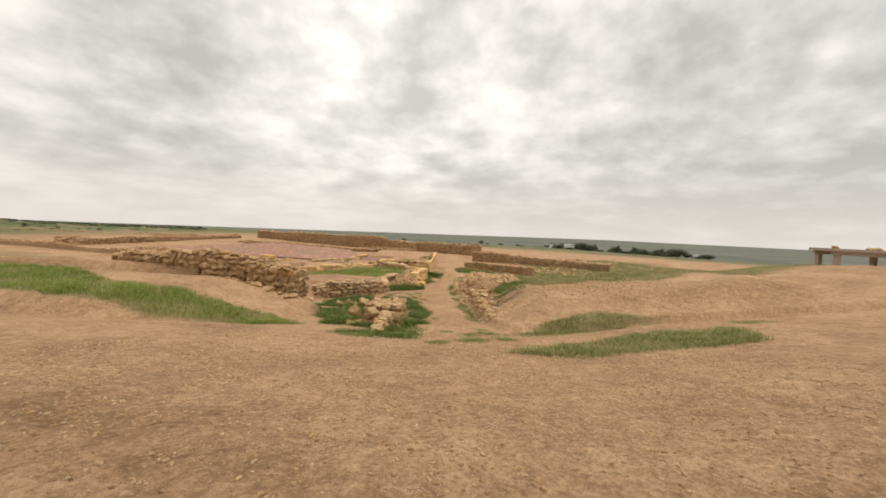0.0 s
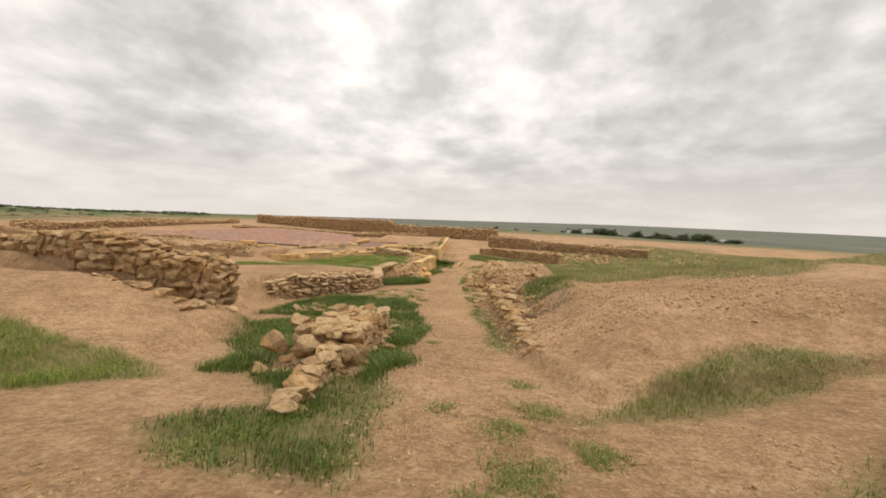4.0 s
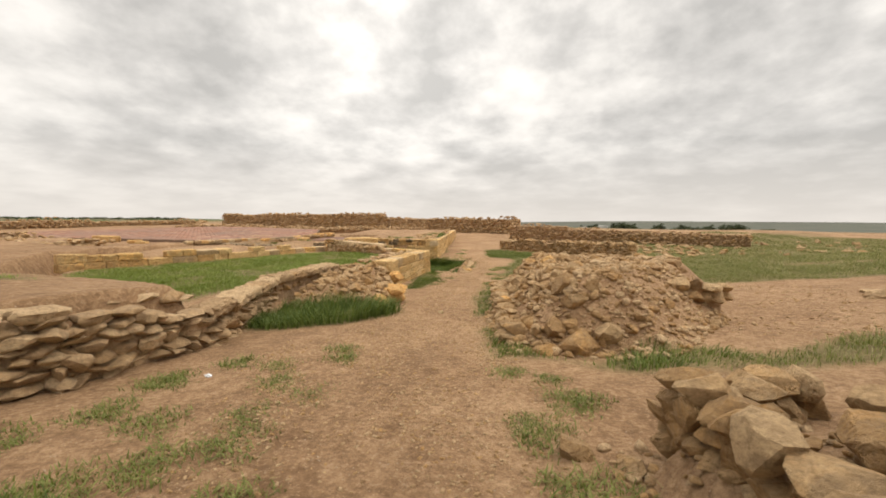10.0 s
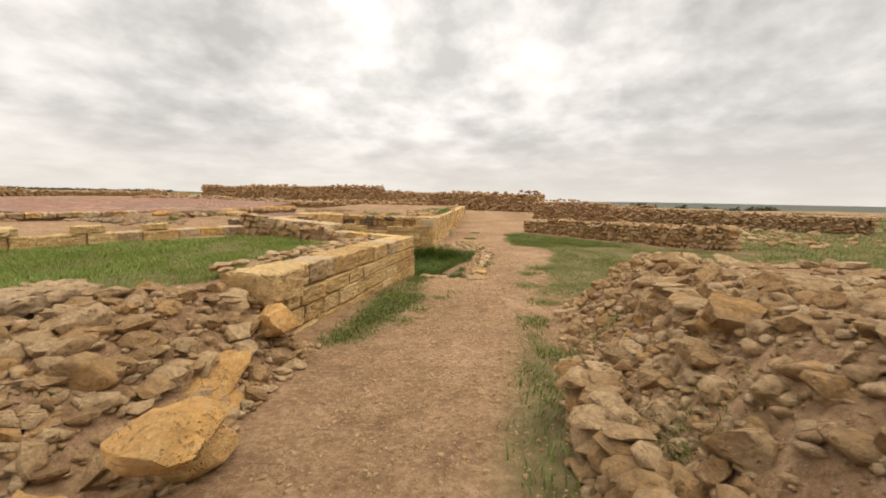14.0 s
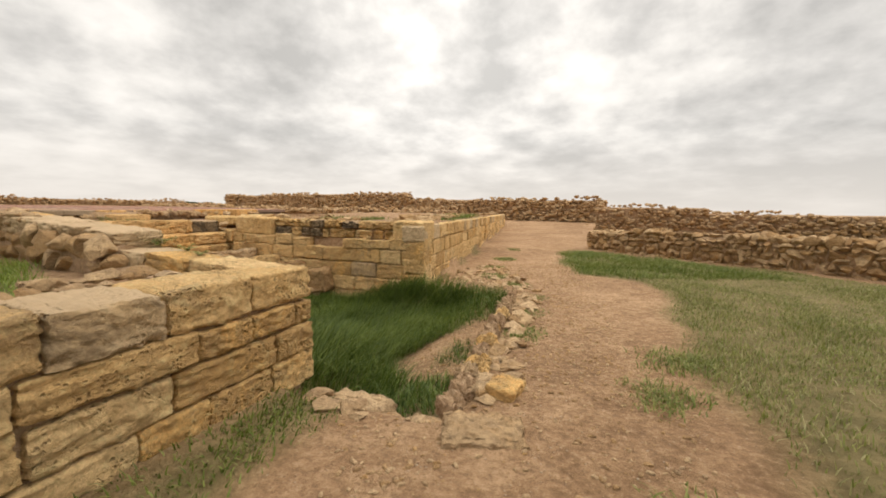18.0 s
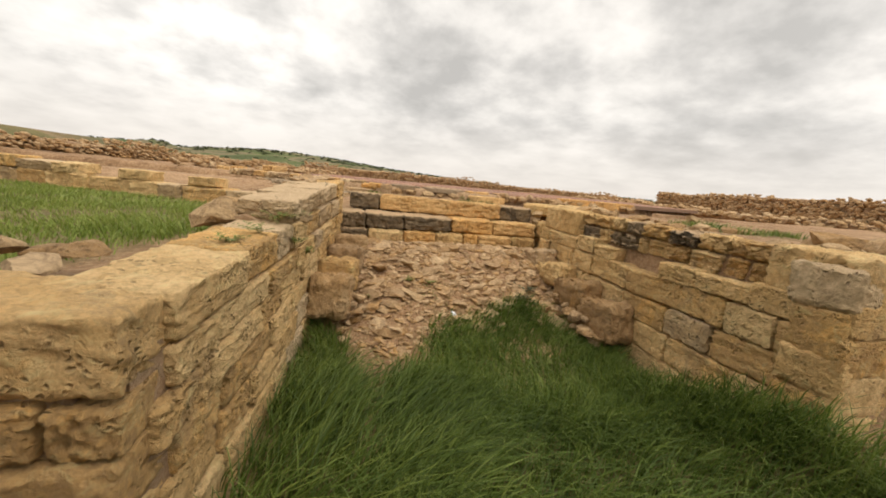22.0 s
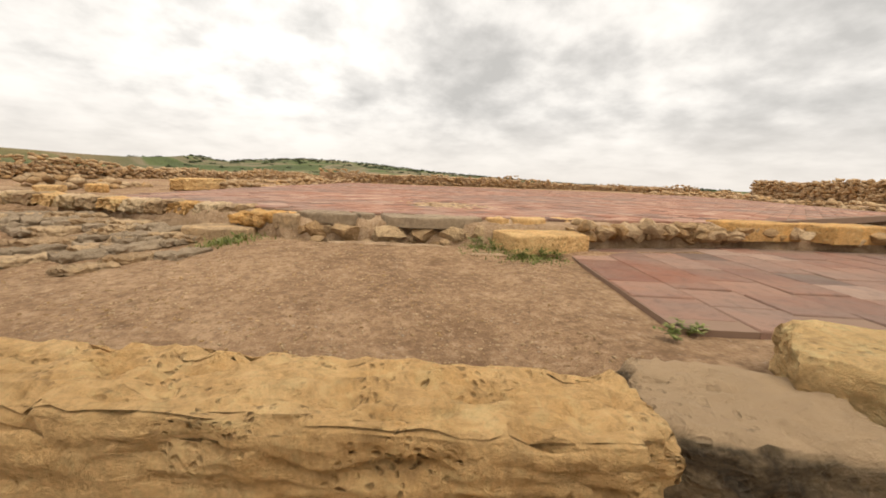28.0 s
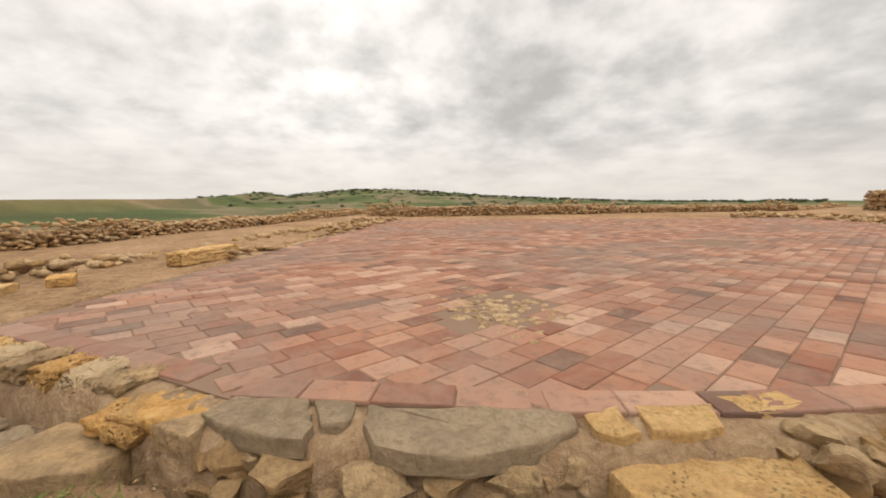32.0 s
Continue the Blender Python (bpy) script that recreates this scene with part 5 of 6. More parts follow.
# walls beyond the grass
w = ruin("wall_9", (2.6, 22.4), (9.6, 15.7), (-0.75, -0.6), (0.38, 0.60), 0.6, "low rubble wall across the grass", 61, "rubble", (0.2, 0.4), 0.8)
h = heap("rubble_7", "stones of ruined walls in the distance")
scatter(h, [(3.5, 26), (10, 19), (24, 16), (30, 24), (14, 34), (4, 36)], 150, (0.12, 0.4), ROCKS, 65)
h = heap("rubble_8", "outcropping stones on the bare slope")
scatter(h, [(7.5, 0.4), (13, -1.4), (14, -0.2), (9, 2.0)], 50, (0.12, 0.4), FLAT_ROCKS, 66)
# row of blocks at the edge of the court
w = core("wall_8", (-11.3, 2.9), (-6.4, 11.0), (0.3, 0.35), (0.74, 0.66), 0.4, "row of low ashlar blocks edging the grassy court")
lay(w, (-11.3, 2.9), (-6.4, 11.0), (0.36, 0.36), (0.84, 0.72), "ashlar", 1, 0.42, 51)
w = core("wall_18", (-15.5, -2.2), (-12.2, -0.1), (0.8, 0.8), (1.16, 1.14), 0.4, "broken row of low blocks on the terrace")
lay(w, (-15.5, -2.2), (-12.2, -0.1), (0.95, 0.9), (1.22, 1.2), "rubble", 1, 0.34, 52)

# ---------------------------------------------------------------- kerb of the pit and stones along it
k_ = heap("kerb_1", "crumbling plaster kerb of the grassy pit", "kerb")
pts = [(-0.18, 9.35), (-0.08, 10.2), (-0.02, 11.0), (0.05, 11.9), (0.16, 13.1)]
KERB = [block_mesh(310 + k, (M_PALE, M_ASHLAR, M_MORTAR)[k], cuts=11, wear=0.05, rough=0.04, real=(0.3, 0.18, 0.2), pit=0.02) for k in range(3)]
edge = random.Random(300)
for (ax, ay), (bx, by) in zip(pts, pts[1:]):
    n = round((by - ay) / 0.2)
    for k in range(n):
        f = (k + 0.5) / n
        placed("stone", KERB[edge.choice((0, 1, 2, 2))], k_, (ax + (bx - ax) * f + edge.uniform(-0.02, 0.03), ay + (by - ay) * f, -0.36 + edge.uniform(-0.03, 0.02)), (edge.uniform(0.2, 0.3), edge.uniform(0.1, 0.19), edge.uniform(0.26, 0.34)), 84 + edge.uniform(-12, 12), (edge.uniform(-6, 6), edge.uniform(-6, 6)))
h = heap("rubble_9", "small stones and mortar lumps along the edge of the pit")
scatter(h, [(-0.02, 9.4), (0.22, 9.4), (0.3, 11.0), (0.5, 12.6), (0.5, 13.6), (0.22, 13.6), (0.08, 11.6)], 110, (0.05, 0.17), FLAT_ROCKS + ROCKS[:4], 76, flat=0.45)
scatter(h, [(-1.3, 13.4), (0.1, 12.7), (0.6, 13.6), (-0.2, 17.5), (-1.0, 16.5)], 170, (0.04, 0.16), FLAT_ROCKS + ROCKS[:4], 77, flat=0.45)
scatter(h, [(-1.5, 9.3), (-0.3, 9.0), (-0.2, 9.3), (-1.4, 9.6)], 16, (0.07, 0.18), FLAT_ROCKS, 78, flat=0.3)
placed("stone", CRUST[0], h, (0.08, 9.08, -0.30), (0.5, 0.34, 0.12), 10, (3, 2))
placed("stone", CRUST[1], h, (0.06, 9.75, -0.30), (0.34, 0.24, 0.12), 80, (3, 2))
placed("stone", FINE_ASH[1], h, (0.19, 9.69, -0.27), (0.3, 0.22, 0.12), 70, (4, 3))
placed("stone", CRUST[2], h, (-0.85, 9.42, -0.38), (0.5, 0.24, 0.12), 165, (3, 2))
h = heap("rubble_10", "slope of flat broken stones at the end of the passage")
scatter(h, [(-3.75, 11.0), (-3.5, 12.6), (-3.6, 14.0), (-5.8, 14.2), (-6.05, 11.4)], 230, (0.06, 0.22), FLAT_ROCKS + ROCKS[:6], 89, -0.25, flat=0.42, bias=1.3)
EROD = [block_mesh(140 + k, (M_ROCK, M_PALE, M_ASHLAR)[k % 3], cuts=18, wear=0.06, rough=0.024, real=(0.7, 0.4, 0.24), pit=0.02) for k in range(4)]
for k in range(4):                        # worn ledges at the foot of both side walls
    f = (k + 0.5) / 4
    placed("stone", EROD[(0, 2, 1, 3)[k]], h, (-4.02 - 2.0 * f, 10.74 + 0.58 * f, -0.24 + 0.36 * f), (0.56, 0.42, 0.42 - 0.05 * k), 164 + 2 * (k % 2), (0, 9))
    placed("stone", EROD[(k + 1) % 4], h, (-5.75 + 2.45 * f, 14.16 - 0.36 * f, 0.09 - 0.50 * f), (0.64, 0.36, 0.26 + 0.06 * k), 172, (0, 9))
bed = random.Random(143)
for k in range(110):                      # stones bedded below the ledges
    f = bed.random()
    x, y, z = (-3.9 - 2.1 * f, 10.92 + 0.62 * f, -0.34 + 0.36 * f) if k % 2 else (-5.75 + 2.45 * f, 13.96 - 0.36 * f, 0.0 - 0.44 * f)
    r = bed.uniform(0.05, 0.12)
    placed("stone", (ROCKS + FLAT_ROCKS)[k % 24], h, (x + bed.uniform(-0.05, 0.05), y + bed.uniform(-0.08, 0.08), z - bed.uniform(0.0, 0.28)), (r, r * 0.8, r * 0.6), bed.uniform(0, 360), (bed.uniform(-20, 20), bed.uniform(-20, 20)))
small_stones([(-3.6, 11.0), (-3.4, 12.6), (-3.5, 14.0), (-5.85, 14.2), (-6.05, 11.4)], 2600, (0.015, 0.075), 189, "broken flat stones on the slope of the passage", M_ROCKS, flat=0.4)
YELLOW_PEBBLE = rock_mesh(150, 2, plain("pale_yellow_stone", (0.68, 0.52, 0.30)), cuts=10, rough=0.1)
pebble = new("stone", YELLOW_PEBBLE)
pebble.matrix_basis = Matrix.Translation((-0.50, 0.80, float(height(-0.50, 0.80)) + 0.025)) @ Matrix.Diagonal((0.062, 0.05, 0.05, 1))
tagged(pebble, "fist-sized yellow stone lying on the footpath", "stone")

# ---------------------------------------------------------------- yard, kerb stones and the paved floor
def mound(name, line, width, low, high, label, seed):
    """A bed of earth and mortar along a line, sloping on its right-hand side."""
    g = random.Random(seed)
    bm = bmesh.new()
    rows = []
    for (ax, ay), (bx, by) in zip(line, line[1:]):
        d = Vector((bx - ax, by - ay))
        n = Vector((d.y, -d.x)).normalized()
        for k in range(12):
            p = Vector((ax, ay)) + d * (k / 12)
            row = []
            for off, z in ((-0.18, high - 0.2), (-0.16, high), (0.0, high), (width * 0.6, high - 0.03), (width * 0.85, (low + high) / 2), (width, low - 0.1)):
                q = p + n * (off + g.uniform(-0.025, 0.025))
                row.append(bm.verts.new((q.x, q.y, z + g.uniform(-0.012, 0.012))))
            rows.append(row)
    for r0, r1 in zip(rows, rows[1:]):
        for j in range(5):
            bm.faces.new((r0[j], r0[j + 1], r1[j + 1], r1[j]))
    bmesh.ops.recalc_face_normals(bm, faces=bm.faces[:])
    me = bpy.data.meshes.new(name)
    bm.to_mesh(me)
    bm.free()
    me.materials.append(M_MORTAR)
    me.shade_smooth()
    return tagged(new(name, me), label, "kerb", kind="structure")


k2 = mound("kerb_2", [(-11.9, 9.9), (-10.95, 11.3), (-10.30, 12.35), (-10.02, 12.75), (-9.80, 13.55), (-9.58, 14.6), (-9.52, 15.6), (-9.50, 16.6), (-9.45, 17.7), (-9.0, 19.6)], 0.25, 0.56, 0.872,
           "kerb of grey and yellow slabs bedded in mortar before the tiled floor", 3)
slab(k2, [(-9.95, 12.74), (-10.12, 12.84), (-10.03, 13.26), (-9.87, 13.30), (-9.75, 13.33), (-9.64, 13.30), (-9.69, 13.12), (-9.79, 12.94)], 0.902, 0.10, M_GREY, 401)
slab(k2, [(-10.02, 13.28), (-9.97, 13.51), (-9.79, 13.50), (-9.75, 13.46), (-9.75, 13.36), (-9.87, 13.33)], 0.898, 0.10, M_GREY, 402)
slab(k2, [(-9.92, 13.57), (-9.87, 13.66), (-9.82, 14.16), (-9.73, 14.59), (-9.57, 14.57), (-9.52, 14.46), (-9.45, 14.27), (-9.41, 14.00), (-9.47, 13.76), (-9.56, 13.62), (-9.74, 13.56)], 0.900, 0.10, M_GREY, 403)
slab(k2, [(-9.66, 14.64), (-9.71, 14.84), (-9.48, 14.83), (-9.46, 14.70), (-9.53, 14.63)], 0.900, 0.14, M_YELLOW, 404)
slab(k2, [(-9.70, 14.93), (-9.66, 15.33), (-9.46, 15.23), (-9.44, 15.06), (-9.48, 14.88)], 0.904, 0.14, M_YELLOW, 405)
slab(k2, [(-9.74, 15.42), (-9.74, 15.80), (-9.61, 15.84), (-9.54, 15.62), (-9.57, 15.44)], 0.900, 0.14, M_YELLOW, 411)
slab(k2, [(-9.38, 14.62), (-9.44, 14.82), (-9.36, 15.52), (-8.98, 15.44), (-8.90, 15.05), (-8.93, 14.66)], 0.80, 0.24, M_YELLOW, 406)
slab(k2, [(-9.92, 12.52), (-10.03, 12.72), (-9.94, 12.78), (-9.77, 12.76)], 0.875, 0.14, M_PALE, 407)
slab(k2, [(-10.02, 11.70), (-10.30, 11.86), (-10.08, 12.36), (-9.80, 12.30), (-9.78, 12.05), (-9.86, 11.76)], 0.735, 0.22, M_PALE, 408)
for k, (x, y, L) in enumerate(((-9.78, 12.92, 0.26), (-9.66, 13.24, 0.28), (-9.56, 13.61, 0.30), (-9.51, 13.93, 0.24), (-9.47, 14.23, 0.28), (-9.46, 14.49, 0.2))):
    placed("stone", BIG_ROCKS[k], k2, (x, y, 0.735), (L * 0.66, 0.13, 0.12), 76 + 9 * (k % 3), (5 * (k % 2), 6))
ROUGH = block_mesh(160, M_YELLOW, cuts=11, wear=0.05, rough=0.03, real=(0.5, 0.35, 0.1))
placed("slab", ROUGH, k2, (-10.10, 12.52, 0.825), (0.50, 0.30, 0.10), 72, (0, 4))
placed("slab", ROUGH, k2, (-10.12, 12.30, 0.80), (0.36, 0.28, 0.10), 60, (4, 4))
g_ = random.Random(9)
for k in range(24):                       # rough stones below the kerb
    f = (k // 2 + g_.random()) / 12
    p = Vector((-9.76, 12.72)).lerp(Vector((-9.40, 14.55)), f)
    placed("stone", (ROCKS + FLAT_ROCKS)[k % 24], k2, (p.x + g_.uniform(-0.04, 0.03) - 0.05 * (k % 2), p.y, 0.63 + 0.09 * (k % 2) + g_.uniform(-0.02, 0.02)), (g_.uniform(0.06, 0.10), g_.uniform(0.07, 0.13), g_.uniform(0.055, 0.08)), 78 + g_.uniform(-25, 25), (g_.uniform(-12, 12), g_.uniform(-12, 12)))
for k in range(90):                       # kerb going on beside the annex
    f = k / 89
    p = Vector((-9.22, 15.5)).lerp(Vector((-9.15, 17.7)), f / 0.6) if f < 0.6 else Vector((-9.16, 17.6)).lerp(Vector((-8.75, 19.6)), (f - 0.6) / 0.4)
    placed("stone", (ROCKS + FLAT_ROCKS)[k % 24], k2, (p.x + g_.uniform(-0.26, 0.03), p.y, 0.80 + g_.uniform(-0.05, 0.07)), (g_.uniform(0.07, 0.15), g_.uniform(0.08, 0.16), g_.uniform(0.06, 0.11)), g_.uniform(0, 180), (g_.uniform(-12, 12), g_.uniform(-12, 12)))
for k, (y0, y1, x0) in enumerate(((17.4, 18.3, -9.3), (18.4, 19.5, -9.05))):
    slab(k2, [(x0 - 0.25, y0), (x0 + 0.2, y0 + 0.05), (x0 + 0.22, y1), (x0 - 0.2, y1)], 0.93, 0.2, M_YELLOW, 420 + k)
PITTED = [block_mesh(170 + k, (M_DARK, M_PALE, M_YELLOW)[k], cuts=15, wear=0.04, rough=0.03, real=(0.36, 0.34, 0.17), pit=0.04) for k in range(3)]
for k in range(11):                       # pitted blocks on the rim
    f = k / 10
    p = Vector((-11.95, 9.25)).lerp(Vector((-10.50, 12.10)), f)
    placed("block", PITTED[k % 3], k2, (p.x, p.y, 0.84), (0.33, 0.30, 0.14), -33 + g_.uniform(-5, 5), (g_.uniform(-3, 3), g_.uniform(-3, 3)))
strip = heap("pavement_1", "worn patches of old stone paving in the dirt yard", "pavement")
slab(strip, [(-9.48, 13.02), (-9.46, 13.29), (-9.24, 14.05), (-9.10, 14.18), (-9.16, 13.9), (-9.32, 13.3)], 0.672, 0.06, M_MORTAR, 430)
slab(strip, [(-9.12, 14.16), (-9.02, 14.49), (-8.80, 14.54), (-8.85, 14.23)], 0.650, 0.06, M_MORTAR, 431)
B_ME = [block_mesh(90 + k, (M_GREY, M_PALE)[k % 2], cuts=13, wear=0.02, rough=0.026, real=(0.36, 0.25, 0.07), pit=0.02) for k in range(4)]
for k in range(64):                       # broken paving towards the rim
    x, y = g_.uniform(-11.0, -9.6), g_.uniform(9.6, 11.9)
    if inside(YARD, np.array(x), np.array(y)) < -0.1 or 0.83 * (x + 9.75) - 0.56 * (y - 11.3) > 0.15:
        continue
    placed("slab", B_ME[k % 4], strip, (x, y, float(height(x, y)) + g_.uniform(0.0, 0.02)), (g_.uniform(0.26, 0.46), g_.uniform(0.14, 0.24), 0.07), g_.uniform(138, 158), (g_.uniform(-4, 4), g_.uniform(-4, 4)))

for k, (x, y, a, L, W) in enumerate(((-9.17, 11.99, 35, 0.36, 0.24), (-9.08, 11.67, 35, 0.36, 0.22), (-9.42, 11.52, 38, 0.38, 0.20), (-9.44, 11.25, 32, 0.30, 0.22), (-9.95, 11.08, 38, 0.46, 0.2), (-10.37, 10.81, 35, 0.36, 0.30),
                                (-10.32, 11.30, 42, 0.34, 0.2), (-10.0, 11.57, 45, 0.38, 0.24), (-9.70, 11.72, 40, 0.32, 0.2), (-8.82, 11.5, 25, 0.34, 0.22), (-9.12, 11.32, 34, 0.3, 0.2), (-9.72, 10.80, 36, 0.4, 0.22), (-9.3, 10.95, 34, 0.36, 0.22),
                                (-9.0, 11.02, 34, 0.34, 0.22), (-10.05, 10.55, 38, 0.36, 0.24), (-9.6, 10.45, 36, 0.36, 0.24), (-9.9, 11.85, 45, 0.3, 0.2))):
    b = new("floor_brick", B_ME[k % 4])
    b.matrix_basis = Matrix.Translation((x, y, float(height(x, y)) + 0.006 + 0.006 * (k % 3))) @ pose(0, 0, 0, 0, 0, a + 111) @ Matrix.Diagonal((L, W, 0.06, 1))
    tagged(b, "worn tan paving brick lying in the dirt yard", "brick", "loose bricks in the yard")

# the tiled floor


def tile_mesh(mat):
    v, f = [], []
    for sx, sy, z in ((1, 1, -0.5), (1, 1, 0.36), (0.965, 0.965, 0.5)):
        v += [(-0.5 * sx, -0.5 * sy, z), (0.5 * sx, -0.5 * sy, z), (0.5 * sx, 0.5 * sy, z), (-0.5 * sx, 0.5 * sy, z)]
    for r in (0, 4):
        f += [(r + k, r + (k + 1) % 4, r + 4 + (k + 1) % 4, r + 4 + k) for k in range(4)]
    f.append((8, 9, 10, 11))
    return np.array(v), np.array(f)


TILE = mesh_of("tile", *tile_mesh(M_TILE), M_TILE, False)
FLOOR_A = Vector((-10.35, 12.4))
E1, E2 = Vector((-0.559, 0.829)), Vector((0.829, 0.559))


def lay_tiles(owner, poly, origin, size, level, near, seed, hole=(), axes=None, margin=0.12, thick=0.06, tile=None):
    g = np.random.default_rng(seed)
    e1, e2 = axes or (E1, E2)
    turn = math.atan2(e1.y, e1.x)
    mats, pts = [], []
    for j in range(-110, 130):
        shift = g.uniform(0, 1)
        for i in range(-90, 110):
            u, v = (i + shift) * size[0], j * size[1]
            p = origin + e1 * u + e2 * v
            pts.append((p.x, p.y))
    pts = np.array(pts)
    pts = pts[inside(poly, pts[:, 0], pts[:, 1]) > margin]
    for q, r in hole:
        pts = pts[np.hypot(pts[:, 0] - q[0], (pts[:, 1] - q[1])) > r]
    order = np.argsort(np.hypot(pts[:, 0] - near[0], pts[:, 1] - near[1]))
    pts = pts[order]
    far = []
    for k, (x, y) in enumerate(pts):
        m = Matrix.Translation((x, y, level + g.uniform(-0.004, 0.004))) @ pose(0, 0, 0, g.uniform(-0.7, 0.7), g.uniform(-0.7, 0.7), math.degrees(turn) + g.uniform(-1.0, 1.0))
        m = m @ Matrix.Diagonal((size[0] - g.uniform(0.003, 0.014), size[1] - g.uniform(0.002, 0.012), thick, 1))
        if k < 300:
            child("tile", tile or TILE, owner, m)
        else:
            far.append(np.array(m))
    if far:
        me = joined("tiles", tile_mesh(M_TILES), far, M_TILES)
        tagged(child("tiles", me, owner), kind="stuff")


def sheet(name, poly, level, mat, label, category, thick=0.12):
    bm = bmesh.new()
    top = [bm.verts.new((x, y, level)) for x, y in poly]
    low = [bm.verts.new((x, y, level - thick)) for x, y in poly]
    bm.faces.new(top)
    n = len(poly)
    for k in range(n):
        bm.faces.new((top[k], low[k], low[(k + 1) % n], top[(k + 1) % n]))
    bmesh.ops.recalc_face_normals(bm, faces=bm.faces[:])
    me = bpy.data.meshes.new(name)
    bm.to_mesh(me)
    bm.free()
    me.materials.append(mat)
    return tagged(new(name, me), label, category, kind="structure")


floor_1 = sheet("floor_1", TILED, 0.886, M_JOINT, "large floor of worn pinkish-red terracotta tiles", "floor")
lay_tiles(floor_1, TILED, FLOOR_A, (0.345, 0.225), 0.864, (-9.9, 13.9), 5, hole=(((-11.5, 14.6), 0.5), ((-11.9, 14.9), 0.45), ((-16.8, 21.4), 0.7)), margin=0.15)
h = heap("rubble_11", "bare gravelly patch with stone chips in the tiled floor")
gg = np.random.default_rng(4)
for k in range(130):
    x, y = -11.65 + gg.normal() * 0.34, 14.72 + gg.normal() * 0.3
    placed("stone", FLAT_ROCKS[k % 10], h, (x, y, 0.886), (gg.uniform(0.03, 0.09), gg.uniform(0.03, 0.07), 0.02), gg.uniform(0, 180))
g_ = random.Random(77)
for a, b in (((-11.78, 10.32), (-10.56, 12.36)), ((-10.24, 12.84), (-9.84, 14.5)), ((-9.82, 14.5), (-9.66, 15.6)), ((-9.66, 15.6), (-9.56, 17.6))):
    a, b = Vector(a), Vector(b)                # border row of tiles along the kerb
    s, L = 0.0, (b - a).length
    while s < L - 0.2:
        w_ = g_.uniform(0.38, 0.52)
        p = a.lerp(b, min((s + w_ / 2) / L, 1.0))
        d = (b - a).normalized()
        child("tile", TILE, floor_1, Matrix.Translation((p.x, p.y, 0.870 + g_.uniform(-0.003, 0.003))) @ Matrix.Rotation(math.atan2(d.y, d.x), 4, "Z") @ Matrix.Diagonal((w_ - 0.008, 0.235, 0.06, 1)))
        s += w_
ANNEX = [(-8.93, 15.20), (-7.10, 14.64), (-6.0, 18.4), (-8.75, 19.6), (-9.24, 17.5), (-9.24, 15.4)]
floor_2 = sheet("floor_2", ANNEX, 0.632, M_JOINT, "raised slab of large terracotta tiles beside the yard", "floor", 0.25)
AX = Vector((1.76, -0.54)).normalized()
AY = Vector((0.54, 1.76)).normalized()
lay_tiles(floor_2, ANNEX, Vector((-8.93, 15.20)) + AY * 0.19 + AX * 0.2, (0.385, 0.37), 0.614, (-8, 15), 6, axes=(AX, AY), margin=0.165, thick=0.05, tile=mesh_of("tile", *tile_mesh(M_OLD_TILE), M_OLD_TILE, False))

# ---------------------------------------------------------------- walls round the floor
def far_wall(name, pts, foot, tops, label, seed, size=(0.2, 0.5), dense=30):
    """A rubble wall seen from afar: core and joined stones on its face and crown."""
    g = np.random.default_rng(seed)
    owner = None
    for k, (a, b) in enumerate(zip(pts, pts[1:])):
        top = tops[k] if isinstance(tops, tuple) else tops
        c = core(name if owner is None else "wall_core", a, b, (foot, foot), (top, top), 0.8, label, inset=0.2, short=0.0)
        if owner is None:
            owner = c
        else:
            del c["label"], c["category"], c["kind"]
            c.parent = owner
        d = Vector(b) - Vector(a)
        n = Vector((d.y, -d.x)).normalized()
        mats = []
        for _ in range(int(d.length * (top - foot + 0.5) * dense)):
            f = g.random()
            z = g.uniform(foot - 0.05, top + 0.08 * math.sin(f * d.length * 0.9) + 0.10 * math.sin(f * d.length * 0.37 + seed) + 0.05 * g.random())
            off = g.uniform(-0.75, 0.0) if z > top - 0.12 else g.uniform(-0.14, 0.0)
            p = Vector(a) + d * f + n * off
            s = g.uniform(*size) * 0.5
            mats.append(np.array(Matrix.Translation((p.x, p.y, z)) @ pose(0, 0, 0, g.uniform(-15, 15), g.uniform(-15, 15), g.uniform(0, 360)) @ Matrix.Diagonal((s, s * 0.8, s * 0.5, 1))))
        me = joined("stones", rock_shape(500 + seed, 1), mats, M_ROCKS)
        tagged(child("stones", me, owner), kind="stuff")
    return owner


far_wall("wall_19", [(-11.5, 1.5), (-19.0, 4.6), (-48, 13.0)], 0.7, 1.32, "low rubble wall west of the tiled floor", 1, (0.14, 0.34), 75)
far_wall("wall_20", [(-37.5, 12.0), (-37.0, 28.0), (-36.5, 46.0)], 0.7, (1.62, 1.48), "long rubble wall behind the tiled floor", 2)
far_wall("wall_11", [(-36.0, 51.3), (-24.0, 47.2), (-10, 43.0), (6.2, 38.0)], 0.3, (2.35, 2.45, 1.95), "high rubble boundary wall at the end of the street", 3, (0.25, 0.6))
far_wall("wall_21", [(-70, 30), (-37, 47), (-44, 60)], 0.7, 1.2, "ruined rubble wall in the distance", 4)
far_wall("wall_22", [(-32, 36.0), (-12, 30.5), (-4, 34)], 0.75, 1.05, "low kerb wall beyond the tiled floor", 5)
far_wall("wall_23", [(-31.5, 13.6), (-16.5, 10.2)], 0.80, 0.97, "low yellow kerb along the tiled floor", 6, (0.2, 0.4))
far_wall("wall_24", [(-30, 12.0), (-14.0, 7.2)], 0.80, 0.94, "low kerb of a ruined room", 7, (0.2, 0.4))
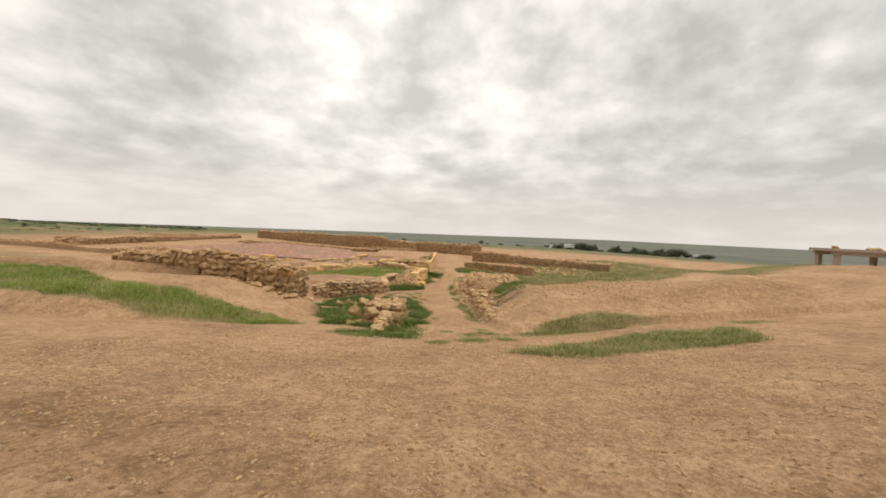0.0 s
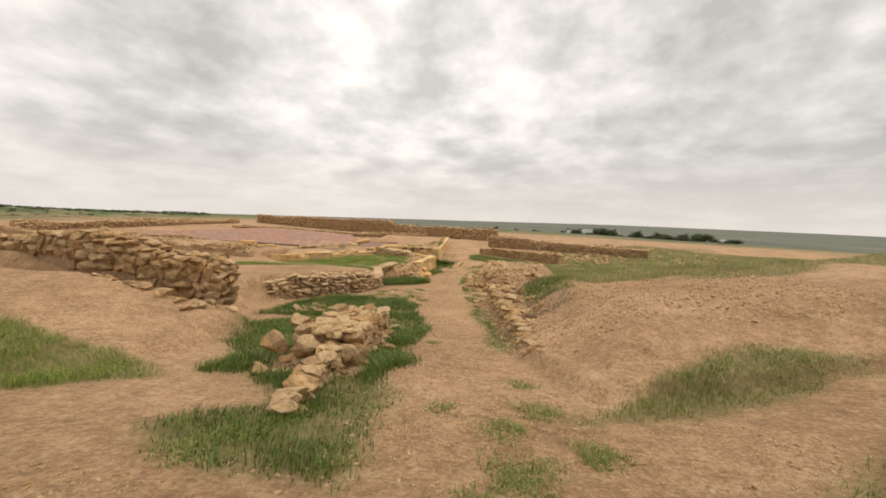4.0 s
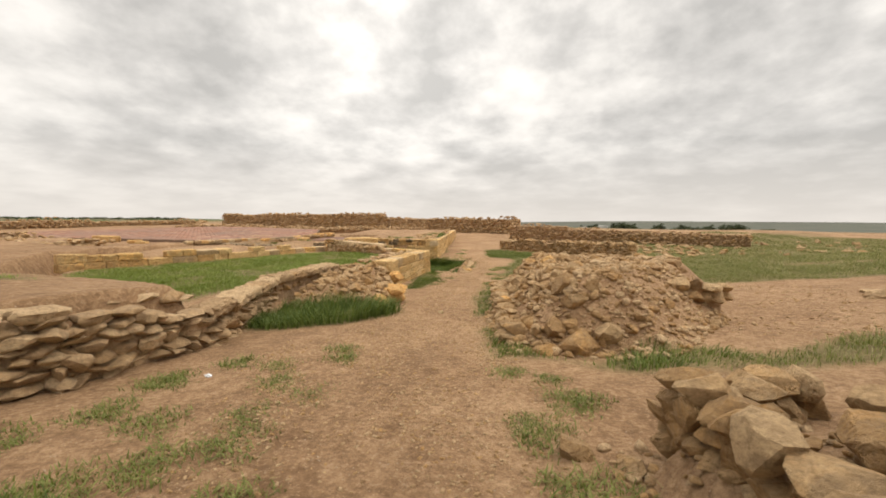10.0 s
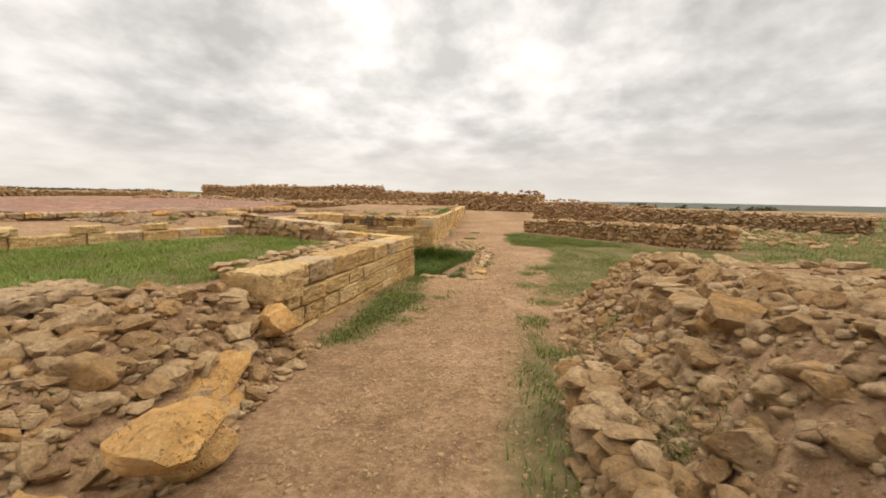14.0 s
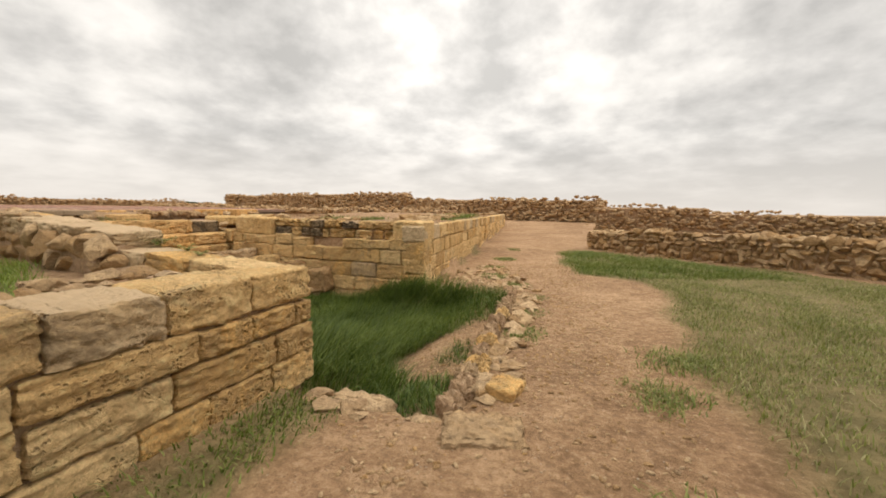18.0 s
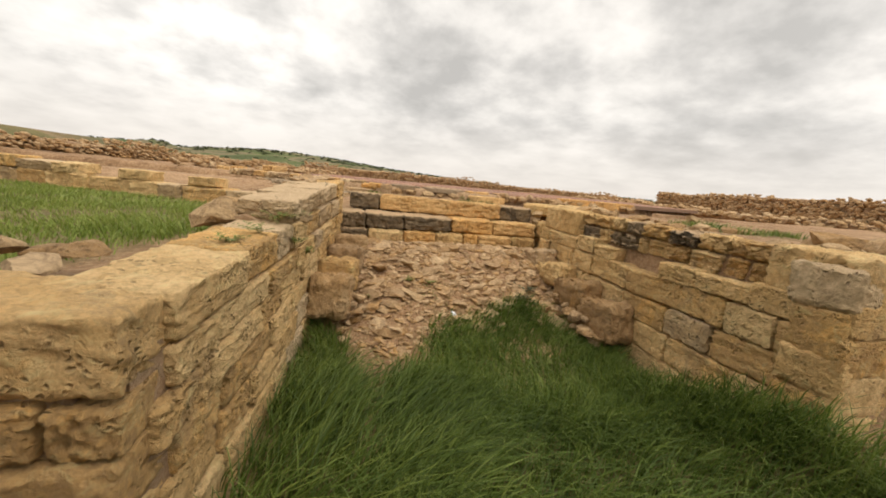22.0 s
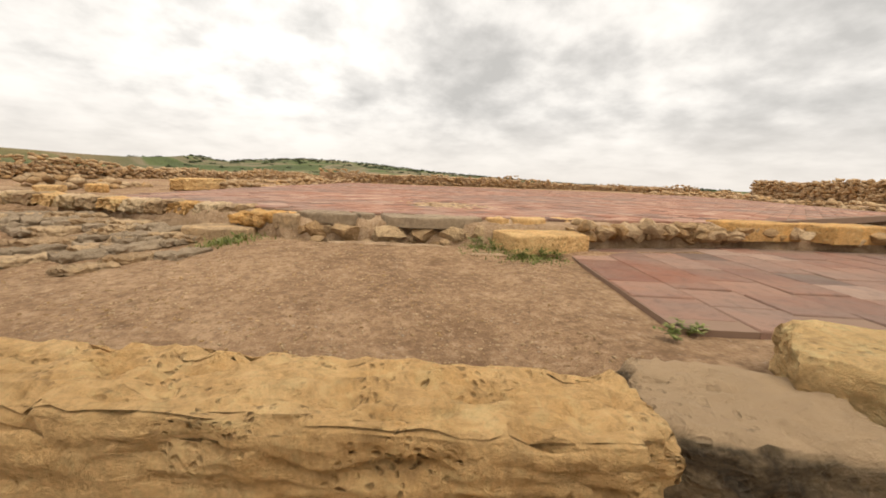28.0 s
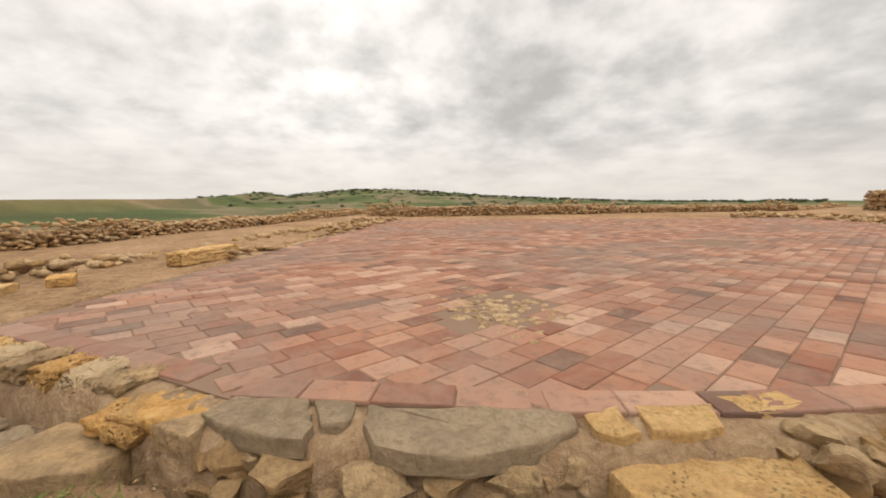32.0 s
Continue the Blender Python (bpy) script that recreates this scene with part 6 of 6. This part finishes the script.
y_ = heap("kerb_3", "yellow blocks at the edge of the tiled floor", "kerb")
placed("block", FINE[0], y_, (-16.4, 10.05, 0.94), (1.5, 0.4, 0.26), -18)
placed("block", FINE[1], y_, (-14.2, 9.05, 0.88), (0.5, 0.3, 0.14), 30)
placed("block", FINE[2], y_, (-13.6, 8.7, 0.87), (0.4, 0.3, 0.12), 10)

far_wall("wall_17", [(4.2, 30.4), (9.0, 28.3)], 0.0, 1.36, "weathered rubble wall beyond the grass", 8, (0.18, 0.45))
far_wall("wall_29", [(9.0, 28.3), (15.0, 25.7)], 0.0, 1.12, "low broken rubble wall beyond the grass", 9, (0.18, 0.45))
far_wall("wall_30", [(15.0, 25.7), (21.0, 23.0)], 0.0, 0.95, "rubble wall stub beyond the grass", 10, (0.18, 0.45))
small_stones([(1.8, -14.6), (5.5, -14.2), (9, -11), (8, -6), (2.4, -6.0), (1.6, -12)], 1600, (0.012, 0.06), 201, "stones weathering out of the dirt bank")
h = heap("rubble_14", "rubble of ruined walls in the far grass")
scatter(h, [(9, 20), (14, 17), (20, 26), (26, 30), (18, 34), (10, 28)], 260, (0.12, 0.38), ROCKS, 97, 0.3)


# ---------------------------------------------------------------- grass
def points_in(poly, count, g):
    xs, ys = [p[0] for p in poly], [p[1] for p in poly]
    out = np.zeros((0, 2))
    for _ in range(40):
        if len(out) >= count:
            break
        c = np.stack([g.uniform(min(xs) - 0.2, max(xs) + 0.2, count), g.uniform(min(ys) - 0.2, max(ys) + 0.2, count)], -1)
        d = inside(poly, c[:, 0], c[:, 1]) + (0.22 if area(poly) > 0.5 else 0.05) * waves(c[:, 0], c[:, 1], 0.5, 11)
        clumps = 0.3 + 0.7 * smooth(-0.45, 0.35, waves(c[:, 0], c[:, 1], 0.42, 15))
        out = np.concatenate([out, c[g.random(len(c)) < smooth(-0.15, 0.25, d) * clumps]])
    return out[:count]


def area(poly):
    return abs(sum(a[0] * b[1] - b[0] * a[1] for a, b in zip(poly, poly[1:] + poly[:1]))) / 2


def blades(p, length, width, g, lean=0.5, sweep=(0.0, 0.0)):
    """Curved tapering blades standing on the ground at the points p."""
    n = len(p)
    z = height(p[:, 0], p[:, 1]) - 0.01
    h = length * g.uniform(0.55, 1.25, n) * (0.75 + 0.35 * waves(p[:, 0], p[:, 1], 0.7, 21))
    az = g.uniform(0, 2 * np.pi, n)
    bend = lean * g.uniform(0.2, 1.3, n)
    swirl = 3.2 * waves(p[:, 0], p[:, 1], 0.9, 31)
    amount = math.hypot(*sweep)
    dx, dy = np.cos(az) * bend + amount * np.cos(swirl), np.sin(az) * bend + amount * np.sin(swirl)
    side = np.stack([-np.sin(az), np.cos(az), 0 * az], -1) * (width * g.uniform(0.6, 1.3, n))[:, None]
    base = np.stack([p[:, 0], p[:, 1], z], -1)
    rows = []
    for f, wd in ((0.0, 1.0), (0.4, 0.95), (0.75, 0.6), (1.0, 0.0)):
        c = base + np.stack([dx * h * f ** 2, dy * h * f ** 2, h * (f - 0.28 * bend * f ** 2)], -1)
        rows += [c - side * wd, c + side * wd] if wd else [c]
    v = np.stack(rows, 1)
    f = np.array([(0, 1, 3), (0, 3, 2), (2, 3, 5), (2, 5, 4), (4, 5, 6)])
    return v.reshape(-1, 3), (f[None] + (np.arange(n) * 7)[:, None, None]).reshape(-1, 3)


def meadow(poly, length, dense, mat, label, seed, width=0.006, lean=0.5, sweep=(0.0, 0.0)):
    g = np.random.default_rng(seed)
    p = points_in(poly, max(20, int(area(poly) * dense)), g)
    me = raw_mesh("grass", *blades(p, length, width, g, lean, sweep), mat)
    return tagged(new("grass", me), label, "grass", kind="stuff")


for k, (poly, length, dense, kind) in enumerate(TURF):
    far = area(poly) > 60 or max(abs(p[0]) for p in poly) > 14
    wd = 0.008 if area(poly) > 200 else 0.0048
    if kind == "long":
        meadow(poly, length, dense * 1.5, M_DEEP, "lush deep green grass lying over in the sunken pit", 600 + k, 0.0045, 0.85, (0.45, 0.0))
    elif kind == "dry":
        meadow(poly, length, dense * 1.3, M_DRY, "tall pale seeding grass on the bank", 600 + k, wd, 0.6)
    elif kind == "weedy":
        meadow(poly, length, dense * 1.6, M_DEEP, "rough green grass at the foot of a ruined wall", 600 + k, wd, 0.8, (0.25, 0.0))
    elif kind == "mixed":
        meadow(poly, length * 0.8, dense * 1.3, M_WEED, "green grass and weeds on trodden ground", 600 + k, wd, 0.6)
        meadow(poly, length * 0.9, dense * 0.9, M_DRY, "paler seeding grass among green weeds", 640 + k, wd, 0.8)
    else:
        meadow(poly, length, dense * 1.7, M_FRESH if k in (2, 12, 13) else M_DEEP if k in (5, 6, 7, 11) else M_LUSH, "patch of fresh green grass", 600 + k, wd, 0.8, (0.3, 0.0))

TUFTS = [(-0.45, -19.3, 0.3), (0.5, -18.4, 0.4), (0.9, -16.9, 0.3), (0.1, -18.9, 0.2), (-0.5, -12.6, 0.2), (-2.2, -5.2, 0.3), (-1.9, -4.4, 0.25), (-2.6, -4.6, 0.3), (-2.0, -3.6, 0.3), (-1.6, -2.7, 0.22), (-1.7, -2.2, 0.2), (-3.2, -4.4, 0.3),
         (-3.6, -5.0, 0.35), (-2.8, -3.0, 0.25), (0.75, -5.4, 0.3), (0.6, -4.6, 0.3), (0.9, -3.4, 0.2), (-0.55, 7.0, 0.18), (-0.45, 7.6, 0.12), (-0.75, 6.2, 0.2), (0.3, 11.2, 0.3), (0.35, 12.2, 0.3), (0.45, 13.2, 0.25), (0.25, 14.4, 0.25),
         (-0.3, 15.2, 0.3), (-0.4, 16.8, 0.3), (-0.2, 18.5, 0.35), (0.0, 21.0, 0.3), (1.3, 9.8, 0.3), (1.6, 10.6, 0.35), (1.1, 8.4, 0.3), (1.2, 6.9, 0.3), (-3.0, 12.9, 0.22), (-4.6, 12.0, 0.2), (-4.3, 13.9, 0.3), (-4.9, 12.4, 0.14),
         (-9.06, 14.42, 0.20), (-8.82, 14.62, 0.20), (-8.76, 14.80, 0.20), (-8.74, 14.96, 0.14), (-9.55, 12.2, 0.2), (-9.6, 12.38, 0.08), (1.25, 0.9, 0.25), (1.2, 2.2, 0.25), (1.6, 4.6, 0.3),
         (1.0, 4.4, 0.3), (0.9, 5.8, 0.3), (-2.3, -18.2, 0.4), (2.2, -6.6, 0.3), (-1.0, 5.6, 0.2), (-3.2, -3.6, 0.35), (-2.6, -5.6, 0.4), (-3.4, -5.8, 0.4), (-1.75, -4.9, 0.3), (-1.5, -3.9, 0.22), (-2.2, -3.1, 0.2), (-1.3, -5.6, 0.25), (1.0, -4.0, 0.35), (0.5, -3.2, 0.25), (0.9, -15.6, 0.25), (0.35, -17.6, 0.3), (-0.2, -17.0, 0.2), (1.2, -18.0, 0.3)]
tuft_seed = 900
for x, y, r in TUFTS:
    tuft_seed += 1
    ring = [(x + r * math.cos(a) * (0.8 + 0.3 * math.sin(3 * a + x)), y + r * math.sin(a)) for a in (k * math.pi / 4 for k in range(8))]
    meadow(ring, 0.085 if r > 0.19 else 0.06, 2200, M_WEED, "small tuft of green weeds in the dirt", tuft_seed, 0.005, 1.2)
meadow([(2.0, -6.6), (3.2, -7.4), (3.6, -6.0), (2.6, -5.5)], 0.25, 260, M_DEAD, "dry brown brush on the bank", 991, 0.004, 0.6)
meadow([(1.6, -11.2), (2.8, -11.6), (3.4, -9.4), (2.2, -8.8)], 0.2, 330, M_DEAD, "dry brown brush on the bank", 992, 0.004, 0.6)

def weed(at, spread, tall, leaves, mat, label, seed):
    """A low leafy plant: bent stems with small pointed leaves along them."""
    g = np.random.default_rng(seed)
    verts, faces = [], []

    def leaf(p, along, across, length, wide):
        k = len(verts)
        verts.extend([p, p + along * length * 0.45 + across * wide, p + along * length, p + along * length * 0.45 - across * wide])
        faces.append((k, k + 1, k + 2, k + 3))

    for _ in range(max(3, leaves // 9)):
        a = g.uniform(0, 2 * np.pi)
        out = np.array([np.cos(a), np.sin(a), 0.0])
        reach, rise = spread * g.uniform(0.35, 1.0), tall * g.uniform(0.5, 1.0)
        last = np.zeros(3)
        for f in np.linspace(0.12, 1.0, 9):
            p = out * reach * f ** 1.5 + np.array([0, 0, rise * f * (1.25 - 0.45 * f)])
            stem = p - last
            k = len(verts)
            side = np.array([-out[1], out[0], 0.0]) * 0.0018
            verts.extend([last - side, last + side, p + side, p - side])
            faces.append((k, k + 1, k + 2, k + 3))
            if f > 0.25 and leaves:
                for _ in range(2):
                    b = g.uniform(0, 2 * np.pi)
                    along = np.array([np.cos(b), np.sin(b), g.uniform(-0.2, 0.5)])
                    leaf(p, along, np.array([-np.sin(b), np.cos(b), g.uniform(-0.3, 0.3)]), tall * g.uniform(0.12, 0.24) + 0.012, 0.005 + tall * 0.03)
            last = p
    me = raw_mesh("weed", np.array(verts), np.array(faces), mat)
    ob = new("weed", me)
    ob.location = at
    return tagged(ob, label, "plant", "weeds on the ruins")


for k, (x, y, spread, tall) in enumerate(((-4.86, 11.84, 0.09, 0.10), (-4.80, 12.08, 0.10, 0.09), (-4.60, 11.29, 0.08, 0.07), (-4.64, 13.42, 0.2, 0.18), (-4.50, 13.30, 0.18, 0.15), (-4.41, 13.46, 0.16, 0.12), (-9.62, 12.26, 0.10, 0.10), (-9.55, 12.12, 0.12, 0.08),
                                         (-9.10, 14.50, 0.14, 0.13), (-9.18, 14.38, 0.12, 0.12), (-8.82, 14.66, 0.13, 0.11), (-8.80, 14.86, 0.14, 0.12), (-8.82, 15.02, 0.12, 0.10), (-7.02, 14.56, 0.10, 0.09), (-7.08, 14.68, 0.10, 0.10), (-0.62, 7.0, 0.12, 0.06), (-0.95, 8.1, 0.15, 0.08), (-1.2, 9.5, 0.16, 0.14))):
    weed((x, y, float(height(x, y)) - 0.005), spread, tall, 60, M_WEED if k not in (3, 4, 5) else M_SCRUB, "small leafy green weed growing between stones", 1200 + k)
for k, (at, spread, tall) in enumerate((((-3.52, 10.36, 0.64), 0.2, 0.10), ((-3.40, 10.30, 0.62), 0.2, 0.12), ((-3.64, 10.42, 0.66), 0.14, 0.07), ((-3.45, 10.42, 0.46), 0.10, 0.08), ((-3.84, 10.535, 0.30), 0.07, 0.10),
                                        ((-3.0, 10.20, 0.60), 0.18, 0.10), ((-2.7, 10.05, 0.58), 0.16, 0.08))):
    weed(at, spread, tall, 70, M_WEED, "green weed rooted in a joint of the ashlar wall", 1240 + k)
for k, (at, tall) in enumerate((((-4.84, 10.77, 0.88), 0.12), ((-5.05, 10.80, 0.89), 0.08), ((-3.62, 10.30, 0.72), 0.14))):
    weed(at, 0.06, tall, 0, M_DEAD, "thin dry weed stems on the wall top", 1260 + k)

# ---------------------------------------------------------------- pebbles and chips
def chips(poly, count, size, seed, label):
    g = np.random.default_rng(seed)
    p = points_in(poly, count, g)
    count = len(p)
    z = height(p[:, 0], p[:, 1])
    s = size[0] + (size[1] - size[0]) * g.random(count) ** 3
    mats = np.zeros((count, 4, 4))
    a = g.uniform(0, 6.28, count)
    mats[:, 0, 0], mats[:, 0, 1], mats[:, 1, 0], mats[:, 1, 1] = np.cos(a) * s, -np.sin(a) * s * 0.75, np.sin(a) * s, np.cos(a) * s * 0.75
    mats[:, 2, 2], mats[:, 3, 3] = s * 0.5, 1
    mats[:, 0, 3], mats[:, 1, 3], mats[:, 2, 3] = p[:, 0], p[:, 1], z + s * 0.12
    me = joined("gravel", rock_shape(700, 1), mats, M_ROCKS)
    return tagged(new("gravel", me), label, "gravel", kind="stuff")


chips([(-6, -27), (6, -27), (6, -20), (1.0, -15), (0.9, -13), (-0.9, -13), (-1.5, -18.5), (-6, -18.6)], 22000, (0.006, 0.040), 31, "stone chips strewn over the bare slope")
chips([(-0.9, -13), (0.9, -13), (1.0, -3), (0.7, 4), (1.4, 8), (1.6, 18), (-0.4, 18), (-0.9, 8), (-1.3, 2), (-2.8, -3), (-1.2, -8)], 24000, (0.006, 0.036), 32, "fine gravel on the trodden footpath")
chips([(-6.5, 11.5), (-6.3, 14.3), (-9.0, 15.0), (-9.7, 13), (-11, 10.6), (-9, 9.4)], 7000, (0.004, 0.018), 33, "fine gravel in the dirt yard")
chips([(1.3, -14.5), (8, -14), (9, -6), (2, -5.2)], 9000, (0.008, 0.05), 34, "stone chips on the bank")
chips([(2.2, -2), (9, -4), (9, 6), (3, 7), (2.2, 3)], 2000, (0.01, 0.07), 35, "stone chips beyond the bank")
chips([(0.5, -2.2), (2.6, -2.4), (2.6, 7.6), (1.6, 8.2), (0.5, 0.4)], 4000, (0.012, 0.06), 36, "small stones between the rubble")
chips([(-3.7, 10.8), (-3.5, 14.0), (-5.9, 14.2), (-6.1, 11.3)], 1500, (0.012, 0.06), 37, "stone chips on the slope of the passage")

# litter
for at, size, mat, turn, what in (((-4.30, 12.22, -0.42), 0.05, M_PAPER, 20, "crumpled white paper"), ((-4.66, 11.88, -0.42), 0.022, M_BLUE, 60, "blue scrap of plastic"), ((-2.85, -3.5, 0.16), 0.045, M_PAPER, 10, "crumpled white paper")):
    me = mesh_of("litter", *rock_shape(int(turn) + 800, 2, cuts=6, rough=0.3), mat, False)
    ob = new("litter", me)
    ob.matrix_basis = Matrix.Translation((at[0], at[1], float(height(at[0], at[1])) + 0.02)) @ pose(0, 0, 0, 10, 5, turn) @ Matrix.Diagonal((size, size * 0.7, size * 0.35, 1))
    tagged(ob, what + " lying on the ground", "litter")

# ---------------------------------------------------------------- the distance
def leaf_cloud(n, g, radii, size):
    c = g.normal(size=(n, 3))
    c /= np.linalg.norm(c, axis=1)[:, None]
    c *= (g.random(n) ** 0.4)[:, None] * np.array(radii) * (0.75 + 0.35 * np.sin(c[:, :1] * 5 + c[:, 1:2] * 4))
    a, b = g.normal(size=(n, 3)), g.normal(size=(n, 3))
    a *= (size / np.linalg.norm(a, axis=1))[:, None]
    b *= (size / np.linalg.norm(b, axis=1))[:, None]
    v = np.stack([c - a, c + b, c + a], 1).reshape(-1, 3)
    return v, np.arange(3 * n).reshape(-1, 3)


def make_tree(seed, tall):
    g = np.random.default_rng(seed)
    top = new("tree")
    bm = bmesh.new()
    bmesh.ops.create_cone(bm, segments=7, radius1=tall * 0.035, radius2=tall * 0.012, depth=tall * 0.6, cap_ends=True)
    bmesh.ops.translate(bm, verts=bm.verts[:], vec=(0, 0, tall * 0.3))
    part("trunk", bm, M_BARK, top)
    for k in range(3):
        bm = bmesh.new()
        bmesh.ops.create_cone(bm, segments=5, radius1=tall * 0.018, radius2=tall * 0.005, depth=tall * 0.4, cap_ends=True)
        bmesh.ops.transform(bm, verts=bm.verts[:], matrix=pose(0, 0, tall * 0.45, 35, 0, k * 120) @ pose(0, 0, tall * 0.2))
        part("limb", bm, M_BARK, top)
    v, f = leaf_cloud(700, g, (tall * 0.42, tall * 0.42, tall * 0.33), tall * 0.06)
    v[:, 2] += tall * 0.62
    child("crown", raw_mesh("crown", v, f, M_SCRUB), top)
    return top


def ground_z(x, y):
    return float(height(x, y))


first = make_tree(1, 9.0)
second = make_tree(2, 7.0)
g = np.random.default_rng(12)
spots = [(82 + 83 * g.random() ** 0.9, 250 + 26 * g.normal()) for _ in range(42)] + [(205, 293), (212, 297)] + [(g.uniform(-120, 250), g.uniform(300, 520)) for _ in range(26)]
for k, (x, y) in enumerate(spots):
    src = first if k % 2 else second
    m = Matrix.Translation((x, y, ground_z(x, y) - 0.6)) @ pose(0, 0, 0, 0, 0, float(g.uniform(0, 360))) @ Matrix.Diagonal((g.uniform(0.8, 1.5), g.uniform(0.8, 1.5), g.uniform(0.6, 1.0), 1))
    if k < 2:
        ob = (second, first)[k]
        ob.matrix_basis = m
    else:
        ob = copy_thing(src, m)
    tagged(ob, "dark green tree in the far plain", "tree", "trees of the plain")

# scrub on the horizon left of the site and on the green ridge
mats = []
for k in range(1500):
    if k % 3:                             # along the crest, thicker to the north
        a, r = radians(112 - 72 * g.random() ** 0.8), g.uniform(78, 122)
        x, y = -6.5 - r * math.sin(a), 13.3 + r * math.cos(a)
    else:
        x, y = g.uniform(-140, -60), g.uniform(-40, 75)
    s = g.uniform(0.2, 0.55)
    mats.append(np.array(Matrix.Translation((x, y, ground_z(x, y) + s * 0.2)) @ pose(0, 0, 0, 0, 0, g.uniform(0, 360)) @ Matrix.Diagonal((s * 1.5, s * 1.2, s * 0.6, 1))))
me = joined("scrub", leaf_cloud(70, g, (0.9, 0.9, 0.7), 0.28), mats, M_SCRUB)
tagged(new("scrub", me), "low dark scrub along the green ridge", "bushes", kind="stuff")


def box_part(name, size, at, mat, parent, label=""):
    bm = bmesh.new()
    bmesh.ops.create_cube(bm, size=1.0)
    bmesh.ops.scale(bm, verts=bm.verts[:], vec=size)
    bmesh.ops.bevel(bm, geom=bm.edges[:], offset=min(size) * 0.06, segments=1, affect="EDGES")
    ob = part(name, bm, mat, parent, label)
    ob.location = at
    return ob


# open concrete shelter on the rise to the right
base = ground_z(36, 12)
shelter = empty_thing("shelter", (38.4, 11.9, base), "open concrete shelter with square posts and a rubble-topped roof", "shelter")
tall = 3.6 - base
for k in range(4):
    box_part("post", (0.45, 0.45, tall), (0.25 + 4.2 * k, -1.6 * k, tall / 2), M_CONCRETE, shelter)
    box_part("post", (0.45, 0.45, tall), (1.6 + 4.2 * k, 3.4 - 1.6 * k, tall / 2), M_CONCRETE, shelter)
for off in ((0, 0), (1.4, 3.4)):
    roof = box_part("beam", (14.6, 0.5, 0.42), (6.6 + off[0], -2.5 + off[1], tall + 0.2), M_CONCRETE, shelter)
    roof.rotation_euler = (0, 0, math.atan2(-1.6, 4.2))
roof = box_part("roof", (15.0, 4.6, 0.3), (7.2, -0.8, tall + 0.5), M_CONCRETE, shelter, "flat concrete roof strewn with rubble")
roof.rotation_euler = (0, 0, math.atan2(-1.6, 4.2))
for k in range(26):
    child("stone", ROCKS[k % 14], roof, Matrix.Translation((g.uniform(-7, 7), g.uniform(-2, 2), 0.24)) @ Matrix.Diagonal((g.uniform(0.2, 0.5), 0.25, 0.2, 1)))


def house(x, y, size, turn, label):
    e = empty_thing("house", (x, y, ground_z(x, y)), label, "house", "white houses in the plain")
    e.rotation_euler = (0, 0, turn)
    L, D, H = size
    box_part("wall", (L, D, H), (0, 0, H / 2), M_WHITE, e)
    box_part("roof", (L + 0.6, D + 0.6, 0.4), (0, 0, H + 0.2), M_WHITE, e)
    for k in range(int(L / 4)):
        box_part("window", (1.4, 0.2, 1.5), (-L / 2 + 2.5 + 4 * k, -D / 2 - 0.05, H * 0.55), M_SHADE, e)
    return e


house(110, 355, (11, 8, 5.5), 0.2, "white flat-roofed farmhouse in the far plain")
house(121, 357, (8, 8, 6.5), 0.1, "white flat-roofed outbuilding in the far plain")
house(150, 362, (6, 6, 5), 0.1, "small white hut among trees")
house(225, 330, (9, 7, 4), 0.1, "low white house in the far plain")
